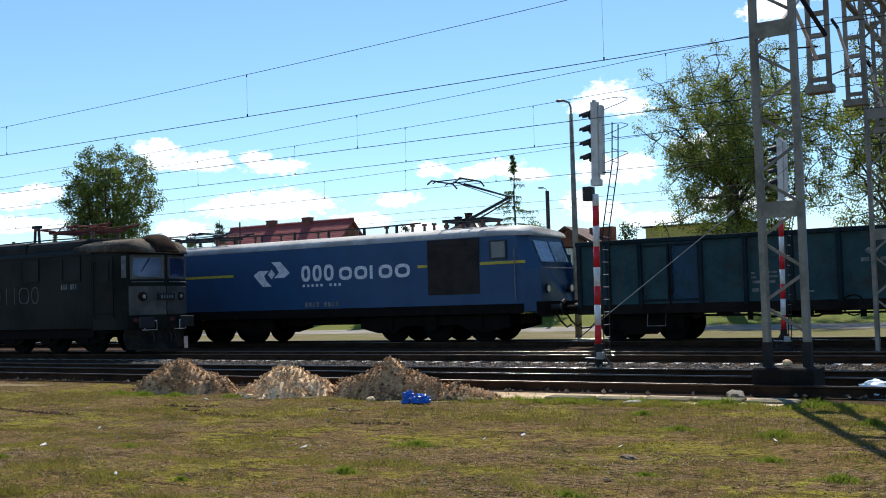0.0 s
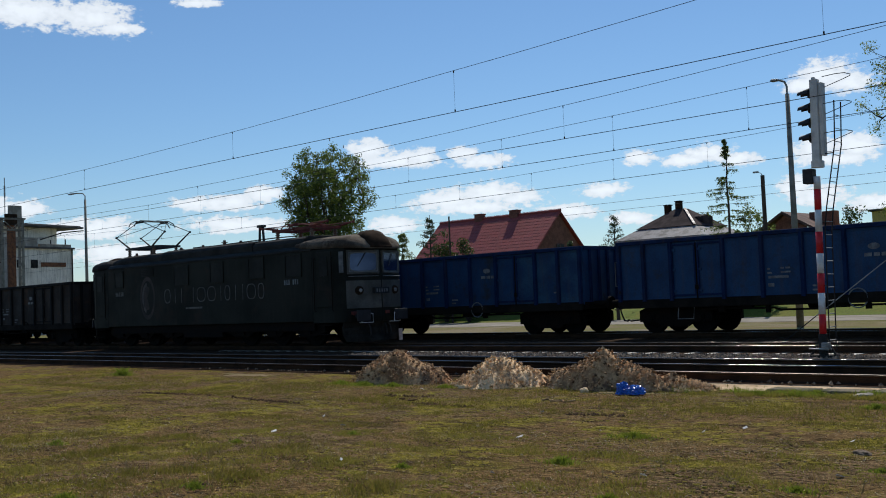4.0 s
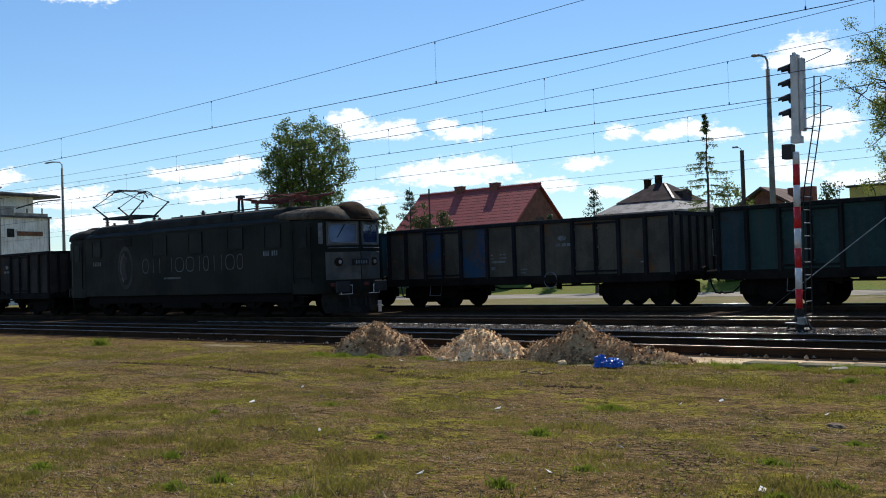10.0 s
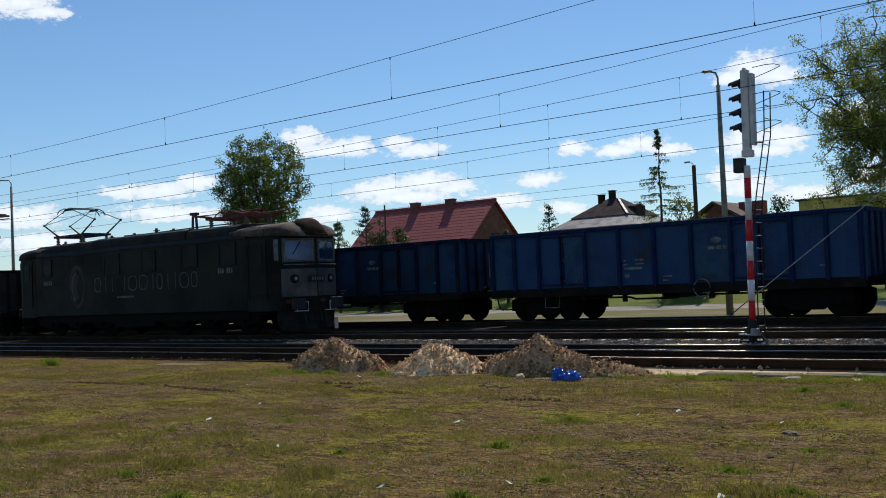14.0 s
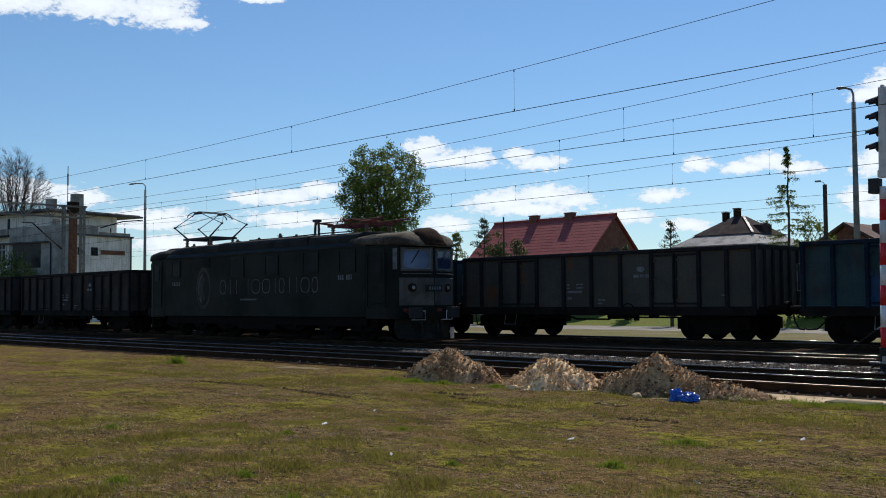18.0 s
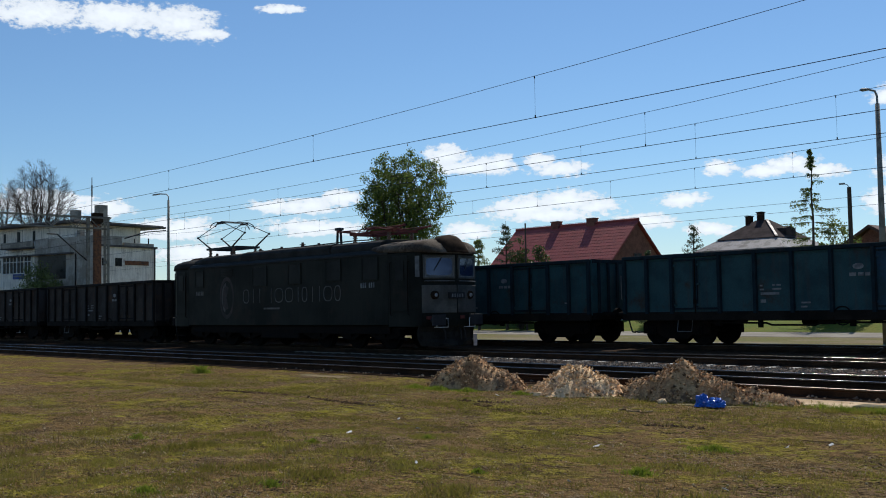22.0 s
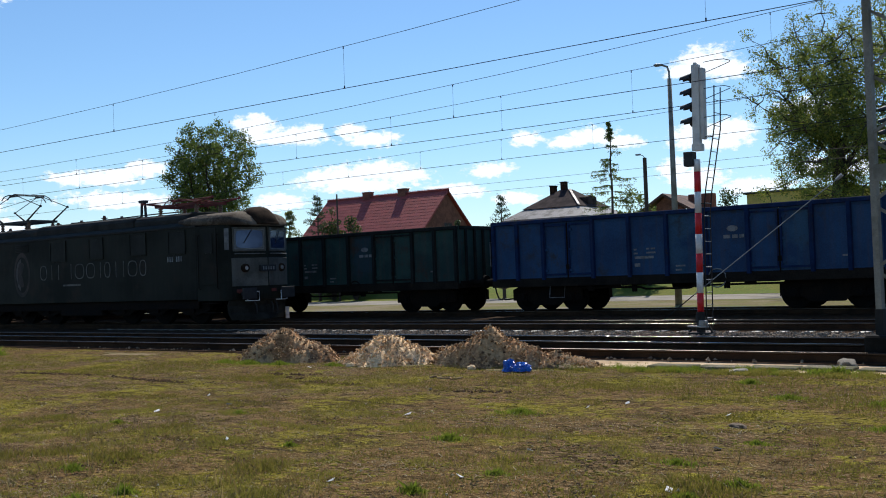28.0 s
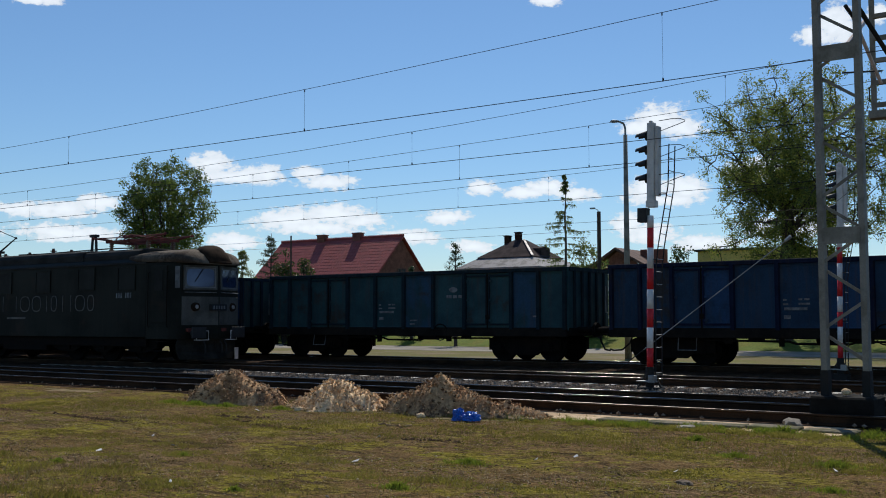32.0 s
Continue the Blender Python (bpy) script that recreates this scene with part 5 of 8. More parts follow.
        # snow plough: two curved wings that meet before the buffer beam
        for h in (-1, 1):
            bm = B()
            loft(bm, [[(s * (x + d), h * y, z) for x, y, z in ((bx0, y0, zz), (bx0 + 0.05, y0, zz), (bx1 + 0.05, 0.012, zz), (bx1, 0.012, zz))] for zz, d, bx0, y0, bx1 in ((0.84, 0.0, 8.42, 1.30, 8.80), (0.62, -0.06, 8.40, 1.32, 8.80), (0.38, -0.02, 8.36, 1.30, 8.84), (0.14, 0.10, 8.28, 1.18, 8.90))])
            part("plough", bm, M["plough"], lo, "dark dusty snow plough wing")
            bm = B()
            bx(bm, -0.02, 0.022, -0.5, -0.18, 1.06, 1.17)
            part("number_plate", bm, M["red_lead"], cab, "small dull red plate", at=pose(s * 8.765, h * 0.645, 0, 0, 0, math.degrees(math.atan2(h * 0.312, s * 0.95))))
        for y in (-0.45, 0.3, 0.5):
            bm = B()
            tube(bm, [(s * (L + 0.02), y, 0.85), (s * (L + 0.2), y, 0.62), (s * (L + 0.22), y, 0.38), (s * (L + 0.12), y, 0.25)], 0.028)
            part("brake_hose", bm, M["black_rubber"], lo)
        # rerail plate with white tip below the buffer beam
        bm = B()
        bx(bm, s * (L + 0.10), s * (L + 0.13), 0.98, 1.14, 0.10, 0.50)
        part("marker", bm, M["porcelain"], lo)
        # narrow corner lights, cab doors on both sides
        for y in (-1, 1):
            bm = B()
            prism(bm, [(s * 8.385, y * 1.405), (s * 8.52, y * 1.325), (s * 8.50, y * 1.30), (s * 8.365, y * 1.38)], 2.50, 3.22, "z")
            part("corner_light", bm, M["seal_grey"], cab, "narrow pale corner light")
            x0, x1 = (7.25, 8.05)
            bm = B()
            bx(bm, s * x0, s * x1, y * 1.455 - 0.02, y * 1.455 + 0.02, 1.35, 3.26)
            door = part("cab_door", bm, dark, lo, bevel=0.01)
            bm = B()
            bx(bm, s * (x0 + 0.2), s * (x1 - 0.18), y * 1.47 - 0.02, y * 1.47 + 0.02, 2.42, 3.10)
            part("pane", bm, M["window_dull"], door)
            for xx in (x0 - 0.07, x1 + 0.07):
                bm = B()
                tube(bm, [(s * xx, y * 1.46, 1.2), (s * xx, y * 1.52, 1.25), (s * xx, y * 1.52, 3.0), (s * xx, y * 1.46, 3.05)], 0.016)
                part("handrail", bm, M["under_iron"], door)
            for z in (0.40, 0.72):
                bm = B()
                bx(bm, s * (x0 + 0.1), s * (x1 - 0.1), y * 1.38 - 0.12, y * 1.38 + 0.12, z, z + 0.03)
                part("step", bm, M["under_iron"], lo)
    # engine-room windows and louvres of both sides
    for y in (-1, 1):
        for xa, xb, za, zb in ((-6.35, -5.72, 2.56, 3.20), (-1.68, -0.71, 2.50, 3.21), (0.88, 1.69, 2.50, 3.21), (3.38, 4.24, 2.54, 3.24), (5.57, 6.41, 2.50, 3.24)):
            bm = B()
            for a, b, c, d in ((xa - 0.05, xa, za, zb), (xb, xb + 0.05, za, zb), (xa - 0.05, xb + 0.05, za - 0.05, za), (xa - 0.05, xb + 0.05, zb, zb + 0.05)):
                bx(bm, a, b, y * 1.45 - 0.03, y * 1.45 + 0.03, c, d)
            win = part("side_window", bm, dark, lo)
            bm = B()
            bx(bm, xa, xb, y * 1.452 - 0.012, y * 1.452 + 0.012, za, zb)
            part("pane", bm, M["window_dull"], win)
        bm = B()
        for q in range(5):
            bx(bm, -4.2, -3.25, y * 1.455 - 0.02, y * 1.455 + 0.02, 2.92 + 0.07 * q, 2.96 + 0.07 * q)
        part("louvre", bm, M["loco_roof"], lo)
        # lettering as plain pale shapes, numbers as plain marks
        f = 1.452 * y
        bm = B()
        x = -2.45
        for wd in (0.46, 0.03, 0.03, 0.0, 0.03, 0.60, 0.56, 0.03, 0.36, 0.03, 0.03, 0.56, 0.38):
            if wd:
                plain_letter(bm, x + (0.2 if wd < 0.1 else 0.0), 1.76, wd, 0.58, 0.034, f - 0.006, f + 0.006)
            x += (max(wd, 0.33) if wd else 0.25) + 0.13
        tagged(part("lettering", bm, M["lettering_dim"], lo), "faint pale company lettering as plain shapes", kind="stuff")
        bm = B()
        bx(bm, -0.9, 0.25, f - 0.006, f + 0.006, 1.50, 1.57)
        tagged(part("paint_mark", bm, M["lettering_dim"], lo), "plain paint marks", kind="stuff")
        bm = B()
        for q in range(7):
            if q != 3:
                bx(bm, 5.45 + 0.12 * q, 5.52 + 0.12 * q, f - 0.006, f + 0.006, 2.20, 2.38)
        tagged(part("paint_mark", bm, M["lettering_pale"], lo), "plain paint marks", kind="stuff")
        bm = B()
        for q in range(5):
            bx(bm, -6.35 + 0.14 * q, -6.26 + 0.14 * q, f - 0.006, f + 0.006, 2.16, 2.34)
        tagged(part("paint_mark", bm, M["lettering_dim"], lo), "plain paint marks", kind="stuff")
        # emblem: a tall faint reddish oval with a paler rim
        for r, wd, mt, a0, a1 in ((0.72, 0.16, "emblem_red", 0.0, 6.2832), (0.52, 0.14, "emblem_pale", 1.7, 4.4), (0.24, 0.40, "emblem_red", 1.0, 5.2)):
            bm = B()
            n = 30
            v0 = None
            for q in range(n + 1):
                a = a0 + (a1 - a0) * q / n
                v = [bm.verts.new((-3.75 + rr * 0.72 * math.cos(a), f + y * 0.005, 2.02 + rr * 1.12 * math.sin(a))) for rr in (r - wd / 2, r + wd / 2)]
                if v0:
                    bm.faces.new((v0[0], v0[1], v[1], v[0]))
                v0 = v
            part("emblem_ring", bm, M[mt], lo, "faint reddish-grey emblem ring")
        bm = B()
        bx(bm, -7.0, 7.0, y * 1.462 - 0.02, y * 1.462 + 0.02, 3.34, 3.40)
        part("gutter", bm, M["loco_roof"], lo)
        bm = B()
        bx(bm, -6.9, 6.9, y * 1.30 - 0.03, y * 1.30 + 0.03, 0.55, 0.90)
        part("frame_beam", bm, M["under_iron"], lo)
    # roof: raised hatches, cable ducts, insulators, two pantographs
    bm = B()
    loft(bm, [section(-2.95, 1.25, 3.50, 3.76, 3.97), section(3.3, 1.25, 3.50, 3.76, 3.97)])
    part("roof_hatch", bm, M["loco_roof"], lo, bevel=0.02)
    bm = B()
    loft(bm, [section(-7.2, 1.16, 3.45, 3.58, 3.80), section(-6.3, 1.22, 3.45, 3.70, 3.93), section(-2.97, 1.22, 3.45, 3.72, 3.94)])
    part("roof_hatch", bm, M["loco_roof"], lo, bevel=0.02)
    bm = B()
    loft(bm, [section(3.32, 1.22, 3.45, 3.70, 3.95), section(6.3, 1.22, 3.45, 3.70, 3.95)])
    part("roof_hatch", bm, M["loco_roof"], lo, bevel=0.02)
    for x, z, h in ((-6.15, 3.80, 0.25), (-2.6, 3.92, 0.16), (-1.0, 3.92, 0.16), (0.5, 3.95, 0.22), (1.6, 3.92, 0.16)):
        bm = B()
        bar(bm, (x, -0.5, z - 0.05), (x, -0.5, z + h), 0.09, 0.05, seg=8)
        bar(bm, (x, -0.5, z + h * 0.5), (x, -0.5, z + h * 0.62), 0.13, seg=8)
        part("roof_insulator", bm, M["insulator"], lo)
    bm = B()
    for a in (2.40, 2.68):
        bar(bm, (a, -0.2, 3.9), (2.54 + (a - 2.54) * 0.6, -0.2, 4.62), 0.05, seg=6)
    bx(bm, 2.38, 2.70, -0.3, -0.1, 4.52, 4.62)
    part("roof_switch", bm, M["black_paint"], lo)
    bm = B()
    tube(bm, [(-3.0, 0.35, 4.10), (-1.5, 0.35, 4.08), (0.5, 0.35, 4.10), (2.6, 0.35, 4.12), (4.0, 0.35, 4.10)], 0.025)
    part("roof_conductor", bm, M["wire"], lo)
    pantograph_diamond(lo, -5.65, 4.22, 4.0, 1.22, M["black_paint"])
    pantograph_diamond(lo, 5.0, 4.22, 3.9, 0.24, M["red_lead"])
    # two three-axle bogies
    # added dark boxes stand in for the shade between the bogies
    for y in (-1, 1):
        bm = B()
        bx(bm, -1.35, 1.35, y * 1.02 - 0.30, y * 1.02 + 0.30, 0.34, 0.86)
        part("equipment_box", bm, M["under_iron"], lo, bevel=0.03)
    for s in (-1, 1):
        bm = B()
        bx(bm, -2.9, 2.9, -0.55, 0.55, 0.55, 0.80)
        bog = part("bogie", bm, M["under_iron"], lo, at=(s * 4.4, 0, 0))
        for y in (-1.12, 1.12):
            bm = B()
            prism(bm, [(-2.9, 0.5), (-2.9, 0.78), (2.9, 0.78), (2.9, 0.5), (2.3, 0.34), (1.6, 0.34), (1.2, 0.52), (0.6, 0.52), (0.3, 0.34), (-0.3, 0.34), (-0.6, 0.52), (-1.2, 0.52), (-1.6, 0.34), (-2.3, 0.34)], y - 0.06, y + 0.06)
            for x in (-1.95, 0, 1.95):
                bx(bm, x - 0.2, x + 0.2, y - 0.14, y + 0.14, 0.42, 0.82)
            part("side_frame", bm, M["under_iron"], bog)
        for x in (-1.95, 0, 1.95):
            part("wheelset", LOCO_WHEEL, None, bog, at=(x, 0, 0.62))
    return lo


LOCO_WHEEL = wheelset_mesh(0.62, "wheelset")
black_loco()


# ---- the blue locomotive that draws the moving train ----
def blue_loco():
    lo = thing("electric_locomotive", "blue electric freight locomotive with grey roof and yellow stripe, moving", "locomotive")
    blue = M["cargo_blue"]
    L = 9.0
    bm = B()

    def section(x, hw, z0, zs, zt, lean=0.0):
        d = math.copysign(lean, x)
        return [(x, -hw, z0), (x, -hw, 2.3), (x - d, -hw * 0.98, zs), (x - d, -hw * 0.86, zs + (zt - zs) * 0.62), (x - d, -hw * 0.5, zs + (zt - zs) * 0.92), (x - d, 0, zt),
                (x - d, hw * 0.5, zs + (zt - zs) * 0.92), (x - d, hw * 0.86, zs + (zt - zs) * 0.62), (x - d, hw * 0.98, zs), (x, hw, 2.3), (x, hw, z0)]

    loft(bm, [section(-L, 1.22, 0.95, 3.32, 3.42, 0.42), section(-L + 0.45, 1.46, 0.95, 3.36, 3.46, 0.30), section(-L + 1.4, 1.48, 0.95, 3.36, 3.48),
              section(L - 1.4, 1.48, 0.95, 3.36, 3.48), section(L - 0.45, 1.46, 0.95, 3.36, 3.46, 0.30), section(L, 1.22, 0.95, 3.32, 3.42, 0.42)])
    part("body", bm, blue, lo)
    bm = B()
    roof = []
    for x, k in ((-L + 0.35, 0.55), (-L + 0.9, 0.9), (-L + 2.0, 1.0), (L - 2.0, 1.0), (L - 0.9, 0.9), (L - 0.35, 0.55)):
        roof.append([(x, 1.44 * math.cos(math.pi * a / 12), 3.34 + 0.44 * k * math.sin(math.pi * a / 12) ** 0.8) for a in range(13)])
    loft(bm, roof)
    part("roof", bm, M["cargo_roof"], lo, "pale grey rounded roof", smooth=True)
    for y in (-1, 1):
        f = 1.482 * y
        sx = -y        # the far side is the near one turned round
        bm = B()
        bx(bm, *sorted((sx * 5.0, sx * 6.95)), f - 0.012, f + 0.012, 1.55, 3.34)
        for q in range(10):
            bx(bm, *sorted((sx * 5.05, sx * 6.9)), f - 0.03, f + 0.03, 1.66 + 0.165 * q, 1.71 + 0.165 * q)
        part("louvre", bm, M["cargo_brown"], lo, "brown louvre panel")
        bm = B()
        bx(bm, *sorted((sx * 6.98, sx * 8.6)), f - 0.006, f + 0.006, 2.46, 2.55)
        part("stripe", bm, M["yellow_stripe"], lo)
        bm = B()
        bx(bm, *sorted((sx * 4.6, sx * 4.98)), f - 0.006, f + 0.006, 2.46, 2.55)
        part("stripe", bm, M["yellow_stripe"], lo)
        bm = B()
        bx(bm, *sorted((-sx * 8.5, -sx * 3.6)), f - 0.006, f + 0.006, 2.46, 2.55)
        part("stripe", bm, M["yellow_stripe"], lo)
        bm = B()
        bx(bm, -8.5, 8.5, f - 0.012, f + 0.012, 0.90, 1.20)
        part("skirt", bm, M["under_iron"], lo, "grimy dark lower edge")
        # emblem: two pale hooked shapes about a dot
        cxe = -1.75 * sx
        for d in (-1, 1):
            bm = B()
            o = [(0.0, 0.44), (0.42, 0.44), (0.86, 0.02), (0.60, -0.14), (0.12, -0.14), (0.36, 0.04), (0.22, 0.26)]
            prism(bm, [(cxe + d * a, 2.50 + d * b) for a, b in o], f - 0.006, f + 0.006)
            part("emblem", bm, M["lettering"], lo, "white hooked emblem shape")
        bm = B()
        prism(bm, [(cxe - 0.17, 2.5), (cxe, 2.32), (cxe + 0.17, 2.5), (cxe, 2.68)], f - 0.006, f + 0.006)
        part("emblem", bm, M["lettering"], lo, "white diamond in the emblem")
        # brand lettering as plain white strokes
        bm = B()
        x = -0.35
        for wd, h in ((0.40, 0.57), (0.40, 0.57), (0.42, 0.57), (0.0, 0), (0.56, 0.46), (0.54, 0.46), (0.12, 0.46), (0.56, 0.46), (0.60, 0.46)):
            if wd:
                plain_letter(bm, x if sx > 0 else -x - wd, 2.18, wd, h, 0.115, f - 0.006, f + 0.006)
            x += (max(wd, 0.26) if wd else 0.02) + 0.11
        tagged(part("lettering", bm, M["lettering"], lo), "white company lettering as plain shapes", kind="stuff")
        bm = B()
        for q in range(9):
            if q != 5:
                x0 = -0.3 + 0.2 * q
                bx(bm, *sorted((sx * x0, sx * (x0 + 0.1))), f - 0.006, f + 0.006, 1.99, 2.08)
        tagged(part("paint_mark", bm, M["lettering"], lo), "plain paint marks", kind="stuff")
        bm = B()
        for q in range(9):
            if q != 4:
                x0 = -0.2 + 0.17 * q
                bx(bm, *sorted((sx * x0, sx * (x0 + 0.11))), f - 0.006, f + 0.006, 1.28, 1.44)
        tagged(part("paint_mark", bm, M["lettering_pale"], lo), "plain paint marks", kind="stuff")
        # cab side windows and doors
        for s in (-1, 1):
            bm = B()
            bx(bm, *sorted((s * 7.35, s * 7.95)), f - 0.02, f + 0.02, 2.62, 3.22)
            win = part("side_window", bm, M["black_paint"], lo)
            bm = B()
            bx(bm, *sorted((s * 7.40, s * 7.90)), f - 0.026, f + 0.026, 2.67, 3.17)
            part("pane", bm, M["pane"], win)
            bm = B()
            tube(bm, [(s * 8.25, f, 1.3), (s * 8.25, f * 1.04, 1.35), (s * 8.25, f * 1.04, 2.9), (s * 8.25, f, 2.95)], 0.016)
            part("handrail", bm, M["lettering_pale"], lo)
    for s in (-1, 1):
        for y0, y1 in ((-1.02, -0.06), (0.06, 1.02)):
            bm = B()
            v = []
            for yy, zz in ((y0, 2.50), (y1, 2.50), (y1 * 0.98, 3.18), (y0 * 0.98, 3.18)):
                v.append((s * (L - 0.42 * (zz - 2.3) / 1.02 + 0.015), yy, zz))
            q = [[bm.verts.new((p[0] + d, p[1], p[2])) for p in v] for d in (0.0, -s * 0.04)]
            for k in range(4):
                bm.faces.new((q[0][k], q[0][(k + 1) % 4], q[1][(k + 1) % 4], q[1][k]))
            bm.faces.new(q[0])
            bm.faces.new(q[1][::-1])
            part("windscreen", bm, M["pane"], lo)
        for y in (-0.85, 0.85):
            bm = B()
            bar(bm, (s * (L - 0.05), y, 1.65), (s * (L + 0.08), y, 1.65), 0.15, seg=14)
            lamp = part("headlight", bm, M["black_paint"], lo)
            bm = B()
            bar(bm, (s * (L + 0.06), y, 1.65), (s * (L + 0.09), y, 1.65), 0.11, seg=14)
            part("lens", bm, M["lamp_lens"], lamp)
            bm = B()
            bar(bm, (s * (L - 0.1), y, 1.06), (s * (L + 0.58), y, 1.06), 0.10, seg=10)
            bar(bm, (s * (L + 0.58), y, 1.06), (s * (L + 0.62), y, 1.06), 0.24, seg=16)
            part("buffer", bm, M["black_paint"], lo)
        bm = B()
        tube(bm, [(s * (L + 0.02), -1.2, 2.3), (s * (L + 0.12), -1.1, 2.3), (s * (L + 0.12), 1.1, 2.3), (s * (L + 0.02), 1.2, 2.3)], 0.018)
        part("grab_rail", bm, M["lettering_pale"], lo)
        for y in (-0.4, 0.35):
            bm = B()
            tube(bm, [(s * (L + 0.02), y, 0.95), (s * (L + 0.25), y, 0.6), (s * (L + 0.45), y, 0.42), (s * (L + 0.6), y, 0.5)], 0.03)
            part("brake_hose", bm, M["black_rubber"], lo)
        bm = B()
        bx(bm, s * L - 0.15, s * L + 0.15, -1.3, 1.3, 0.80, 1.25)
        part("buffer_beam", bm, M["under_iron"], lo)
        bm = B()
        bx(bm, -3.0, 3.0, -0.55, 0.55, 0.55, 0.85)
        bog = part("bogie", bm, M["under_iron"], lo, at=(s * 4.9, 0, 0))
        for y in (-1.12, 1.12):
            bm = B()
            prism(bm, [(-2.9, 0.48), (-2.9, 0.85), (2.9, 0.85), (2.9, 0.48), (2.2, 0.32), (1.5, 0.32), (1.1, 0.55), (-1.1, 0.55), (-1.5, 0.32), (-2.2, 0.32)], y - 0.06, y + 0.06)
            for x in (-1.75, 0, 1.75):
                bx(bm, x - 0.2, x + 0.2, y - 0.14, y + 0.14, 0.42, 0.86)
            part("side_frame", bm, M["under_iron"], bog)
        for x in (-1.75, 0, 1.75):
            part("wheelset", LOCO_WHEEL, None, bog, at=(x, 0, 0.62))
    bm = B()
    bx(bm, -1.5, 1.5, -0.9, 0.9, 0.62, 0.96)
    part("battery_box", bm, M["under_iron"], lo)
    # roof gear: a folded pantograph in front, a raised single-arm one at the rear
    bm = B()
    tube(bm, [(-5.0, -0.3, 4.05), (-2.0, -0.3, 4.02), (2.0, -0.3, 4.02), (4.0, -0.3, 4.05)], 0.03)
    for x in (-4.6, -3.2, -1.6, 0.0, 1.6, 3.0):
        bar(bm, (x, -0.3, 3.72), (x, -0.3, 4.05), 0.06, 0.05, seg=8)
    part("roof_conductor", bm, M["wire"], lo)
    for x in (-3.9, -2.6, -0.8, 1.0, 2.3, 3.4, 3.9, 4.3):
        bm = B()
        bar(bm, (x, 0.1, 3.72), (x, 0.1, 4.02), 0.06, 0.04, seg=8)
        bar(bm, (x, 0.1, 3.98), (x, 0.1, 4.05), 0.09, seg=8)
        part("roof_insulator", bm, M["insulator"], lo)
    pantograph_diamond(lo, -6.3, 4.0, 3.6, 0.30, M["black_paint"])
    pan = part("pantograph", box_frame(5.9, 3.98, 0.8), M["black_paint"], lo)
    bm = B()
    bar(bm, (5.7, 0, 4.05), (7.35, 0, 4.72), 0.05, seg=8)
    bar(bm, (5.9, 0.15, 4.02), (7.3, 0.1, 4.62), 0.025, seg=6)
    part("lower_arm", bm, M["black_paint"], pan)
    bm = B()
    bar(bm, (7.35, -0.05, 4.72), (5.4, -0.35, 5.36), 0.025, seg=6)
    bar(bm, (7.35, 0.05, 4.72), (5.4, 0.35, 5.36), 0.025, seg=6)
    bar(bm, (7.2, 0, 4.64), (5.5, 0, 5.28), 0.012, seg=6)
    part("upper_arm", bm, M["black_paint"], pan)
    for x in (4.75, 5.85):
        bm = B()
        tube(bm, [(x, -0.95, 5.28), (x, -0.7, 5.42), (x, 0.7, 5.42), (x, 0.95, 5.28)], 0.03)
        part("contact_strip", bm, M["black_paint"], pan)
    bm = B()
    for y in (-0.4, 0.4):
        tube(bm, [(4.6, y, 5.36), (4.75, y, 5.42), (5.85, y, 5.42), (6.0, y, 5.36)], 0.02)
    part("head_spring", bm, M["black_paint"], pan)
    for sx in (-0.7, 0.7):
        for y in (-0.55, 0.55):
            bm = B()
            bar(bm, (5.9 + sx, y, 3.66), (5.9 + sx, y, 4.0), 0.06, seg=8)
            bar(bm, (5.9 + sx, y, 3.80), (5.9 + sx, y, 3.90), 0.10, seg=8)
            part("insulator", bm, M["insulator"], pan)
    return lo


BLUE = blue_loco()
BLUE.matrix_basis = pose(train_x(0) - 9.62, Y_A, Z_A)
MOVING.append((BLUE, -9.62))

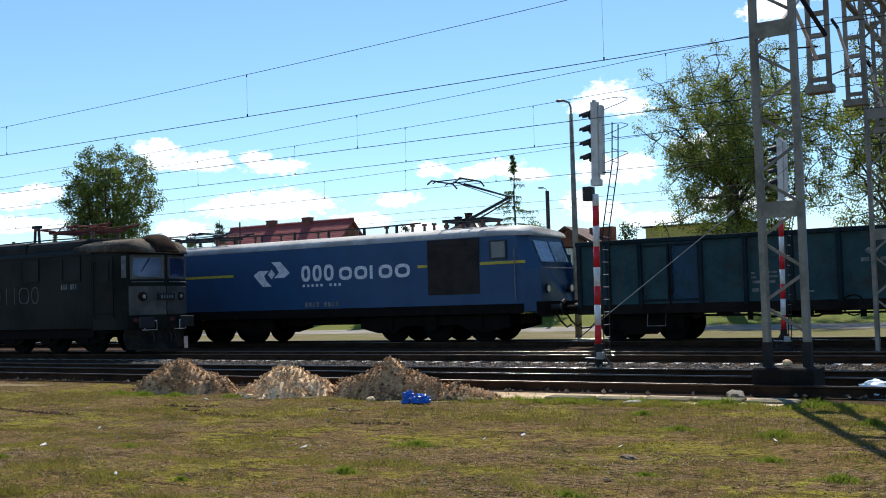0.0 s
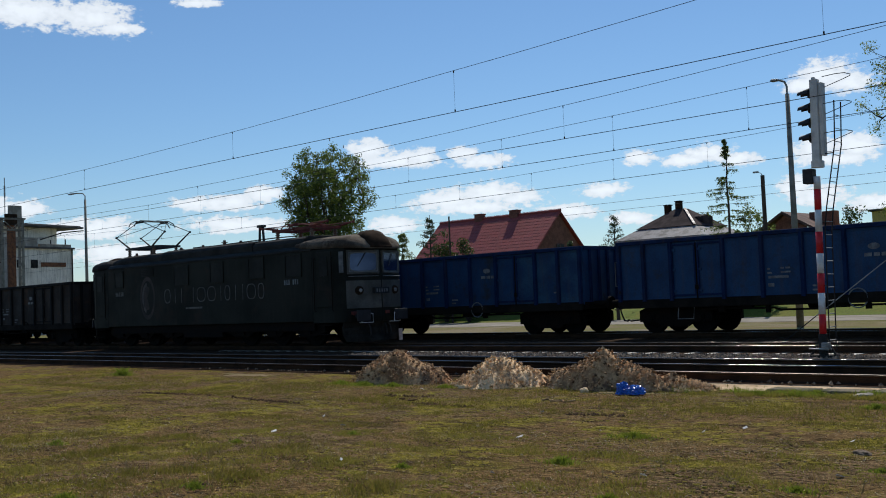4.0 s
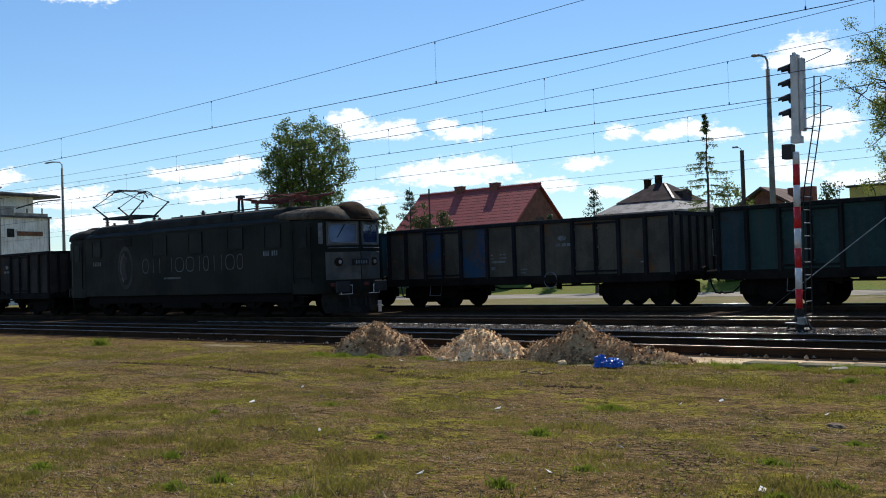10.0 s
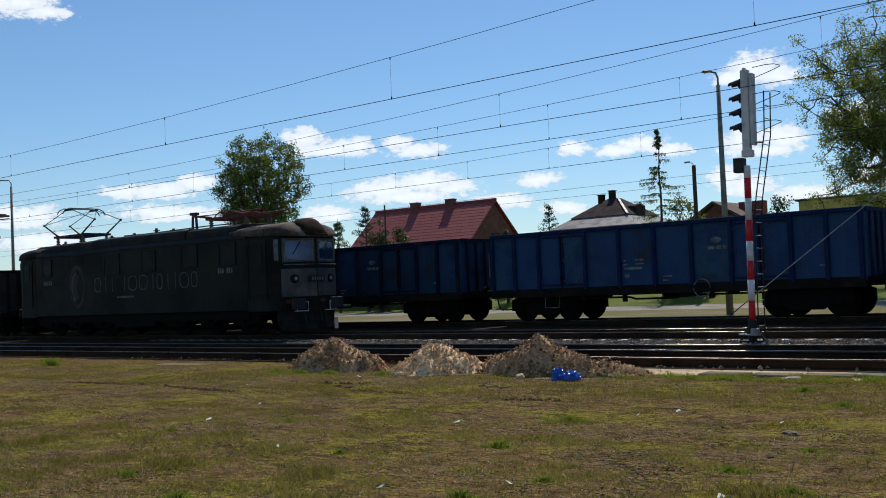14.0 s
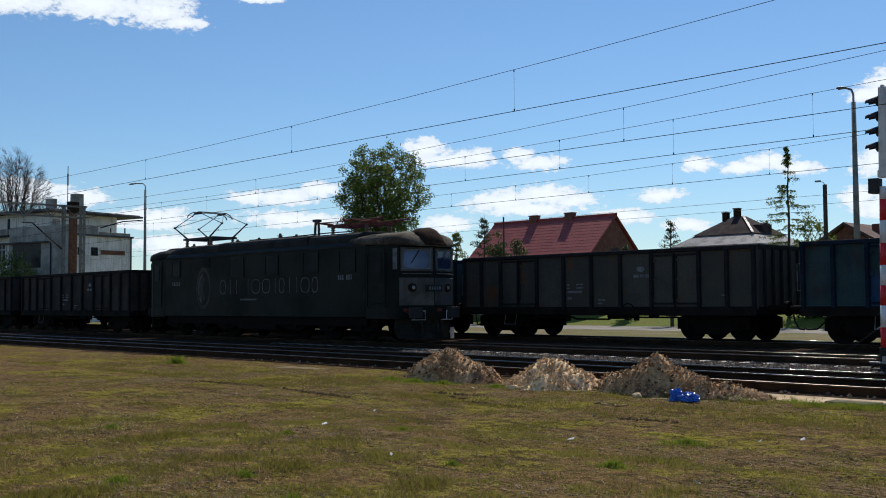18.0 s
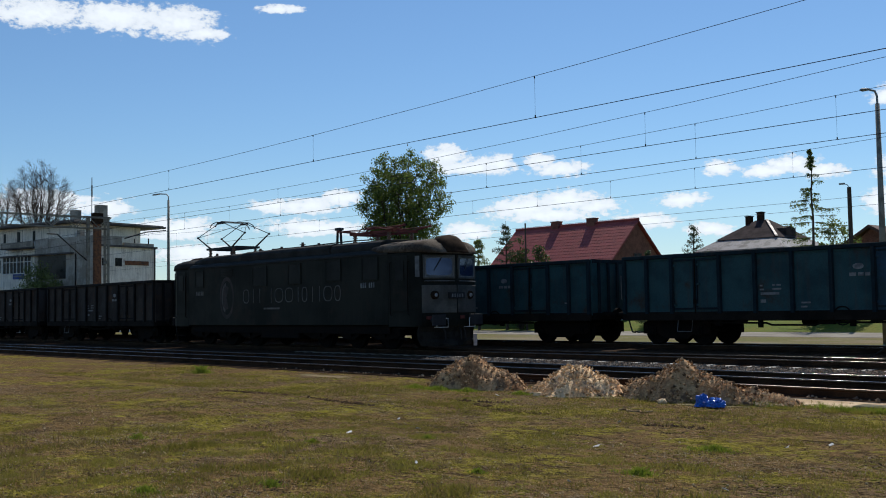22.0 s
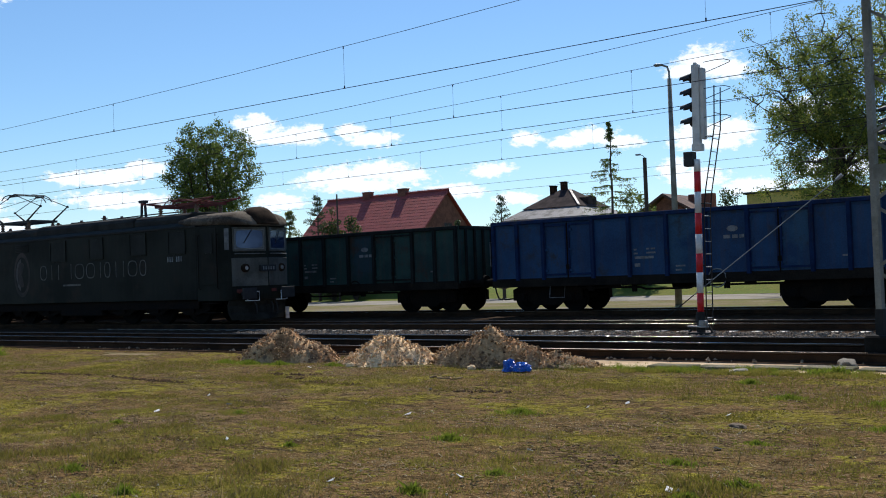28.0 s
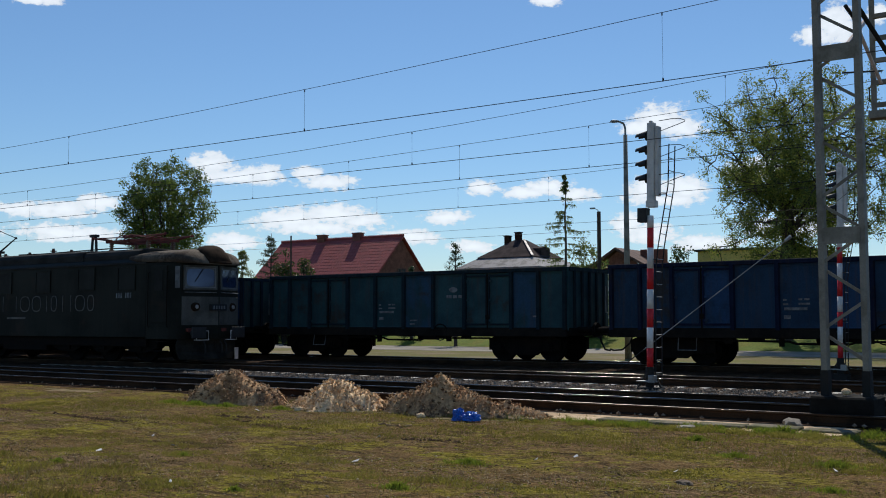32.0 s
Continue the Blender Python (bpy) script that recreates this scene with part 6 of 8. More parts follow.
# ---- signals ----
def signal(x, y, label, z=0.0, size=1.0):
    s = thing("railway_signal", label, "signal", "colour-light signals", pose(x, y, z, 0, 1.1, 0) @ Matrix.Scale(size, 4))
    bm = B()
    bx(bm, -0.22, 0.22, -0.22, 0.22, -0.5, -0.12)
    bar(bm, (0, 0, -0.2), (0, 0, 0.34), 0.10, seg=12)
    for a in (-1, 1):
        beam(bm, (a * 0.28, 0, -0.14), (a * 0.06, 0, 0.25), 0.04, 0.04)
    part("mast_foot", bm, M["mast_foot"], s)
    z, red = 0.34, True
    for h in (0.43, 0.47, 0.43, 0.44, 0.48, 0.48, 0.46, 0.28):
        bm = B()
        bar(bm, (0, 0, z), (0, 0, z + h), 0.075, seg=14)
        part("mast_band", bm, M["red_paint"] if red else M["white_paint"], s, "red band" if red else "white band", smooth=True)
        z, red = z + h, not red
    bm = B()
    bx(bm, -0.08, 0.15, -0.10, 0.10, 4.0, 4.16)
    bx(bm, -0.05, 0.12, -0.11, 0.05, 4.10, 5.96)
    bx(bm, -0.01, 0.06, -0.09, 0.0, 5.95, 6.01)
    head = part("signal_head", bm, M["signal_grey"], s, "tall grey metal head", bevel=0.012)
    bm = B()
    bx(bm, 0.125, 0.205, -0.06, 0.14, 4.26, 5.88)
    part("lamp_case", bm, M["signal_grey"], head, bevel=0.012)
    # the lamps face along the track; a hood over each
    for q in range(4):
        zz = 4.66 + 0.33 * q
        bm = B()
        n = 9
        rows = []
        for d, r, dz in ((0.0, 0.13, 0.0), (-0.26, 0.10, -0.03)):
            rows.append([bm.verts.new((-0.06 + d, -0.05 + r * math.cos(math.pi * k / (n - 1)), zz + dz + r * math.sin(math.pi * k / (n - 1)))) for k in range(n)])
        for k in range(n - 1):
            bm.faces.new((rows[0][k], rows[0][k + 1], rows[1][k + 1], rows[1][k]))
        hood = part("hood", bm, M["black_paint"], head)
        bm = B()
        bar(bm, (-0.09, -0.05, zz), (-0.05, -0.05, zz), 0.10, seg=14)
        part("lens", bm, M["plate_black"], head)
    bm = B()
    bx(bm, -0.28, -0.06, -0.12, 0.12, 3.66, 3.99)
    part("relay_box", bm, M["black_paint"], s, bevel=0.012)
    # ladder behind, with back hoops
    bm = B()
    path = [(0.13, -0.05), (0.13, 1.2), (0.13, 2.6), (0.18, 3.1), (0.42, 4.5), (0.44, 5.45)]
    for yy in (0.02, 0.38):
        tube(bm, [(px, yy, pz) for px, pz in path], 0.014)
    ladder = part("ladder", bm, M["mast_foot"], s, "thin dark steel ladder")
    z = 0.2
    while z < 5.2:
        px = np.interp(z, [p[1] for p in path], [p[0] for p in path])
        bm = B()
        bar(bm, (px, 0.02, z), (px, 0.38, z), 0.010, seg=6)
        part("rung", bm, M["galvanised"], ladder)
        z += 0.29
    for zz in (4.75, 5.4, 6.0):
        bm = B()
        tube(bm, [(0.2, 0.0, zz), (0.5, 0.0, zz + 0.02), (0.68, 0.05, zz + 0.02), (0.75, 0.2, zz), (0.68, 0.36, zz), (0.5, 0.38, zz - 0.05), (0.2, 0.1, zz - 0.22)], 0.009)
        part("back_hoop", bm, M["mast_foot"], ladder)
    for zz in (1.4, 2.8, 4.3):
        bm = B()
        bar(bm, (0, 0, zz), (np.interp(zz, [p[1] for p in path], [p[0] for p in path]), 0.02, zz), 0.014, seg=6)
        part("ladder_stay", bm, M["mast_foot"], ladder)
    bm = B()
    bx(bm, 0.06, 0.22, -0.26, -0.12, 0.0, 0.16)
    bar(bm, (-0.24, -0.2, 0.02), (0.26, -0.2, 0.02), 0.018)
    part("cable_box", bm, M["galvanised"], s)
    return s


signal(-9.62, 22.35, "tall railway signal on a red and white banded mast")
signal(-6.66, 27.45, "second railway signal, red and white mast, between the two trains", 0.14, 0.88)


# ---- the portal that carries the overhead wires ----
def lattice(bm, a, b, half_u, half_v, u, v, step, r):
    """Zigzag lattice bars on the four faces of a column from a to b."""
    a, b, u, v = Vector(a), Vector(b), Vector(u), Vector(v)
    n = max(2, int((b - a).length / step))
    for k in range(n):
        p, q = a.lerp(b, k / n), a.lerp(b, (k + 1) / n)
        f = 1 if k % 2 else -1
        for s in (-1, 1):
            beam(bm, p + u * half_u * f + v * half_v * s, q - u * half_u * f + v * half_v * s, 0.035, 0.03)
            beam(bm, p + u * half_u * s + v * half_v * f, q + u * half_u * s - v * half_v * f, 0.035, 0.03)


def portal_leg(port, x, y, top, foot=True, w=0.31, mat="mast_grey"):
    """Two upright channels joined by a zigzag of flat bars and tie plates."""
    legs = []
    for sx in (-w, w):
        bm = B()
        a, b = x + sx - 0.046, x + sx + 0.046
        prism(bm, [(a, y + 0.10), (a, y - 0.10), (b, y - 0.10), (b, y + 0.10), (b - 0.012, y + 0.10), (b - 0.012, y - 0.088), (a + 0.012, y - 0.088), (a + 0.012, y + 0.10)], -0.1, top, "z")
        legs.append(part("leg_channel", bm, M[mat], port))
        if foot:
            bm = B()
            bx(bm, x + sx - 0.06, x + sx + 0.06, y - 0.106, y + 0.10, 0.1, 0.62)
            part("painted_foot", bm, M["mast_foot"], legs[-1], "black painted foot")
    z, k = 0.75, 0
    while z < top - 0.6:
        a, b = (-w, w) if k % 2 else (w, -w)
        yy = y - 0.06 if k % 2 else y + 0.06
        bm = B()
        beam(bm, (x + a, yy, z), (x + b, yy, z + 0.42), 0.012, 0.05)
        part("lattice_bar", bm, M[mat], port)
        z, k = z + 0.515, k + 1
    for z in (2.72, 5.62):
        bm = B()
        bx(bm, x - w + 0.02, x + w - 0.02, y - 0.115, y - 0.102, z - 0.13, z + 0.13)
        part("tie_plate", bm, M[mat], port)


def portal(x, y0, ys, y1, beam_z):
    port = thing("catenary_portal", "grey steel lattice portal carrying the overhead wires", "portal", at=(0, 0, 0))
    portal_leg(port, x, y0, beam_z + 0.7)
    for y in ys:
        portal_leg(port, x, y, beam_z + 0.7, foot=False, w=0.24)
    bm = B()
    lattice(bm, (x, y0, beam_z + 0.35), (x, y1, beam_z + 0.35), 0.35, 0.35, (1, 0, 0), (0, 0, 1), 0.8, 0.03)
    part("beam_lattice", bm, M["mast_grey"], port)
    for sx in (-0.35, 0.35):
        for z in (0.0, 0.7):
            bm = B()
            beam(bm, (x + sx, y0, beam_z + z), (x + sx, y1, beam_z + z), 0.10, 0.10)
            part("beam_chord", bm, M["mast_grey"], port)
    # hanging frames with cantilevers to the wires
    for yh, zb, yw in ((20.3, 5.25, 18.62), (24.0, 5.55, 24.63 - 1.6), (27.6, 5.4, 26.9)):
        bm = B()
        for s in (-0.17, 0.17):
            beam(bm, (x + s, yh, zb), (x + s, yh, beam_z), 0.07, 0.09)
        z = zb + 0.1
        while z < beam_z:
            bx(bm, x - 0.15, x + 0.15, yh - 0.05, yh + 0.05, z, z + 0.08)
            z += 0.42
        hang = part("hanging_frame", bm, M["mast_grey"], port)
        bm = B()
        bx(bm, x - 0.25, x + 0.25, yh - 0.14, yh + 0.14, zb - 0.12, zb + 0.02)
        part("end_plate", bm, M["mast_grey"], hang)
        bm = B()
        bar(bm, (x, yh - 0.2, zb + 0.5), (x - 0.2, yw + 0.3, zb + 1.5), 0.034, seg=8)
        part("insulator_rod", bm, M["porcelain"], hang, "pale porcelain insulator rod")
        bm = B()
        bar(bm, (x - 0.2, yw + 0.3, zb + 1.5), (x - 0.25, yw, zb + 1.62), 0.035, seg=8)
        bar(bm, (x, yh - 0.1, zb + 0.75), (x - 0.3, yw - 0.1, zb + 0.42), 0.018, seg=6)
        part("steady_arm", bm, M["mast_foot"], hang)
    bm = B()
    bx(bm, x - 0.47, x + 0.47, y0 - 0.42, y0 + 0.42, -0.32, 0.23)
    part("foundation", bm, M["concrete_dark"], port, "dark concrete foundation block", bevel=0.03)
    # strut and bracket on the near leg
    bm = B()
    bar(bm, (x + 0.05, y0 + 0.25, 5.75), (x + 0.12, y0 + 1.5, 6.5), 0.04, seg=8)
    part("insulator_rod", bm, M["porcelain"], port)
    bm = B()
    bar(bm, (x + 0.3, y0 + 0.2, 6.35), (x + 0.55, y0 + 1.3, 5.72), 0.04, seg=6)
    part("steady_arm", bm, M["mast_foot"], port)
    # guy of the middle leg, with an insulator between its wire and its rod
    yg = ys[0]
    bm = B()
    bar(bm, (x - 0.24, yg, 5.90), (x - 3.60, yg, 3.48), 0.005, seg=6)
    rod = part("guy_wire", bm, M["wire"], port)
    bm = B()
    bar(bm, (x - 3.60, yg, 3.48), (x - 7.6, yg, 0.60), 0.014, seg=6)
    bar(bm, (x - 3.55, yg, 3.52), (x - 3.70, yg, 3.41), 0.05, 0.035, seg=8)
    part("guy_rod", bm, M["galvanised"], rod, "galvanised guy rod")
    # lower end of the guy rod, in a darker colour
    bm = B()
    bar(bm, (x - 7.6, yg, 0.60), (x - 8.62, yg, -0.15), 0.014, seg=6)
    part("anchor_rod", bm, M["mast_foot"], rod, "darker lower end of the guy rod")
    return port


portal(-4.02, 16.9, (26.6, 33.5), 39.5, 8.1)


def far_portal(x, ys, y0, y1, beam_z):
    port = thing("catenary_portal", "slender grey lattice portal before the railway building", "portal", at=(0, 0, 0))
    for y, w in ys:
        portal_leg(port, x, y, beam_z + 0.95, foot=False, w=w)
    n = int((y1 - y0) / 0.95)
    for k in range(n):
        ya, yb = y0 + (y1 - y0) * k / n, y0 + (y1 - y0) * (k + 1) / n
        bm = B()
        lo, hi = (beam_z, beam_z + 0.88) if k % 2 else (beam_z + 0.88, beam_z)
        for sx in (-0.3, 0.3):
            beam(bm, (x + sx, ya, lo), (x + sx, yb, hi), 0.05, 0.05)
        part("lattice_bar", bm, M["mast_grey"], port)
    for sx in (-0.3, 0.3):
        for z in (0.0, 0.88):
            bm = B()
            beam(bm, (x + sx, y0, beam_z + z), (x + sx, y1, beam_z + z), 0.10, 0.09)
            part("beam_chord", bm, M["mast_grey"], port)
    for pts in (((31.9, 7.75), (32.7, 7.75), (35.1, 5.75)), ((38.3, 7.6), (40.2, 8.2), (42.0, 8.4)), ((27.9, 6.5), (26.6, 7.3), (25.4, 7.8))):
        bm = B()
        tube(bm, [(x, y, z) for y, z in pts], 0.055)
        part("steady_arm", bm, M["mast_foot"], port)
    return port


far_portal(-80.0, ((28.05, 0.22), (35.2, 0.12), (36.75, 0.30)), 12.0, 37.0, 8.33)
# a rock left on the foundation
bm = B()
bmesh.ops.create_icosphere(bm, subdivisions=2, radius=0.08)
for v in bm.verts:
    v.co *= 1 + 0.25 * noise.noise(v.co * 9)
    v.co.z *= 0.7
single("rock", bm, M["soil_pale"], "pale lump of stone lying on a concrete foundation", "rock", at=(-4.0, 16.75, 0.30))


# ---- overhead wires ----
def catenary(y, contact, mess, sag, first_drop, gap, label):
    """A sagging messenger wire over a level contact wire, tied by droppers."""
    c = thing("overhead_line", label, "overhead wire", "overhead lines", kind="structure")
    span, x0 = 64.0, -4.0

    def messenger(x):
        u = ((x - x0) / span) % 1.0
        return mess - sag * 4 * u * (1 - u)

    bm = B()
    tube(bm, [(x0 + span * k / 12, y, messenger(x0 + span * k / 12)) for k in range(-60, 25)], 0.0065, 5)
    part("messenger_wire", bm, M["wire"], c)
    bm = B()
    tube(bm, [(-400, y, contact), (-200, y, contact), (0, y, contact), (120, y, contact)], 0.0085, 5)
    part("contact_wire", bm, M["wire"], c)
    x = first_drop
    while x > -150:
        bm = B()
        bar(bm, (x, y, contact), (x, y, messenger(x)), 0.0028, seg=4)
        bx(bm, x - 0.012, x + 0.012, y - 0.01, y + 0.01, contact - 0.01, contact + 0.06)
        bx(bm, x - 0.010, x + 0.010, y - 0.01, y + 0.01, messenger(x) - 0.05, messenger(x) + 0.01)
        part("dropper", bm, M["wire"], c)
        x -= gap


catenary(18.0, 5.84, 7.28, 0.74, 10.4, 8.9, "overhead wire with droppers above the third track")
catenary(22.0, 5.52, 6.94, 0.89, 9.4, 8.5, "overhead wire with droppers beside the standing train")
catenary(24.7, 5.455, 6.86, 0.67, 0.1, 4.12, "overhead wire touching the standing locomotive's pantograph")
catenary(30.25, 5.36, 6.64, 0.76, 1.6, 3.62, "overhead wire with droppers above the moving train")


def far_line():
    c = thing("power_line", "thin service wires running behind the tracks", "wire", kind="structure")
    for y, z in ((41.0, 5.7), (41.3, 5.35)):
        bm = B()
        tube(bm, [(-300, y, z), (-100, y, z), (60, y, z)], 0.007, 4)
        part("wire", bm, M["wire"], c)


far_line()


# ---- lamps and posts along the road ----
def street_lamp(x, y, h, arm):
    s = thing("street_lamp", "grey concrete street lamp with one short arm", "street lamp", "street lamps", (x, y, GROUND))
    bm = B()
    bar(bm, (0, 0, 0), (0, 0, h - 0.5), 0.15, 0.085, seg=12)
    part("post", bm, M["mast_grey"], s, smooth=True)
    bm = B()
    tube(bm, [(0, 0, h - 0.55), (0, 0, h - 0.2), (-0.1 * arm, -0.05, h), (-0.45 * arm, -0.2, h + 0.08)], 0.045, 8)
    part("arm", bm, M["galvanised"], s)
    bm = B()
    prof = [(0.0, 0.05), (0.15, 0.10), (0.45, 0.12), (0.60, 0.05)]
    loft(bm, [[(-arm * (0.35 + d), -0.2 - 0.2 * d + r * math.cos(a * math.pi / 4), h + 0.08 + 0.6 * r * math.sin(a * math.pi / 4)) for a in range(8)] for d, r in prof])
    part("lamp_head", bm, M["galvanised"], s, smooth=True)
    return s


street_lamp(-18.14, 40.0, 9.9, 0.55)
street_lamp(-75.8, 40.0, 11.2, 2.2)


def utility_post(x, y, h):
    s = thing("utility_post", "dark wooden post with a small lamp on top", "post", at=(x, y, GROUND))
    bm = B()
    bar(bm, (0, 0, 0), (0, 0, h), 0.14, 0.12, seg=10)
    part("post", bm, M["bark"], s)
    bm = B()
    tube(bm, [(0, 0, h), (-0.1, 0, h + 0.14), (-0.32, 0, h + 0.22)], 0.022)
    bx(bm, -0.56, -0.26, -0.08, 0.08, h + 0.18, h + 0.27)
    part("lamp_arm", bm, M["galvanised"], s)


utility_post(-27.65, 57.0, 8.2)
bm = B()
bar(bm, (0, 0, 0), (0, 0, 7.6), 0.075, 0.055, seg=8)
single("pole", bm, M["bark"], "thin dark wooden pole in front of a house", "pole", at=(-50.0, 54.0, GROUND))

# ---- houses ----
def window(parent, x, y, z, w, h, face, frame="frame_white"):
    """A window in a wall that faces -y ('s') or +x ('e')."""
    bm = B()
    t = 0.07

    def slab(bm, a0, a1, z0, z1, d0, d1):
        if face == "s":
            bx(bm, x + a0, x + a1, y - d1, y - d0, z + z0, z + z1)
        else:
            bx(bm, x + d0, x + d1, y + a0, y + a1, z + z0, z + z1)

    slab(bm, -w / 2, -w / 2 + t, 0, h, -0.05, 0.04)
    slab(bm, w / 2 - t, w / 2, 0, h, -0.05, 0.04)
    slab(bm, -w / 2 + t, w / 2 - t, 0, t, -0.05, 0.04)
    slab(bm, -w / 2 + t, w / 2 - t, h - t, h, -0.05, 0.04)
    slab(bm, -t / 2, t / 2, t, h - t, -0.05, 0.03)
    win = part("window", bm, M[frame], parent)
    bm = B()
    slab(bm, -w / 2 + t, w / 2 - t, t, h - t, -0.03, 0.015)
    part("pane", bm, M["window_dark"], win)


def red_house():
    h = thing("house", "house with a steep red tiled roof and brick gable", "house")
    x0, x1, yr, zr, run, ze = -58.4, -46.1, 62.0, 7.74, 4.9, 3.15
    bm = B()
    bx(bm, x0 + 0.3, x1 - 0.3, yr - run + 0.4, yr + run - 0.4, -0.3, ze + 0.1)
    part("wall", bm, M["render_grey"], h)
    for x in (x0 + 0.3, x1 - 0.3):
        bm = B()
        prism(bm, [(yr - run + 0.4, ze), (yr + run - 0.4, ze), (yr, zr - 0.25)], x - 0.12, x + 0.12, "x")
        part("gable", bm, M["brick_red"], h, "weathered brick gable")
    window(h, x1 - 0.18, yr, 4.1, 1.0, 1.2, "e", "roof_brown")
    for s in (-1, 1):
        bm = B()
        prism(bm, [(yr + s * run, ze - 0.12), (yr + s * run, ze), (yr, zr), (yr, zr - 0.14)], x0, x1, "x")
        roof = part("roof", bm, M["roof_tile"], h, "red tiled roof slope")
        if s < 0:
            # courses of tiles, each lapping the one below
            n = 19
            for k in range(n):
                u0, u1 = k / n, (k + 1) / n
                ya, yb = yr - run * (1 - u0), yr - run * (1 - u1)
                za, zb = ze + (zr - ze) * u0, ze + (zr - ze) * u1
                bm = B()
                nx = 41
                w = (x1 - x0) / nx
                for q in range(nx):
                    xa = x0 + w * q
                    v = [bm.verts.new(p) for p in ((xa, ya, za + 0.030), (xa + w * 0.5, ya, za + 0.046), (xa + w, ya, za + 0.030), (xa + w, yb, zb + 0.018), (xa + w * 0.5, yb, zb + 0.034), (xa, yb, zb + 0.018), (xa, ya, za), (xa + w, ya, za))]
                    bm.faces.new((v[0], v[1], v[4], v[5]))
                    bm.faces.new((v[1], v[2], v[3], v[4]))
                    bm.faces.new((v[6], v[7], v[2], v[1], v[0]))
                part("tile_course", bm, M["roof_tile"], roof)
    bm = B()
    bar(bm, (x0, yr, zr + 0.03), (x1, yr, zr + 0.03), 0.11, seg=8)
    part("ridge", bm, M["roof_tile"], h)
    for x, y in ((-54.05, yr), (-50.45, yr)):
        bm = B()
        bx(bm, x - 0.38, x + 0.38, y - 0.24, y + 0.24, zr - 1.0, zr + 0.36)
        ch = part("chimney", bm, M["brick_red"], h)
        bm = B()
        bx(bm, x - 0.42, x + 0.42, y - 0.28, y + 0.28, zr + 0.36, zr + 0.43)
        part("chimney_cap", bm, M["brick_red"], ch)
    return h


def dark_house():
    h = thing("house", "house with a dark hipped roof and two chimneys", "house")
    cx, cy, e, z0, z1 = -46.5, 80.0, 4.2, 5.95, 8.55
    bm = B()
    bx(bm, cx - e + 0.5, cx + e - 0.5, cy - e + 0.5, cy + e - 0.5, -0.3, z0 + 0.1)
    part("wall", bm, M["render_white"], h)
    bm = B()
    a = [(cx - e, cy - e, z0), (cx + e, cy - e, z0), (cx + e, cy + e, z0), (cx - e, cy + e, z0)]
    b = [(cx - 2.75, cy - 2.75, z0 + 0.92), (cx + 2.75, cy - 2.75, z0 + 0.92), (cx + 2.75, cy + 2.75, z0 + 0.92), (cx - 2.75, cy + 2.75, z0 + 0.92)]
    loft(bm, [[(x, y, z - 0.15) for x, y, z in a], a, b])
    part("lower_roof", bm, M["roof_sheet"], h, "pale sheet-metal lower roof")
    bm = B()
    b2 = [(x * 1 + (x - cx) * 0.04, y + (y - cy) * 0.04, z + 0.02) for x, y, z in b]
    c = [(cx - 0.5, cy - 0.3, z1), (cx + 0.5, cy - 0.3, z1), (cx + 0.5, cy + 0.3, z1), (cx - 0.5, cy + 0.3, z1)]
    loft(bm, [b2, c])
    part("upper_roof", bm, M["roof_slate"], h, "dark slate pyramid roof")
    for x, hh in ((cx - 1.3, 0.38), (cx - 0.2, 0.66)):
        bm = B()
        bx(bm, x - 0.23, x + 0.23, cy - 0.25, cy + 0.25, z1 - 1.2, z1 + hh)
        ch = part("chimney", bm, M["loco_visor"], h, "dark sooty chimney")
        bm = B()
        bx(bm, x - 0.29, x + 0.29, cy - 0.31, cy + 0.31, z1 + hh, z1 + hh + 0.07)
        part("chimney_cap", bm, M["concrete_dark"], ch)
    # near hip's sheet flashing, its highlight put into the colour; a dormer beside it
    bm = B()
    beam(bm, Vector(c[1]) + Vector((0.05, -0.05, 0.03)), Vector(b2[1]) + Vector((0.0, 0.0, 0.06)), 0.20, 0.04)
    part("hip_flashing", bm, M["flashing"], h, "pale sheet-metal hip flashing with a highlight in its colour")
    bm = B()
    prism(bm, [(cy - 0.9, z0 + 1.05), (cy + 0.7, z0 + 1.05), (cy + 0.7, z0 + 1.75), (cy - 0.1, z0 + 1.95), (cy - 0.9, z0 + 1.75)], cx + 1.0, cx + 2.6, "x")
    part("dormer", bm, M["roof_slate"], h, "small dark dormer")
    return h


def small_house():
    h = thing("house", "small house with a low brown gabled roof", "house")
    bm = B()
    bx(bm, -34.4, -30.4, 70.2, 75.8, -0.3, 5.2)
    part("wall", bm, M["render_white"], h)
    bm = B()
    prism(bm, [(-34.9, 5.1), (-32.6, 6.55), (-30.0, 5.1), (-30.0, 5.3), (-32.6, 6.75), (-34.9, 5.3)], 69.8, 76.2)
    part("roof", bm, M["roof_brown"], h)
    bm = B()
    prism(bm, [(-34.4, 5.1), (-32.6, 6.5), (-30.4, 5.1)], 70.2, 70.5)
    part("gable", bm, M["brick_red"], h)
    window(h, -32.6, 70.2, 3.9, 0.7, 0.8, "s")
    for x in (-31.4, -30.4):
        bm = B()
        bx(bm, x - 0.42, x + 0.42, 72.6, 73.4, 5.0, 6.7)
        part("chimney", bm, M["brick_red"], h)
    return h


def yellow_house():
    h = thing("house", "flat-roofed yellow building behind a wagon", "building")
    bm = B()
    bx(bm, -26.0, -19.0, 69.0, 80.0, -0.3, 6.12)
    part("wall", bm, M["render_yellow"], h)
    bm = B()
    bx(bm, -26.2, -18.8, 68.8, 80.2, 6.12, 6.26)
    part("roof", bm, M["roof_felt"], h, bevel=0.03)
    for x in (-24.2, -20.8):
        window(h, x, 69.0, 2.4, 1.3, 1.4, "s")
    return h


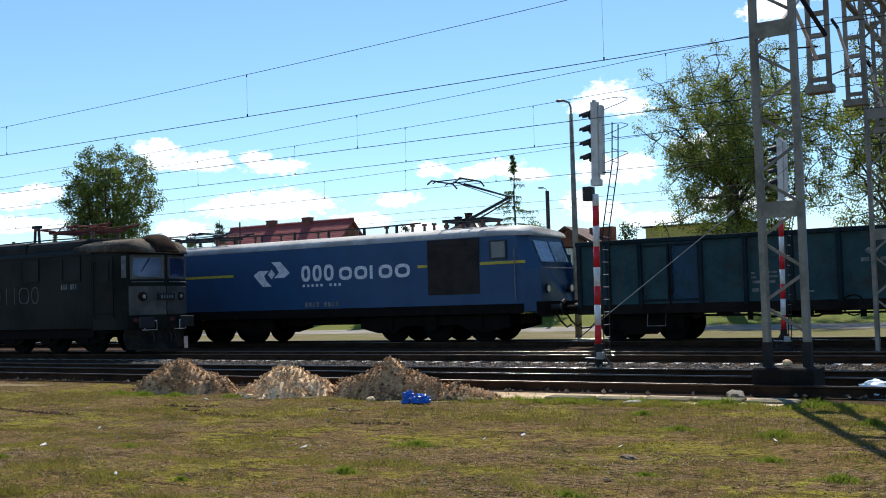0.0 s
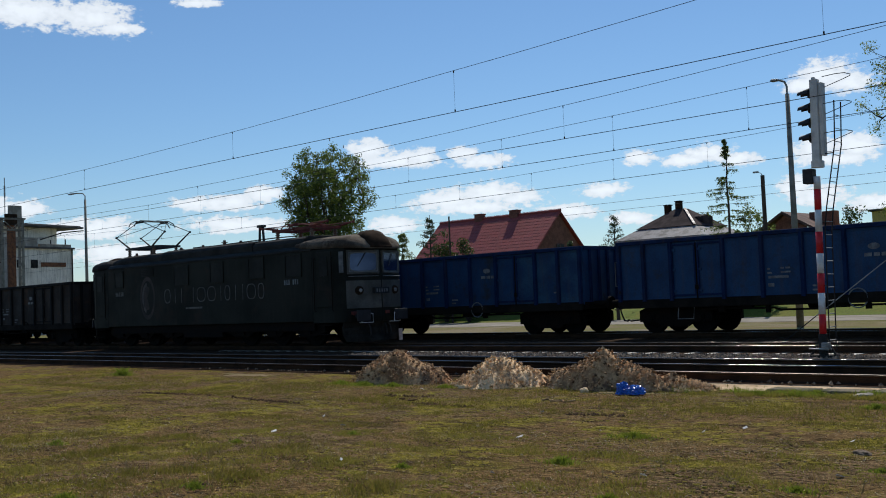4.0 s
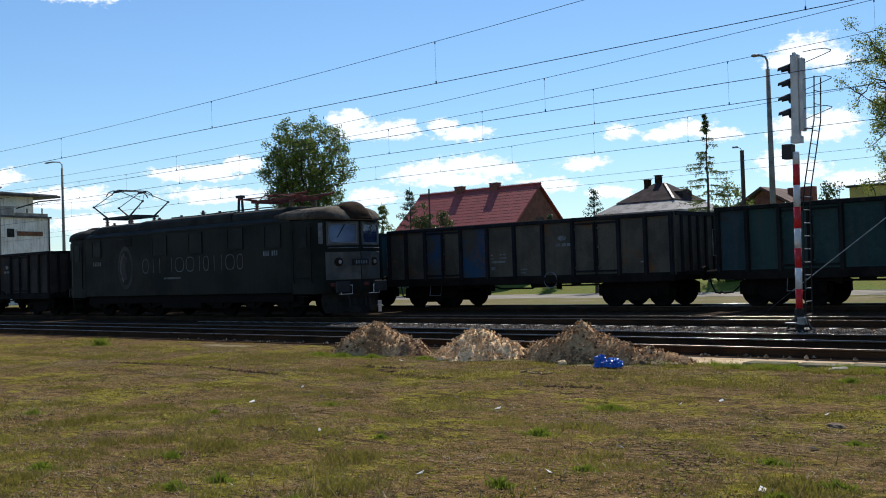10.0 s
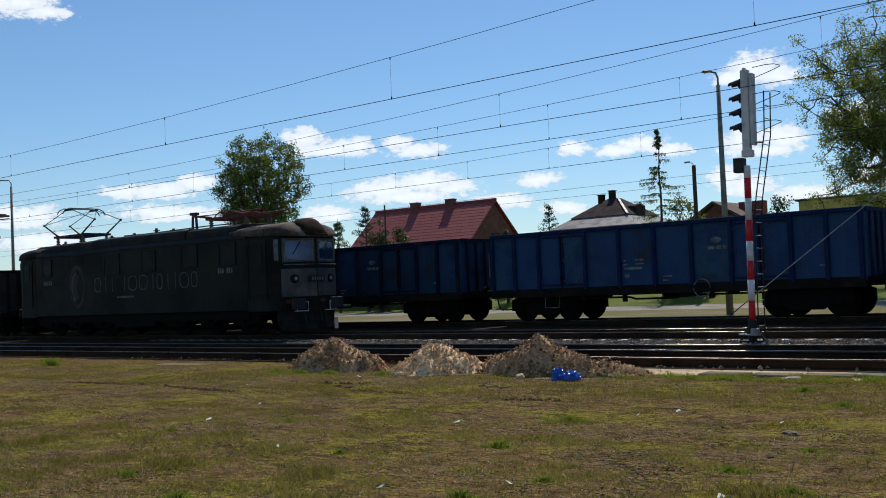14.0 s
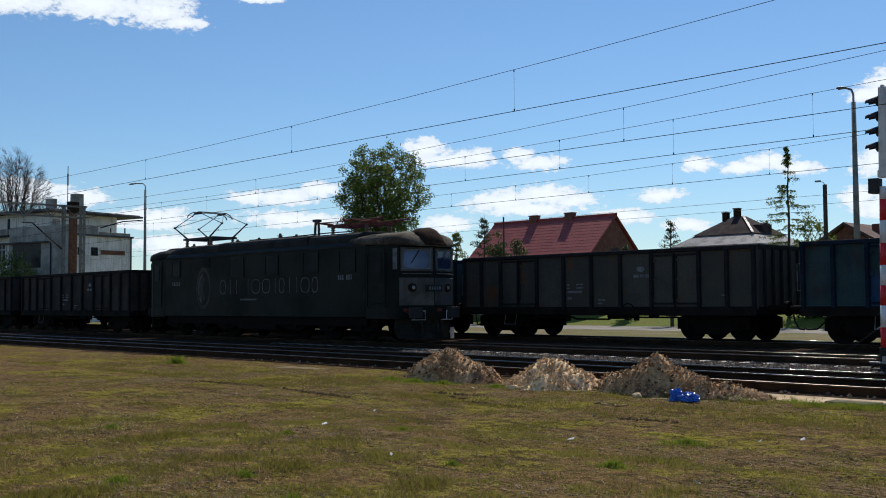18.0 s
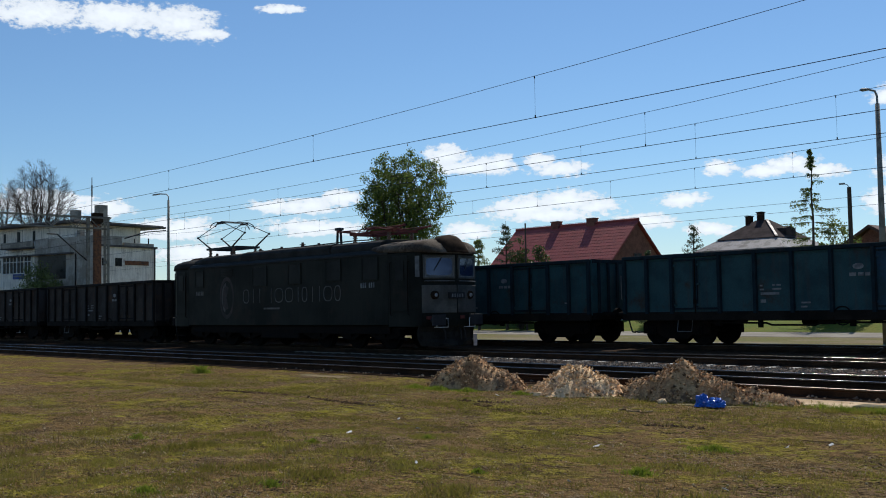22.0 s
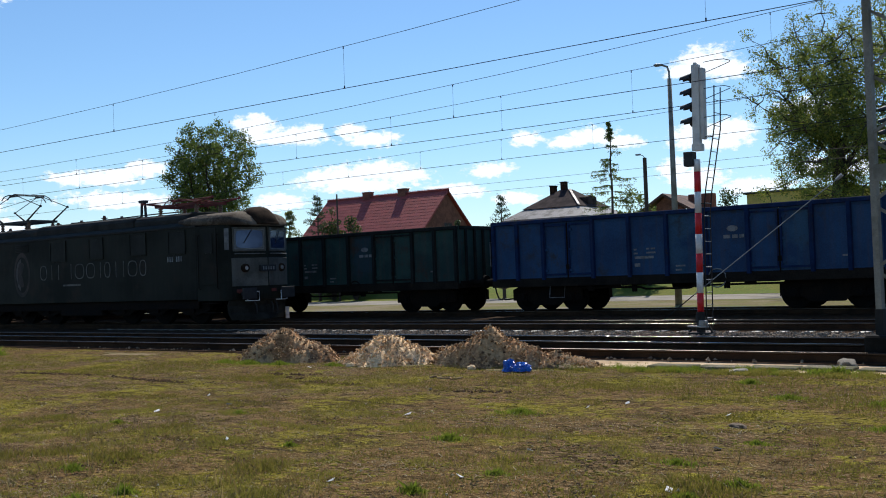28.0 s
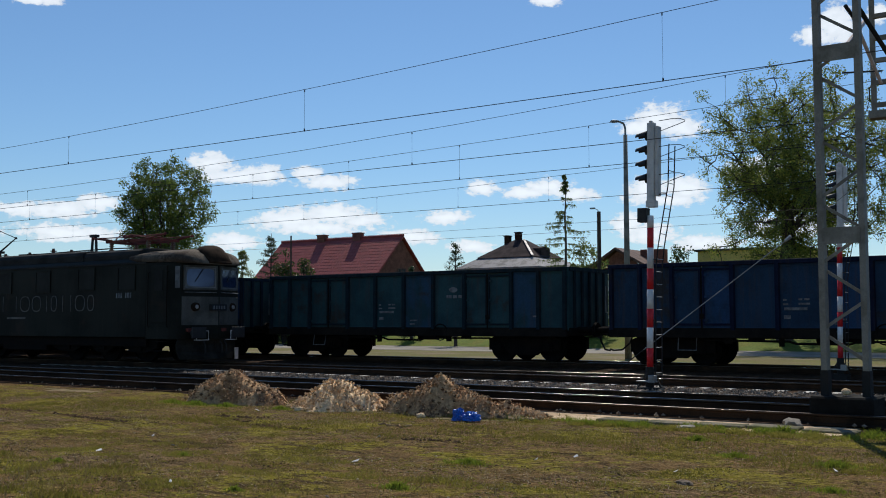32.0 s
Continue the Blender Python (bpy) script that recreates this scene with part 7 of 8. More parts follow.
def station():
    """Two wings that meet at the near corner; x runs along the long front, y along the end wall."""
    s = thing("station_building", "white modernist railway building with a flat roof, stained", "building", at=pose(-90.2, 40.4, 0, 0, 0, 14.5))
    wall, base = M["render_white"], -0.3
    bm = B()
    bx(bm, -15.6, -8.8, 0.0, 6.9, base, 7.12)
    part("west_wing", bm, wall, s)
    bm = B()
    bx(bm, -8.8, -0.02, 0.012, 3.0, base, 8.62)
    part("stair_wing", bm, M["render_grey"], s, "grey weather-stained wall")
    bm = B()
    bx(bm, -8.8, 0.0, 3.0, 6.9, base, 7.64)
    bx(bm, -0.5, 0.0, 0.62, 3.0, base, 7.64)
    part("east_wing", bm, wall, s)
    bm = B()
    bx(bm, -16.2, -4.0, 0.8, 8.6, 7.10, 9.95)
    part("upper_storey", bm, wall, s)
    bm = B()
    bx(bm, -17.2, -2.9, -0.15, 11.0, 9.95, 10.14)
    bx(bm, -17.0, -3.1, 0.05, 10.8, 10.14, 10.24)
    part("flat_roof", bm, M["roof_felt"], s, "thin overhanging flat roof", bevel=0.03)
    bm = B()
    bx(bm, -9.0, 0.22, 0.5, 7.05, 7.64, 7.80)
    part("cornice", bm, M["roof_felt"], s)
    bm = B()
    bx(bm, -0.35, -0.05, 3.3, 6.85, 7.80, 8.10)
    part("parapet", bm, M["concrete"], s, bevel=0.02)
    bm = B()
    bx(bm, -13.9, -3.0, -0.40, 0.0, 7.06, 7.20)
    part("canopy", bm, M["roof_felt"], s, "dark projecting canopy edge")
    bm = B()
    bx(bm, -13.9, -8.85, -0.14, 0.0, 7.98, 8.50)
    bx(bm, -13.9, -13.75, -0.14, 0.8, 7.98, 8.50)
    part("balcony_front", bm, M["concrete"], s, bevel=0.02)
    bm = B()
    bx(bm, -13.95, -8.8, -0.16, 0.85, 7.86, 7.97)
    part("balcony_slab", bm, M["roof_felt"], s)
    # the glazed bay: dark glass behind white mullions
    bm = B()
    bx(bm, -13.6, -9.15, -0.06, 0.02, 5.48, 7.05)
    bay = part("glazed_bay", bm, M["window_dark"], s, "dark glazing with white frames")
    for k in range(9):
        bm = B()
        u = -13.6 + 4.45 * k / 8
        bx(bm, u - (0.025 if k % 2 else 0.05), u + (0.025 if k % 2 else 0.05), -0.12, -0.05, 5.48, 7.05)
        part("mullion", bm, M["frame_white"], bay)
    for z in (5.44, 6.55):
        bm = B()
        bx(bm, -13.7, -9.1, -0.11, -0.05, z, z + 0.08)
        part("transom", bm, M["frame_white"], bay)
    bm = B()
    bx(bm, -8.2, -4.2, -0.02, 0.05, 4.8, 7.02)
    part("glass_wall", bm, M["window_dark"], s, "dark glass wall behind a bush")
    for u, z, w, h in ((-14.35, 5.55, 0.8, 1.35), (-12.38, 8.55, 0.42, 1.05), (-9.98, 8.55, 0.34, 1.05), (-14.6, 8.4, 0.34, 1.1), (-11.2, 2.4, 1.6, 1.4), (-14.2, 2.4, 1.0, 1.4)):
        window(s, u, 0.0 if z < 8 else 0.8, z, w, h, "s", "window_dark" if z > 8 else "frame_white")
    for v, z, w, h in ((0.92, 5.88, 0.42, 0.7), (2.58, 5.86, 0.75, 0.76)):
        window(s, 0.0, v, z, w, h, "e", "mast_foot")
    bm = B()
    bx(bm, -0.02, 0.05, 3.3, 6.12, 6.0, 6.40)
    part("rusty_board", bm, M["rust"], s, "rust-brown sign board")
    for u0, u1, v0, v1, z0, z1, mat in ((0.0, 0.30, -0.30, 0.42, base, 9.6, "rust"), (-0.1, 0.40, -0.45, 0.55, 9.6, 10.6, "loco_visor"), (-4.9, -4.1, 3.75, 4.70, 9.9, 11.95, "concrete"), (-6.5, -5.7, 2.2, 2.9, 9.9, 11.45, "concrete"), (-3.4, -2.9, 0.6, 1.1, 8.6, 9.25, "concrete")):
        bm = B()
        bx(bm, u0, u1, v0, v1, z0, z1)
        part("chimney", bm, M[mat], s, bevel=0.02)
    bm = B()
    bar(bm, (-4.0, 2.75, 9.9), (-4.0, 2.75, 14.45), 0.04, seg=6)
    bar(bm, (-4.0, 2.75, 12.6), (-4.0, 2.75, 13.7), 0.075, seg=6)
    part("aerial", bm, M["galvanised"], s)
    for u, v, z0, z1 in ((-2.7, -0.08, 2.0, 7.05), (0.1, 6.82, 1.0, 7.7), (-0.2, 4.6, 8.1, 8.5), (-0.2, 6.3, 8.1, 8.6)):
        bm = B()
        bar(bm, (u, v, z0), (u, v, z1), 0.06, seg=6)
        part("drainpipe", bm, M["mast_foot"], s)
    bm = B()
    bx(bm, -12.05, -10.35, -0.06, -0.01, 4.95, 5.48)
    sign = part("station_sign", bm, M["sign_blue"], s, "blue sign board with pale bars")
    bm = B()
    bx(bm, -11.85, -10.55, -0.07, -0.055, 5.15, 5.30)
    tagged(part("paint_mark", bm, M["lettering_pale"], sign), "pale bar of writing", kind="stuff")
    return s


red_house()
dark_house()
small_house()
yellow_house()
station()


# ---- trees ----
def limb(bm, a, b, r0, r1, rng, bend=0.12, n=4):
    a, b = Vector(a), Vector(b)
    length = (b - a).length
    pts = []
    for k in range(n + 1):
        p = a.lerp(b, k / n)
        if 0 < k < n:
            p += Vector((rng.uniform(-1, 1), rng.uniform(-1, 1), rng.uniform(-0.6, 0.6))) * length * bend
        pts.append(p)
    last = None
    for k, p in enumerate(pts):
        d = (pts[min(k + 1, n)] - pts[max(k - 1, 0)]).normalized()
        u = d.orthogonal().normalized()
        here = ring(bm, p, u, d.cross(u), r0 + (r1 - r0) * k / n, 6)
        if last:
            for q in range(6):
                bm.faces.new((last[q], last[(q + 1) % 6], here[(q + 1) % 6], here[q]))
        last = here
    return pts


def leaf_cloud(name, centres, spread, per, size, material, rng, flat=1.0):
    """Leaves as small bent diamonds about the twig ends."""
    n = len(centres) * per
    c = np.repeat(np.array([tuple(p) for p in centres]), per, 0)
    g = np.random.default_rng(rng.randrange(10 ** 6))
    d = g.standard_normal((n, 3))
    d /= np.linalg.norm(d, axis=1)[:, None]
    c = c + d * (spread * g.random((n, 1)) ** 0.6) * np.array([1, 1, flat])
    u = g.standard_normal((n, 3))
    u /= np.linalg.norm(u, axis=1)[:, None]
    v = np.cross(u, g.standard_normal((n, 3)))
    v /= np.linalg.norm(v, axis=1)[:, None]
    s = size * (0.6 + 0.8 * g.random((n, 1)))
    verts = np.stack([c - u * s, c - v * s * 0.55, c + u * s, c + v * s * 0.55], 1).reshape(-1, 3)
    k = 4 * np.arange(n)[:, None]
    return from_arrays(name, verts.tolist(), (k + np.array([0, 1, 2, 3])).tolist(), material)


def broad_tree(x, y, top, radius, crown_low, label, leaf, seed, clumps=240, per=36, size=0.13, limbs=12, bark="bark", spread=0.75, candles=False, lean=0.0, r_trunk=0.35, rough=0.25, fill=0.45, taper=0.0, fork=0.0):
    """Trunk, limbs that fork to the clumps of a lumpy crown, and leaves about each clump."""
    rng = random.Random(seed)
    t = thing("tree", label, "tree", "", (x, y, GROUND))
    bm = B()
    mid = (crown_low + top) / 2
    rz = (top - crown_low) / 2
    pts = []
    while len(pts) < clumps:
        d = Vector((rng.gauss(0, 1), rng.gauss(0, 1), rng.gauss(0, 1))).normalized()
        edge = 1.0 - rough + rough * 1.7 * (0.5 + noise.noise(d * 2.3 + Vector((seed, 0, 0))))
        f = edge * rng.random() ** fill
        k = 1.0 + (0.25 * taper if d.z < 0 else -taper * max(0.0, d.z - 0.45))
        p = Vector((lean + d.x * radius * f * k, d.y * radius * f * k, mid + d.z * rz * f))
        if p.z > crown_low:
            pts.append(p)
    fork = fork or crown_low + rz * 0.25
    trunk = limb(bm, (0, 0, -0.1), (lean * 0.4, 0, fork), r_trunk, r_trunk * 0.75, rng, 0.02)
    nodes = []
    for p in rng.sample([q for q in pts if q.z > crown_low + 0.35 * rz], limbs):
        tip = Vector((lean, 0, mid)).lerp(p, 0.85)
        start = trunk[-1].lerp(trunk[-2], rng.random() * 0.7)
        nodes += limb(bm, start, tip, r_trunk * rng.uniform(0.20, 0.36), 0.04, rng, 0.05, 6)[1:]
    for p in pts:
        near = min(nodes, key=lambda q: (q - p).length + 0.5 * max(0.0, q.z - p.z))
        nodes += limb(bm, near, p, 0.04, 0.012, rng, 0.10, 3)[2:3]
    part("trunk", bm, M[bark], t)
    part("crown", leaf_cloud("crown", pts, spread, per, size, M[leaf], rng), None, t)
    if candles:
        g = random.Random(seed + 1)
        tips = [p for p in pts if (p - Vector((lean, 0, mid))).length > radius * 0.6]
        bm = B()
        for p in g.sample(tips, min(len(tips), 110)):
            out = (p - Vector((lean, 0, mid))).normalized() * 0.5
            q = p + out + Vector((g.uniform(-0.4, 0.4), g.uniform(-0.4, 0.4), g.uniform(0.0, 0.4)))
            bar(bm, q, q + Vector((g.uniform(-0.05, 0.05), g.uniform(-0.05, 0.05), 0.26)), 0.07, 0.02, seg=5)
        tagged(part("blossom", bm, M["candle"], t), "cream blossom candles", kind="stuff")
    return t


def bare_tree(x, y, top, fork, radius, seed, stems):
    """Several steep stems from one fork that end in a dome of fine twigs."""
    rng = random.Random(seed)
    t = thing("tree", "bare leafless tree with a dome of thin upright twigs", "tree", at=(x, y, GROUND))
    bm = B()
    trunk = limb(bm, (0, 0, -0.1), (0, 0, fork), 0.45, 0.36, rng, 0.01)
    high = top - fork
    fine = B()
    for k in range(stems):
        a = 2.4 * k + rng.uniform(-0.2, 0.2)
        r = radius * math.sqrt((k + 0.5) / stems)
        f = math.sqrt(max(0.1, 1 - (r / radius) ** 2 * 0.62))
        tip = Vector((r * math.cos(a), r * math.sin(a), fork + high * f * rng.uniform(0.88, 1.0)))
        mid = Vector((tip.x * 0.72, tip.y * 0.72, fork + (tip.z - fork) * 0.45))
        pts = limb(bm, trunk[-1], mid, 0.12, 0.065, rng, 0.03, 4) + limb(bm, mid, tip, 0.065, 0.012, rng, 0.035, 6)[1:]
        for p in pts[3:]:
            for _ in range(4):
                d = Vector((rng.gauss(tip.x * 0.16, 0.40), rng.gauss(tip.y * 0.16, 0.40), rng.uniform(0.35, 1.1))).normalized()
                n = rng.uniform(0.9, 2.0) * (1.0 if p.z < tip.z - 1.5 else 0.6)
                sub = limb(bm, p, p + d * n, 0.017, 0.008, rng, 0.05, 3)
                for q in sub[1:]:
                    for _ in range(3):
                        e = (d + Vector((rng.gauss(0, 0.5), rng.gauss(0, 0.5), rng.gauss(0.1, 0.3)))).normalized()
                        beam(fine, q, q + e * rng.uniform(0.35, 0.9), 0.009, 0.009)
    part("trunk", bm, M["bark_grey"], t)
    part("twig_spray", fine, M["bark_grey"], t)
    return t


def larch(x, y, top, seed):
    """A thin leader with a narrow tuft on top and long, sagging side branches hung with fine needles."""
    rng = random.Random(seed)
    t = thing("tree", "thin larch with sparse drooping branches", "tree", at=(x, y, GROUND))
    bm = B()
    limb(bm, (0, 0, -0.1), (0.10, 0, top), 0.14, 0.016, rng, 0.006, 8)
    ends = []
    z = 2.6
    while z < top - 0.05:
        f_top = (top - z) / top
        tuft = z > top - 1.2
        for q in range(2 if tuft else rng.choice((1, 2, 2, 3)) if f_top < 0.20 else rng.choice((4, 5))):
            a = rng.uniform(0, 6.28)
            reach = 0.10 + 0.28 * min(1.0, (top - z) / 1.2) if tuft else min(2.6, 0.40 + 5.0 * max(0.0, f_top - 0.11))
            r = reach * rng.uniform(0.45, 1.0)
            sag = rng.uniform(0.18, 0.5)
            pts = []
            for k in range(8):
                f = k / 7
                dz = r * (0.45 * f - 0.3 * f * f) if tuft else r * (0.12 * f - sag * f * f + (sag * 0.55) * f ** 4)
                pts.append(Vector((0.05 + r * f * math.cos(a) + rng.gauss(0, 0.02), r * f * math.sin(a) + rng.gauss(0, 0.02), z + dz)))
            for k, (p, w) in enumerate(zip(pts, pts[1:])):
                bar(bm, p, w, 0.014 - 0.001 * k, 0.012 - 0.001 * k, seg=4)
                if not tuft and k < 2:
                    continue
                for _ in range(2 if tuft else 3):
                    c = p.lerp(w, rng.random())
                    drop = rng.uniform(0.02, 0.10) if tuft else abs(rng.gauss(0.10, 0.12))
                    low = c + Vector((rng.gauss(0, 0.06), rng.gauss(0, 0.06), -drop))
                    ends += [c.lerp(low, u) for u in (0.0, 0.5, 1.0)]
        z += rng.uniform(0.10, 0.18) if tuft else rng.uniform(0.22, 0.46)
    part("trunk", bm, M["bark"], t)
    part("crown", leaf_cloud("crown", ends, 0.055, 4, 0.034, M["leaf_larch"], rng), None, t)
    return t


def spruce(x, y, top, base_r, seed, name="tree", label="small dark spruce with a pointed top", leaf="needle", per=15):
    rng = random.Random(seed)
    t = thing(name, label, "tree", "spruces by the house", (x, y, GROUND))
    bm = B()
    limb(bm, (0, 0, -0.1), (0, 0, top), 0.12, 0.015, rng, 0.005, 6)
    ends = []
    z = 0.6
    while z < top - 0.15:
        f = 1 - z / top
        for q in range(6):
            a = q * 1.05 + rng.uniform(-0.4, 0.4)
            r = (base_r * f ** 0.95 + 0.04) * rng.uniform(0.45, 1.25)
            pts = limb(bm, (0, 0, z), (r * math.cos(a), r * math.sin(a), z + 0.25 * r + rng.uniform(-0.2, 0.2)), 0.022, 0.006, rng, 0.06, 4)
            ends += pts[2:]
        z += 0.40
    part("trunk", bm, M["bark"], t)
    part("crown", leaf_cloud("crown", ends, 0.17, 2 * per, 0.050, M[leaf], rng), None, t)
    return t


def shrub(x, y, z, r, seed, label, leaf="leaf_dark", n=46):
    rng = random.Random(seed)
    t = thing("shrub", label, "shrub", "", (x, y, GROUND))
    bm = B()
    ends = []
    for k in range(n):
        a, e = rng.uniform(0, 6.28), rng.uniform(0.2, 1.0)
        tip = Vector((r * math.cos(a) * math.sqrt(1 - e * e) * rng.uniform(0.6, 1), r * math.sin(a) * math.sqrt(1 - e * e), z * e * rng.uniform(0.8, 1.0)))
        pts = limb(bm, (0, 0, 0), tip, 0.04, 0.01, rng, 0.06, 4)
        ends += pts[2:]
    part("trunk", bm, M["bark"], t)
    part("crown", leaf_cloud("crown", ends, 0.42, 44, 0.085, M[leaf], rng), None, t)
    return t


broad_tree(-77.2, 66.0, 17.2, 4.5, 4.8, "round chestnut tree in fresh green leaf with blossom", "leaf_chestnut", 21, clumps=640, per=72, size=0.098, limbs=22, candles=True, spread=0.56, rough=0.16, fill=0.34, r_trunk=0.42, taper=-0.45)
broad_tree(-16.7, 57.0, 15.3, 5.0, 3.6, "large spreading tree in young yellow-green leaf", "leaf_oak", 22, clumps=860, per=120, size=0.056, limbs=22, spread=0.52, r_trunk=0.52, rough=0.42, fill=0.42, lean=0.8, fork=7.6)
broad_tree(-8.0, 57.5, 15.2, 4.4, 3.8, "tall slender tree in young yellow-green leaf", "leaf_oak", 23, clumps=420, per=95, size=0.062, limbs=14, spread=0.54, rough=0.36, fill=0.45)
broad_tree(-1.2, 58.0, 16.3, 4.7, 3.8, "tall slender tree in young yellow-green leaf", "leaf_oak", 24, clumps=400, per=90, size=0.064, limbs=14, spread=0.54, rough=0.4, fill=0.5)
broad_tree(7.9, 57.0, 15.7, 5.1, 3.8, "tall tree in young yellow-green leaf", "leaf_oak", 25, clumps=400, per=90, size=0.066, limbs=14, spread=0.54, rough=0.4, fill=0.5)
bare_tree(-150.0, 58.8, 23.6, 11.5, 4.5, 31, 28)
bare_tree(-150.0, 53.9, 20.2, 13.5, 2.6, 32, 6)
bare_tree(-156.0, 51.0, 19.5, 13.0, 2.6, 33, 6)
larch(-30.0, 57.0, 10.7, 41)
shrub(-28.9, 58.0, 6.6, 2.0, 42, "light green bush beside the larch", "leaf_larch", 60)
spruce(-54.8, 54.0, 7.0, 2.4, 44, leaf="leaf_larch", label="young light green conifer with a pointed top")
spruce(-52.1, 54.2, 7.9, 3.0, 43, per=9)
spruce(-36.1, 54.0, 6.5, 3.0, 45, per=6)
spruce(-41.0, 56.0, 5.2, 0.8, 46)
shrub(-48.85, 54.4, 6.4, 1.0, 47, "dark bush in front of a red roof", "leaf_dark", 40)
shrub(-50.95, 54.4, 6.5, 1.2, 51, "dark bush in front of a red roof", "leaf_dark", 44)
shrub(-26.5, 67.0, 7.1, 1.4, 48, "dark round bush by a yellow wall", "leaf_dark", 50)
shrub(-95.2, 37.3, 6.6, 2.6, 49, "green bush before the railway building", "leaf_larch", 110)
shrub(-92.5, 37.0, 5.6, 2.0, 50, "green bush before the railway building", "leaf_larch", 70)


# far woods close the horizon
def far_woods():
    rng = np.random.default_rng(7)
    verts, faces = [], []
    for k in range(9000):
        x = -700 + 1100 * rng.random()
        y = 190 + 60 * rng.random()
        h = 5.5 + 3.0 * noise.noise(Vector((x * 0.03, 1, 0))) + 1.5 * rng.random()
        c = np.array((x, y, h * rng.random() ** 0.6))
        u, v = rng.standard_normal(3), rng.standard_normal(3)
        u, v = 1.1 * u / np.linalg.norm(u), 0.7 * v / np.linalg.norm(v)
        q = len(verts)
        verts += [tuple(c - u), tuple(c - v), tuple(c + u), tuple(c + v)]
        faces.append((q, q + 1, q + 2, q + 3))
    tagged(new("far_woods", from_arrays("far_woods", verts, faces, M["leaf_dark"])), "low dark line of distant woods", "woods", kind="stuff")


far_woods()

# ---- heaps and litter on the meadow ----
def clump(bm, c, s, rng):
    """An eight-sided lump."""
    v = [bm.verts.new(c + Vector(d) * s * rng.uniform(0.6, 1.3)) for d in ((1, 0, 0), (-1, 0, 0), (0, 1, 0), (0, -1, 0), (0, 0, 0.8), (0, 0, -0.8))]
    for a, b, d in ((0, 2, 4), (2, 1, 4), (1, 3, 4), (3, 0, 4), (2, 0, 5), (1, 2, 5), (3, 1, 5), (0, 3, 5)):
        bm.faces.new((v[a], v[b], v[d]))


def heap(x, y, rx, ry, h, seed, mat, label, peaks):
    rng = random.Random(seed)
    t = thing("soil_heap", label, "heap", "heaps of dug soil", (x, y, GROUND))
    bm = B()
    nx, ny = 110, 76
    grid = []
    for j in range(ny + 1):
        row = []
        for i in range(nx + 1):
            u, v = -1.25 + 2.5 * i / nx, -1.25 + 2.5 * j / ny
            px, py = u * rx, v * ry
            z = 0.0
            for ax, ay, ar, ah in peaks:
                d = math.hypot((px - ax) / (ar * rx), (py - ay) / (ar * ry))
                d += 0.22 * noise.noise(Vector((px * 1.6, py * 1.6, seed))) + 0.10 * noise.noise(Vector((px * 3.7, py * 3.7, seed)))
                z = max(z, ah * h * max(0.0, 1 - max(0.0, d) ** 1.6))
            if z > 0.01:
                z += min(1.0, z * 6) * (0.09 * noise.noise(Vector((px * 3.2, py * 3.2, seed + 2))) + 0.05 * noise.noise(Vector((px * 7, py * 7, seed + 3))) + 0.035 * noise.noise(Vector((px * 17, py * 17, seed + 4))))
            row.append(bm.verts.new((px, py, max(-0.05, z - 0.03))))
        grid.append(row)
    for j in range(ny):
        for i in range(nx):
            f = (grid[j][i], grid[j][i + 1], grid[j + 1][i + 1], grid[j + 1][i])
            if max(v.co.z for v in f) > -0.02:
                bm.faces.new(f)
    bmesh.ops.delete(bm, geom=[v for v in bm.verts if not v.link_faces], context="VERTS")
    surface = [tuple(v.co) for v in bm.verts if v.co.z > 0.01]
    part("soil", bm, M[mat], t, smooth=True)
    # clods and stones lying on it
    bm = B()
    for p in rng.sample(surface, min(len(surface), 2300)):
        s = 0.007 + 0.032 * rng.random() ** 2.6
        c = Vector(p) + Vector((rng.uniform(-0.06, 0.06), rng.uniform(-0.1, 0.06), s * 0.5))
        v = [bm.verts.new(c + Vector(d) * s * rng.uniform(0.6, 1.3)) for d in ((1, 0, 0), (-1, 0, 0), (0, 1, 0), (0, -1, 0), (0, 0, 1), (0, 0, -1))]
        for a, b, d in ((0, 2, 4), (2, 1, 4), (1, 3, 4), (3, 0, 4), (2, 0, 5), (1, 2, 5), (3, 1, 5), (0, 3, 5)):
            bm.faces.new((v[a], v[b], v[d]))
    tagged(part("clod_scatter", bm, M["clod_pale" if mat == "soil_pale" else "clod"], t), "loose clods and pebbles", kind="stuff")
    bm = B()
    for p in rng.sample(surface, min(len(surface), 45 if mat == "soil_pale" else 130)):
        s = 0.012 + 0.038 * rng.random() ** 2.4
        clump(bm, Vector(p) + Vector((0, 0, s * 0.25)), s, rng)
    tagged(part("turf_scatter", bm, M["clod_dark"], t), "dark clods of turf and roots", kind="stuff")
    return t


heap(-15.30, 15.0, 1.30, 0.92, 0.64, 3, "soil_brown", "heap of dug brown soil with stones", ((-0.10, 0, 0.85, 1.0), (0.5, 0, 0.62, 0.62), (-0.6, 0, 0.55, 0.6)))
heap(-12.70, 15.0, 1.10, 0.92, 0.52, 4, "soil_pale", "heap of dug pale sandy soil", ((0.05, 0, 0.9, 1.0), (-0.4, 0.0, 0.6, 0.7), (0.45, 0, 0.6, 0.7)))
heap(-10.25, 15.0, 1.55, 0.95, 0.68, 5, "soil_brown", "long heap of dug brown soil with stones and roots", ((-0.08, 0, 0.60, 1.0), (0.85, -0.1, 0.40, 0.50), (1.15, 0.05, 0.32, 0.42), (-1.0, 0.1, 0.34, 0.50), (0.35, 0, 0.5, 0.68), (-0.5, 0, 0.45, 0.62)))
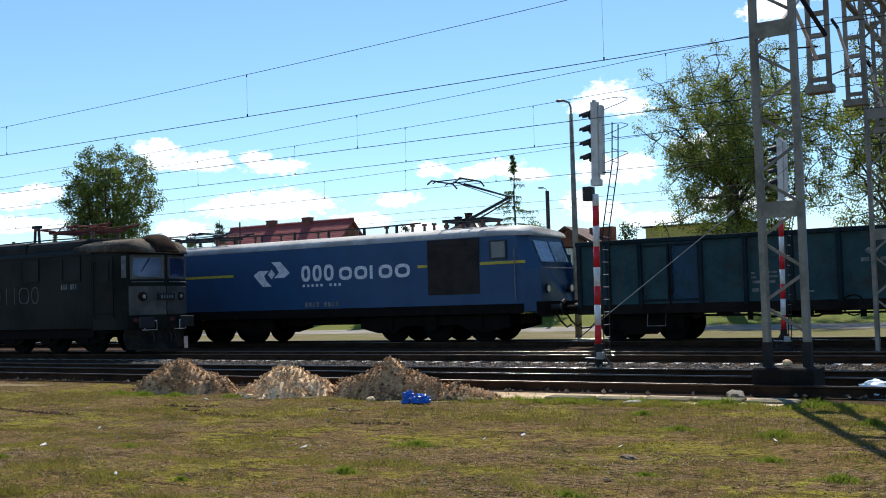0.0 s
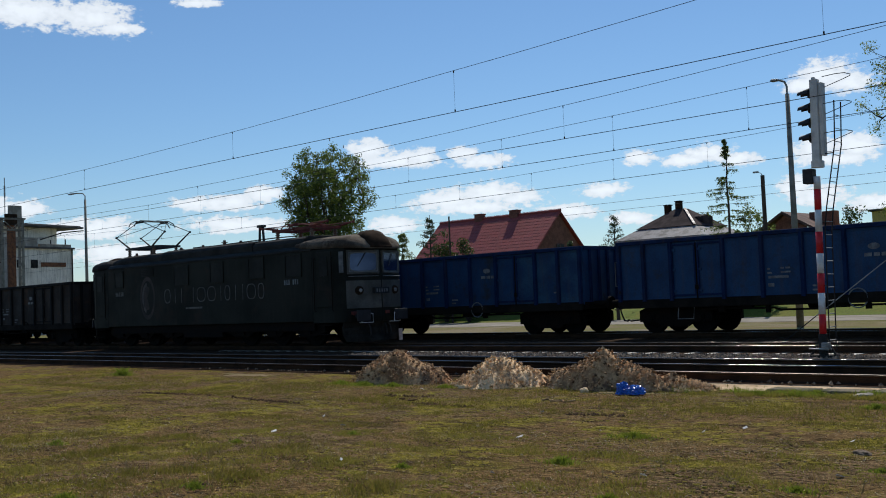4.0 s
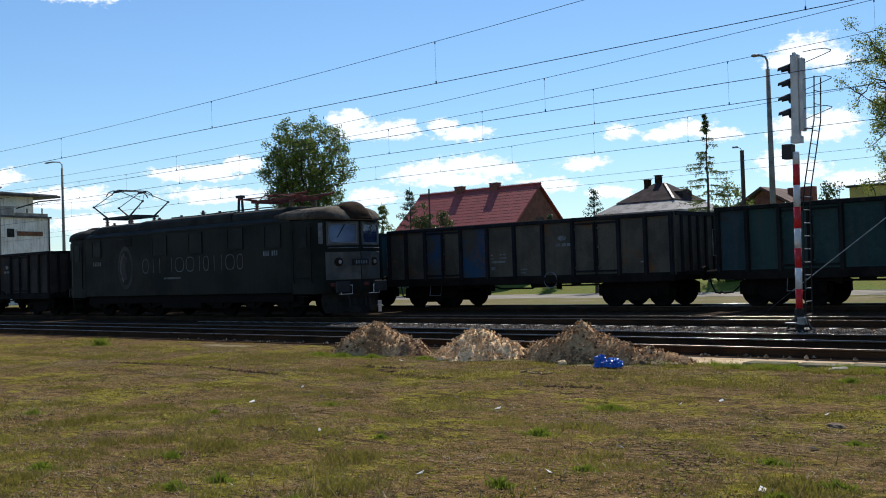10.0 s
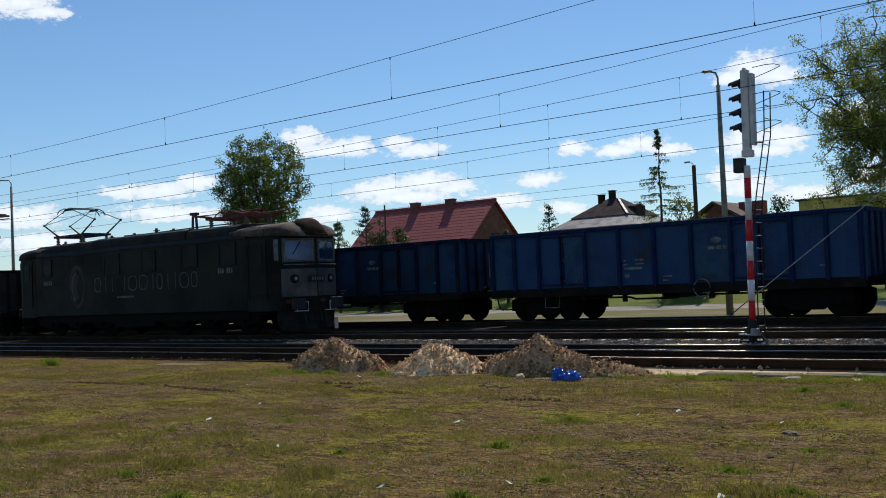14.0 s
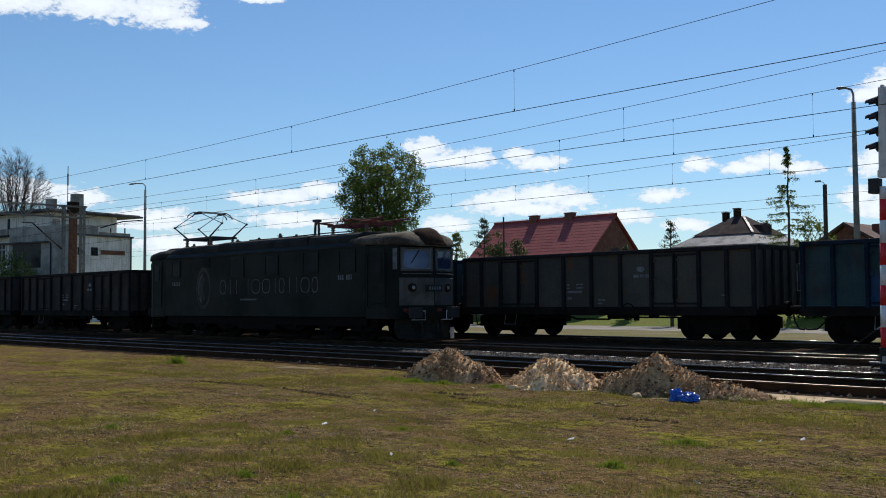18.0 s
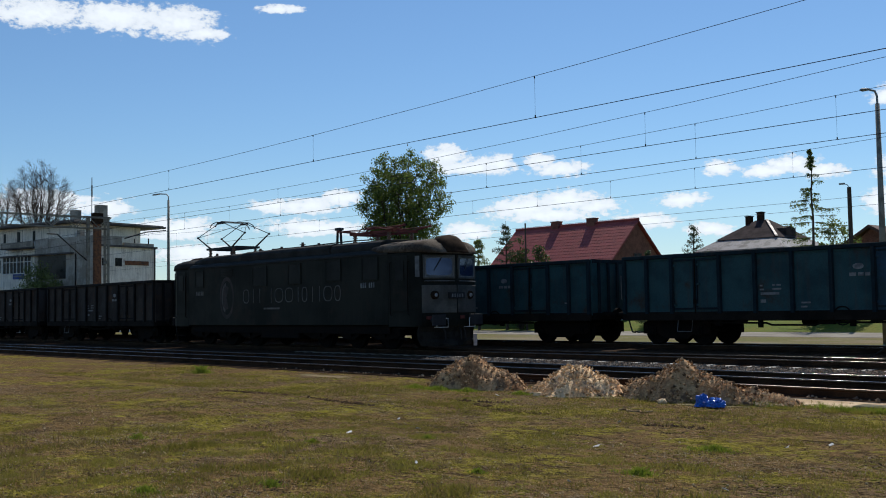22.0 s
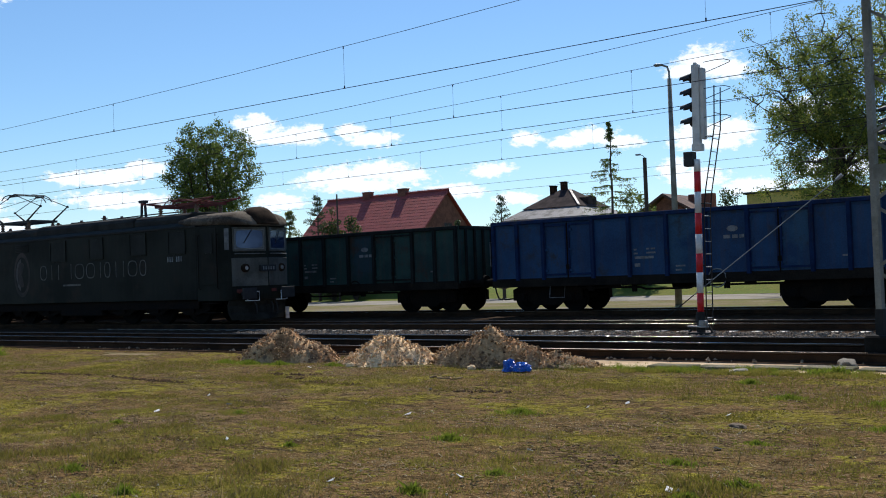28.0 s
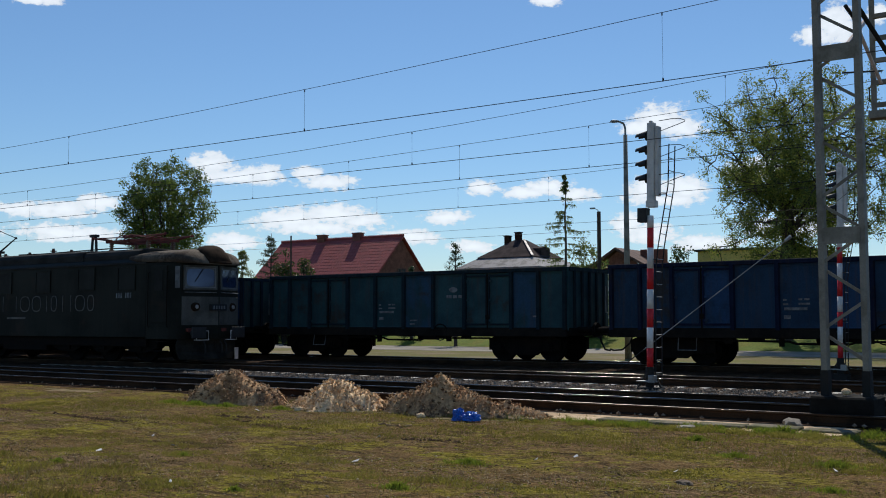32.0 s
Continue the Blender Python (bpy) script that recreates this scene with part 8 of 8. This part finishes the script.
heap(-8.75, 15.1, 0.55, 0.6, 0.16, 6, "soil_pale", "low spill of pale sandy soil", ((0.0, 0, 0.8, 1.0), (-0.3, -0.1, 0.6, 0.7)))


def crumpled(name, x, y, z, sx, sy, sz, seed, mat, label, cat):
    bm = B()
    bmesh.ops.create_icosphere(bm, subdivisions=4, radius=1.0)
    for v in bm.verts:
        n = noise.noise(v.co * 1.7 + Vector((seed, 0, 0))) * 0.35 + abs(noise.noise(v.co * 4.1 + Vector((0, seed, 0)))) * 0.30
        v.co *= 1 + n
        v.co = Vector((v.co.x * sx, v.co.y * sy, max(-0.3, v.co.z) * sz))
    return single(name, bm, M[mat], label, cat, at=(x, y, z))




def blue_sack(x, y):
    """One crumpled sheet of plastic: two folded humps with a dip between."""
    bm = B()
    for dx, dy, sx, sy, sz, seed in ((-0.15, 0.02, 0.12, 0.09, 0.14, 3.0), (0.13, -0.02, 0.15, 0.09, 0.10, 8.0), (0.0, 0.0, 0.13, 0.08, 0.06, 5.0)):
        piece = bmesh.ops.create_icosphere(bm, subdivisions=4, radius=1.0)["verts"]
        for v in piece:
            n = noise.noise(v.co * 1.5 + Vector((seed, 0, 0))) * 0.40 - abs(noise.noise(v.co * 3.4 + Vector((0, seed, 0)))) * 0.55 + 0.15
            p = v.co * (1 + n)
            v.co = Vector((dx + p.x * sx, dy + p.y * sy, max(-0.3, p.z) * sz))
    return single("tarpaulin", bm, M["tarp_blue"], "crumpled blue plastic sheet beside a soil heap", "plastic sheet", at=(x, y, GROUND + 0.05))


blue_sack(-9.27, 14.12)
crumpled("plastic_sheet", -2.55, 16.6, GROUND + 0.06, 0.42, 0.2, 0.20, 5.0, "bag_pale", "crumpled pale blue plastic sheet on the verge", "plastic sheet")


def lump(name, x, y, s, seed, mat, label, cat, flat=0.5, group=""):
    bm = B()
    bmesh.ops.create_icosphere(bm, subdivisions=3, radius=1.0)
    for v in bm.verts:
        v.co *= 1 + 0.35 * noise.noise(v.co * 1.4 + Vector((seed, seed, 0))) + 0.12 * noise.noise(v.co * 4 + Vector((seed, 0, 0)))
        v.co = Vector((v.co.x * s[0], v.co.y * s[1], v.co.z * s[2]))
    return single(name, bm, M[mat], label, cat, group=group, at=pose(x, y, hill(x, y) + s[2] * 0.45, 0, 0, seed * 37 % 360))


lump("stone", -5.87, 14.95, (0.20, 0.11, 0.045), 2, "concrete", "flat grey stone at the verge", "stone", group="stones")
lump("stone", -4.62, 16.05, (0.25, 0.15, 0.10), 3, "asphalt", "grey block of broken concrete beside a foundation", "stone", group="stones")
lump("stone", -3.91, 9.86, (0.12, 0.055, 0.026), 4, "stone", "small grey stone lying in the grass", "stone", group="stones")
lump("stone", -12.9, 14.15, (0.10, 0.07, 0.05), 5, "soil_pale", "pale broken stone between two soil heaps", "stone", group="stones")
lump("stone", -10.25, 14.25, (0.08, 0.06, 0.055), 6, "soil_pale", "pinkish round stone in front of a soil heap", "stone", group="stones")


def plank(x, y, length, w, turn, mat, label):
    bm = B()
    n = 10
    pts = [(-length / 2 + length * k / n, 0.07 * math.sin(k * 1.3) + 0.05 * math.sin(k * 0.6 + length), w * 0.3 + 0.012 * math.sin(k * 2.1)) for k in range(n + 1)]
    tube(bm, pts, w / 2, 6)
    return single("fallen_branch", bm, M[mat], label, "branch", group="fallen branches", at=pose(x, y, hill(x, y), 0, 0, turn))


plank(-9.8, 12.9, 0.6, 0.03, 4, "clod", "pale dry stick lying in the meadow")
plank(-12.3, 12.1, 0.45, 0.022, -6, "clod_dark", "short brown twig lying in the meadow")


def rut(x, y, length, turn, seed):
    """A scuffed edge of dark turned-up soil."""
    rng = random.Random(seed)
    bm = B()
    c, s = math.cos(math.radians(turn)), math.sin(math.radians(turn))
    for k in range(int(70 * length)):
        u, v = rng.uniform(-0.5, 0.5) * length, rng.gauss(0, 0.05)
        v += 0.10 * noise.noise(Vector((u * 2.0, seed, 0)))
        px, py = x + c * u - s * v, y + s * u + c * v
        clump(bm, Vector((px, py, hill(px, py) + 0.004)), 0.012 + 0.030 * rng.random() ** 2, rng)
    tagged(single("earth_clods", bm, M["clod_dark"], "dark turned-up soil crumbs along a shallow rut", "soil"), kind="stuff")


for k, (x, y, length, turn) in enumerate(((-18.0, 11.3, 2.6, 6), (-14.9, 11.15, 2.4, -8), (-8.2, 11.6, 0.9, 5), (-11.2, 11.75, 1.3, -4), (-12.8, 12.6, 1.0, 6))):
    rut(x, y, length, turn, 60 + k)

LITTER = [(-6.02, 10.65), (-5.76, 11.14), (-3.27, 6.91), (-3.81, 5.15), (-5.04, 7.85), (-10.49, 9.13), (-6.96, 5.28), (-5.75, 6.03), (-10.9, 8.3), (-8.2, 7.1), (-4.9, 6.6), (-3.6, 8.6), (-3.2, 6.9), (-4.3, 10.6), (-7.7, 9.4), (-11.8, 9.9), (-2.9, 11.6), (-13.5, 13.7), (-6.4, 7.4), (-9.0, 11.5)]
for k, (x, y) in enumerate(LITTER):
    bm = B()
    a = 0.019 + 0.009 * (k % 3)
    v = [bm.verts.new(p) for p in ((-a, -a * 0.6, 0.0), (a, -a * 0.5, 0.012), (a * 0.9, a * 0.6, 0.03), (-a * 0.8, a * 0.7, 0.008))]
    t = [bm.verts.new(u.co + Vector((0, 0, 0.004))) for u in v]
    bm.faces.new(t)
    bm.faces.new(v[::-1])
    for q in range(4):
        bm.faces.new((v[q], v[(q + 1) % 4], t[(q + 1) % 4], t[q]))
    single("litter", bm, M["paper"], "scrap of white litter on the grass", "litter", group="litter", at=pose(x, y, hill(x, y) + 0.004, 0, 0, 53 * k))


def weed(x, y, r, h, seed):
    """A low tuft of many fine blades."""
    rng = random.Random(seed)
    verts, faces = [], []
    for k in range(int(1500 * r) + 60):
        a, d = rng.uniform(0, 6.28), r * abs(rng.gauss(0, 0.5))
        cx, cy = 1.5 * d * math.cos(a), 0.8 * d * math.sin(a)
        hh = h * rng.uniform(0.4, 1.1) * max(0.35, 1 - d / r)
        w = rng.uniform(0.003, 0.007)
        b = rng.uniform(0, 6.28)
        ox, oy = hh * rng.gauss(0, 0.45), hh * rng.gauss(0, 0.45)
        q = len(verts)
        verts += [(cx - w * math.cos(b), cy - w * math.sin(b), 0), (cx + w * math.cos(b), cy + w * math.sin(b), 0), (cx + ox * 0.5 + w * math.cos(b), cy + oy * 0.5 + w * math.sin(b), hh * 0.6), (cx + ox, cy + oy, hh)]
        faces.append((q, q + 1, q + 2, q + 3))
    ob = new("grass_tuft", from_arrays("grass_tuft", verts, faces, M["weed_leaf"]))
    ob.matrix_basis = pose(x, y, hill(x, y))
    tagged(ob, "tuft of fresh green grass in the dry meadow", "grass tuft", "green tufts", "stuff")


for k, (x, y, r, h) in enumerate(((-6.2, 8.2, 0.22, 0.10), (-6.55, 10.0, 0.26, 0.09), (-3.39, 5.42, 0.22, 0.14), (-3.85, 4.55, 0.26, 0.10), (-4.73, 6.85, 0.14, 0.06), (-25.1, 14.2, 0.35, 0.25), (-12.6, 6.2, 0.15, 0.09), (-9.7, 8.6, 0.10, 0.06), (-7.4, 7.2, 0.1, 0.06),
                                  (-4.2, 12.2, 0.22, 0.08), (-3.0, 12.0, 0.3, 0.10), (-2.2, 13.4, 0.3, 0.10), (-5.2, 13.6, 0.2, 0.10), (-4.9, 6.0, 0.12, 0.1), (-3.9, 5.1, 0.16, 0.12), (-7.0, 5.0, 0.14, 0.1),
                                  (-8.3, 5.4, 0.14, 0.08), (-5.6, 4.6, 0.16, 0.14), (-8.9, 4.45, 0.18, 0.08), (-10.45, 7.4, 0.12, 0.06), (-7.05, 4.6, 0.16, 0.09), (-5.2, 4.4, 0.16, 0.11), (-2.28, 4.97, 0.12, 0.09), (-3.66, 7.9, 0.2, 0.06), (-3.06, 6.75, 0.16, 0.06), (-16.3, 14.15, 0.35, 0.10), (-15.5, 14.05, 0.4, 0.11), (-14.7, 14.1, 0.3, 0.10), (-13.4, 14.2, 0.25, 0.08), (-6.6, 15.05, 0.16, 0.10), (-5.4, 15.1, 0.14, 0.09), (-7.1, 14.9, 0.2, 0.09), (-4.5, 15.2, 0.22, 0.14), (-3.3, 15.4, 0.25, 0.14), (-2.9, 7.3, 0.18, 0.07), (-3.4, 9.0, 0.15, 0.05), (-1.8, 9.4, 0.25, 0.08), (-2.6, 10.2, 0.2, 0.07))):
    weed(x, y, r, h, 60 + k)


# ---- what moves ----
def motions():
    steps = [float(k) for k in range(33)]
    for ob, off in MOVING:
        walk(ob, [(t, pose(train_x(t) + off, Y_A, Z_A)) for t in steps])
    # the wheels roll with the train: keyed on one wagon and on the locomotive, the other wagons take the same turning
    frames = [k / FPS for k in range(int(32 * FPS) + 1)]
    first_sets = [o for o in first.children_recursive if o.name.split(".")[0] == "wheelset"]
    lead = {}
    for ws in first_sets:
        if round(ws.location.x, 2) in lead:
            continue
        lead[round(ws.location.x, 2)] = ws
        p = ws.location.copy()
        walk(ws, [(t, pose(p.x, p.y, p.z, 0, math.degrees((train_x(t) - train_x(0)) / 0.46), 0)) for t in frames])
    for ob, _ in MOVING[:-1]:
        for ws in [o for o in ob.children_recursive if o.name.split(".")[0] == "wheelset" and o not in lead.values()]:
            ws.rotation_mode = "QUATERNION"
            keys, model = ws.animation_data_create(), lead[round(ws.location.x, 2)].animation_data
            keys.action = model.action
            keys.action_slot = model.action_slot
    for ws in [o for o in BLUE.children_recursive if o.name.split(".")[0] == "wheelset"]:
        p = ws.location.copy()
        walk(ws, [(t, pose(p.x, p.y, p.z, 0, math.degrees((train_x(t) - train_x(0)) / 0.62), 0)) for t in frames])


motions()
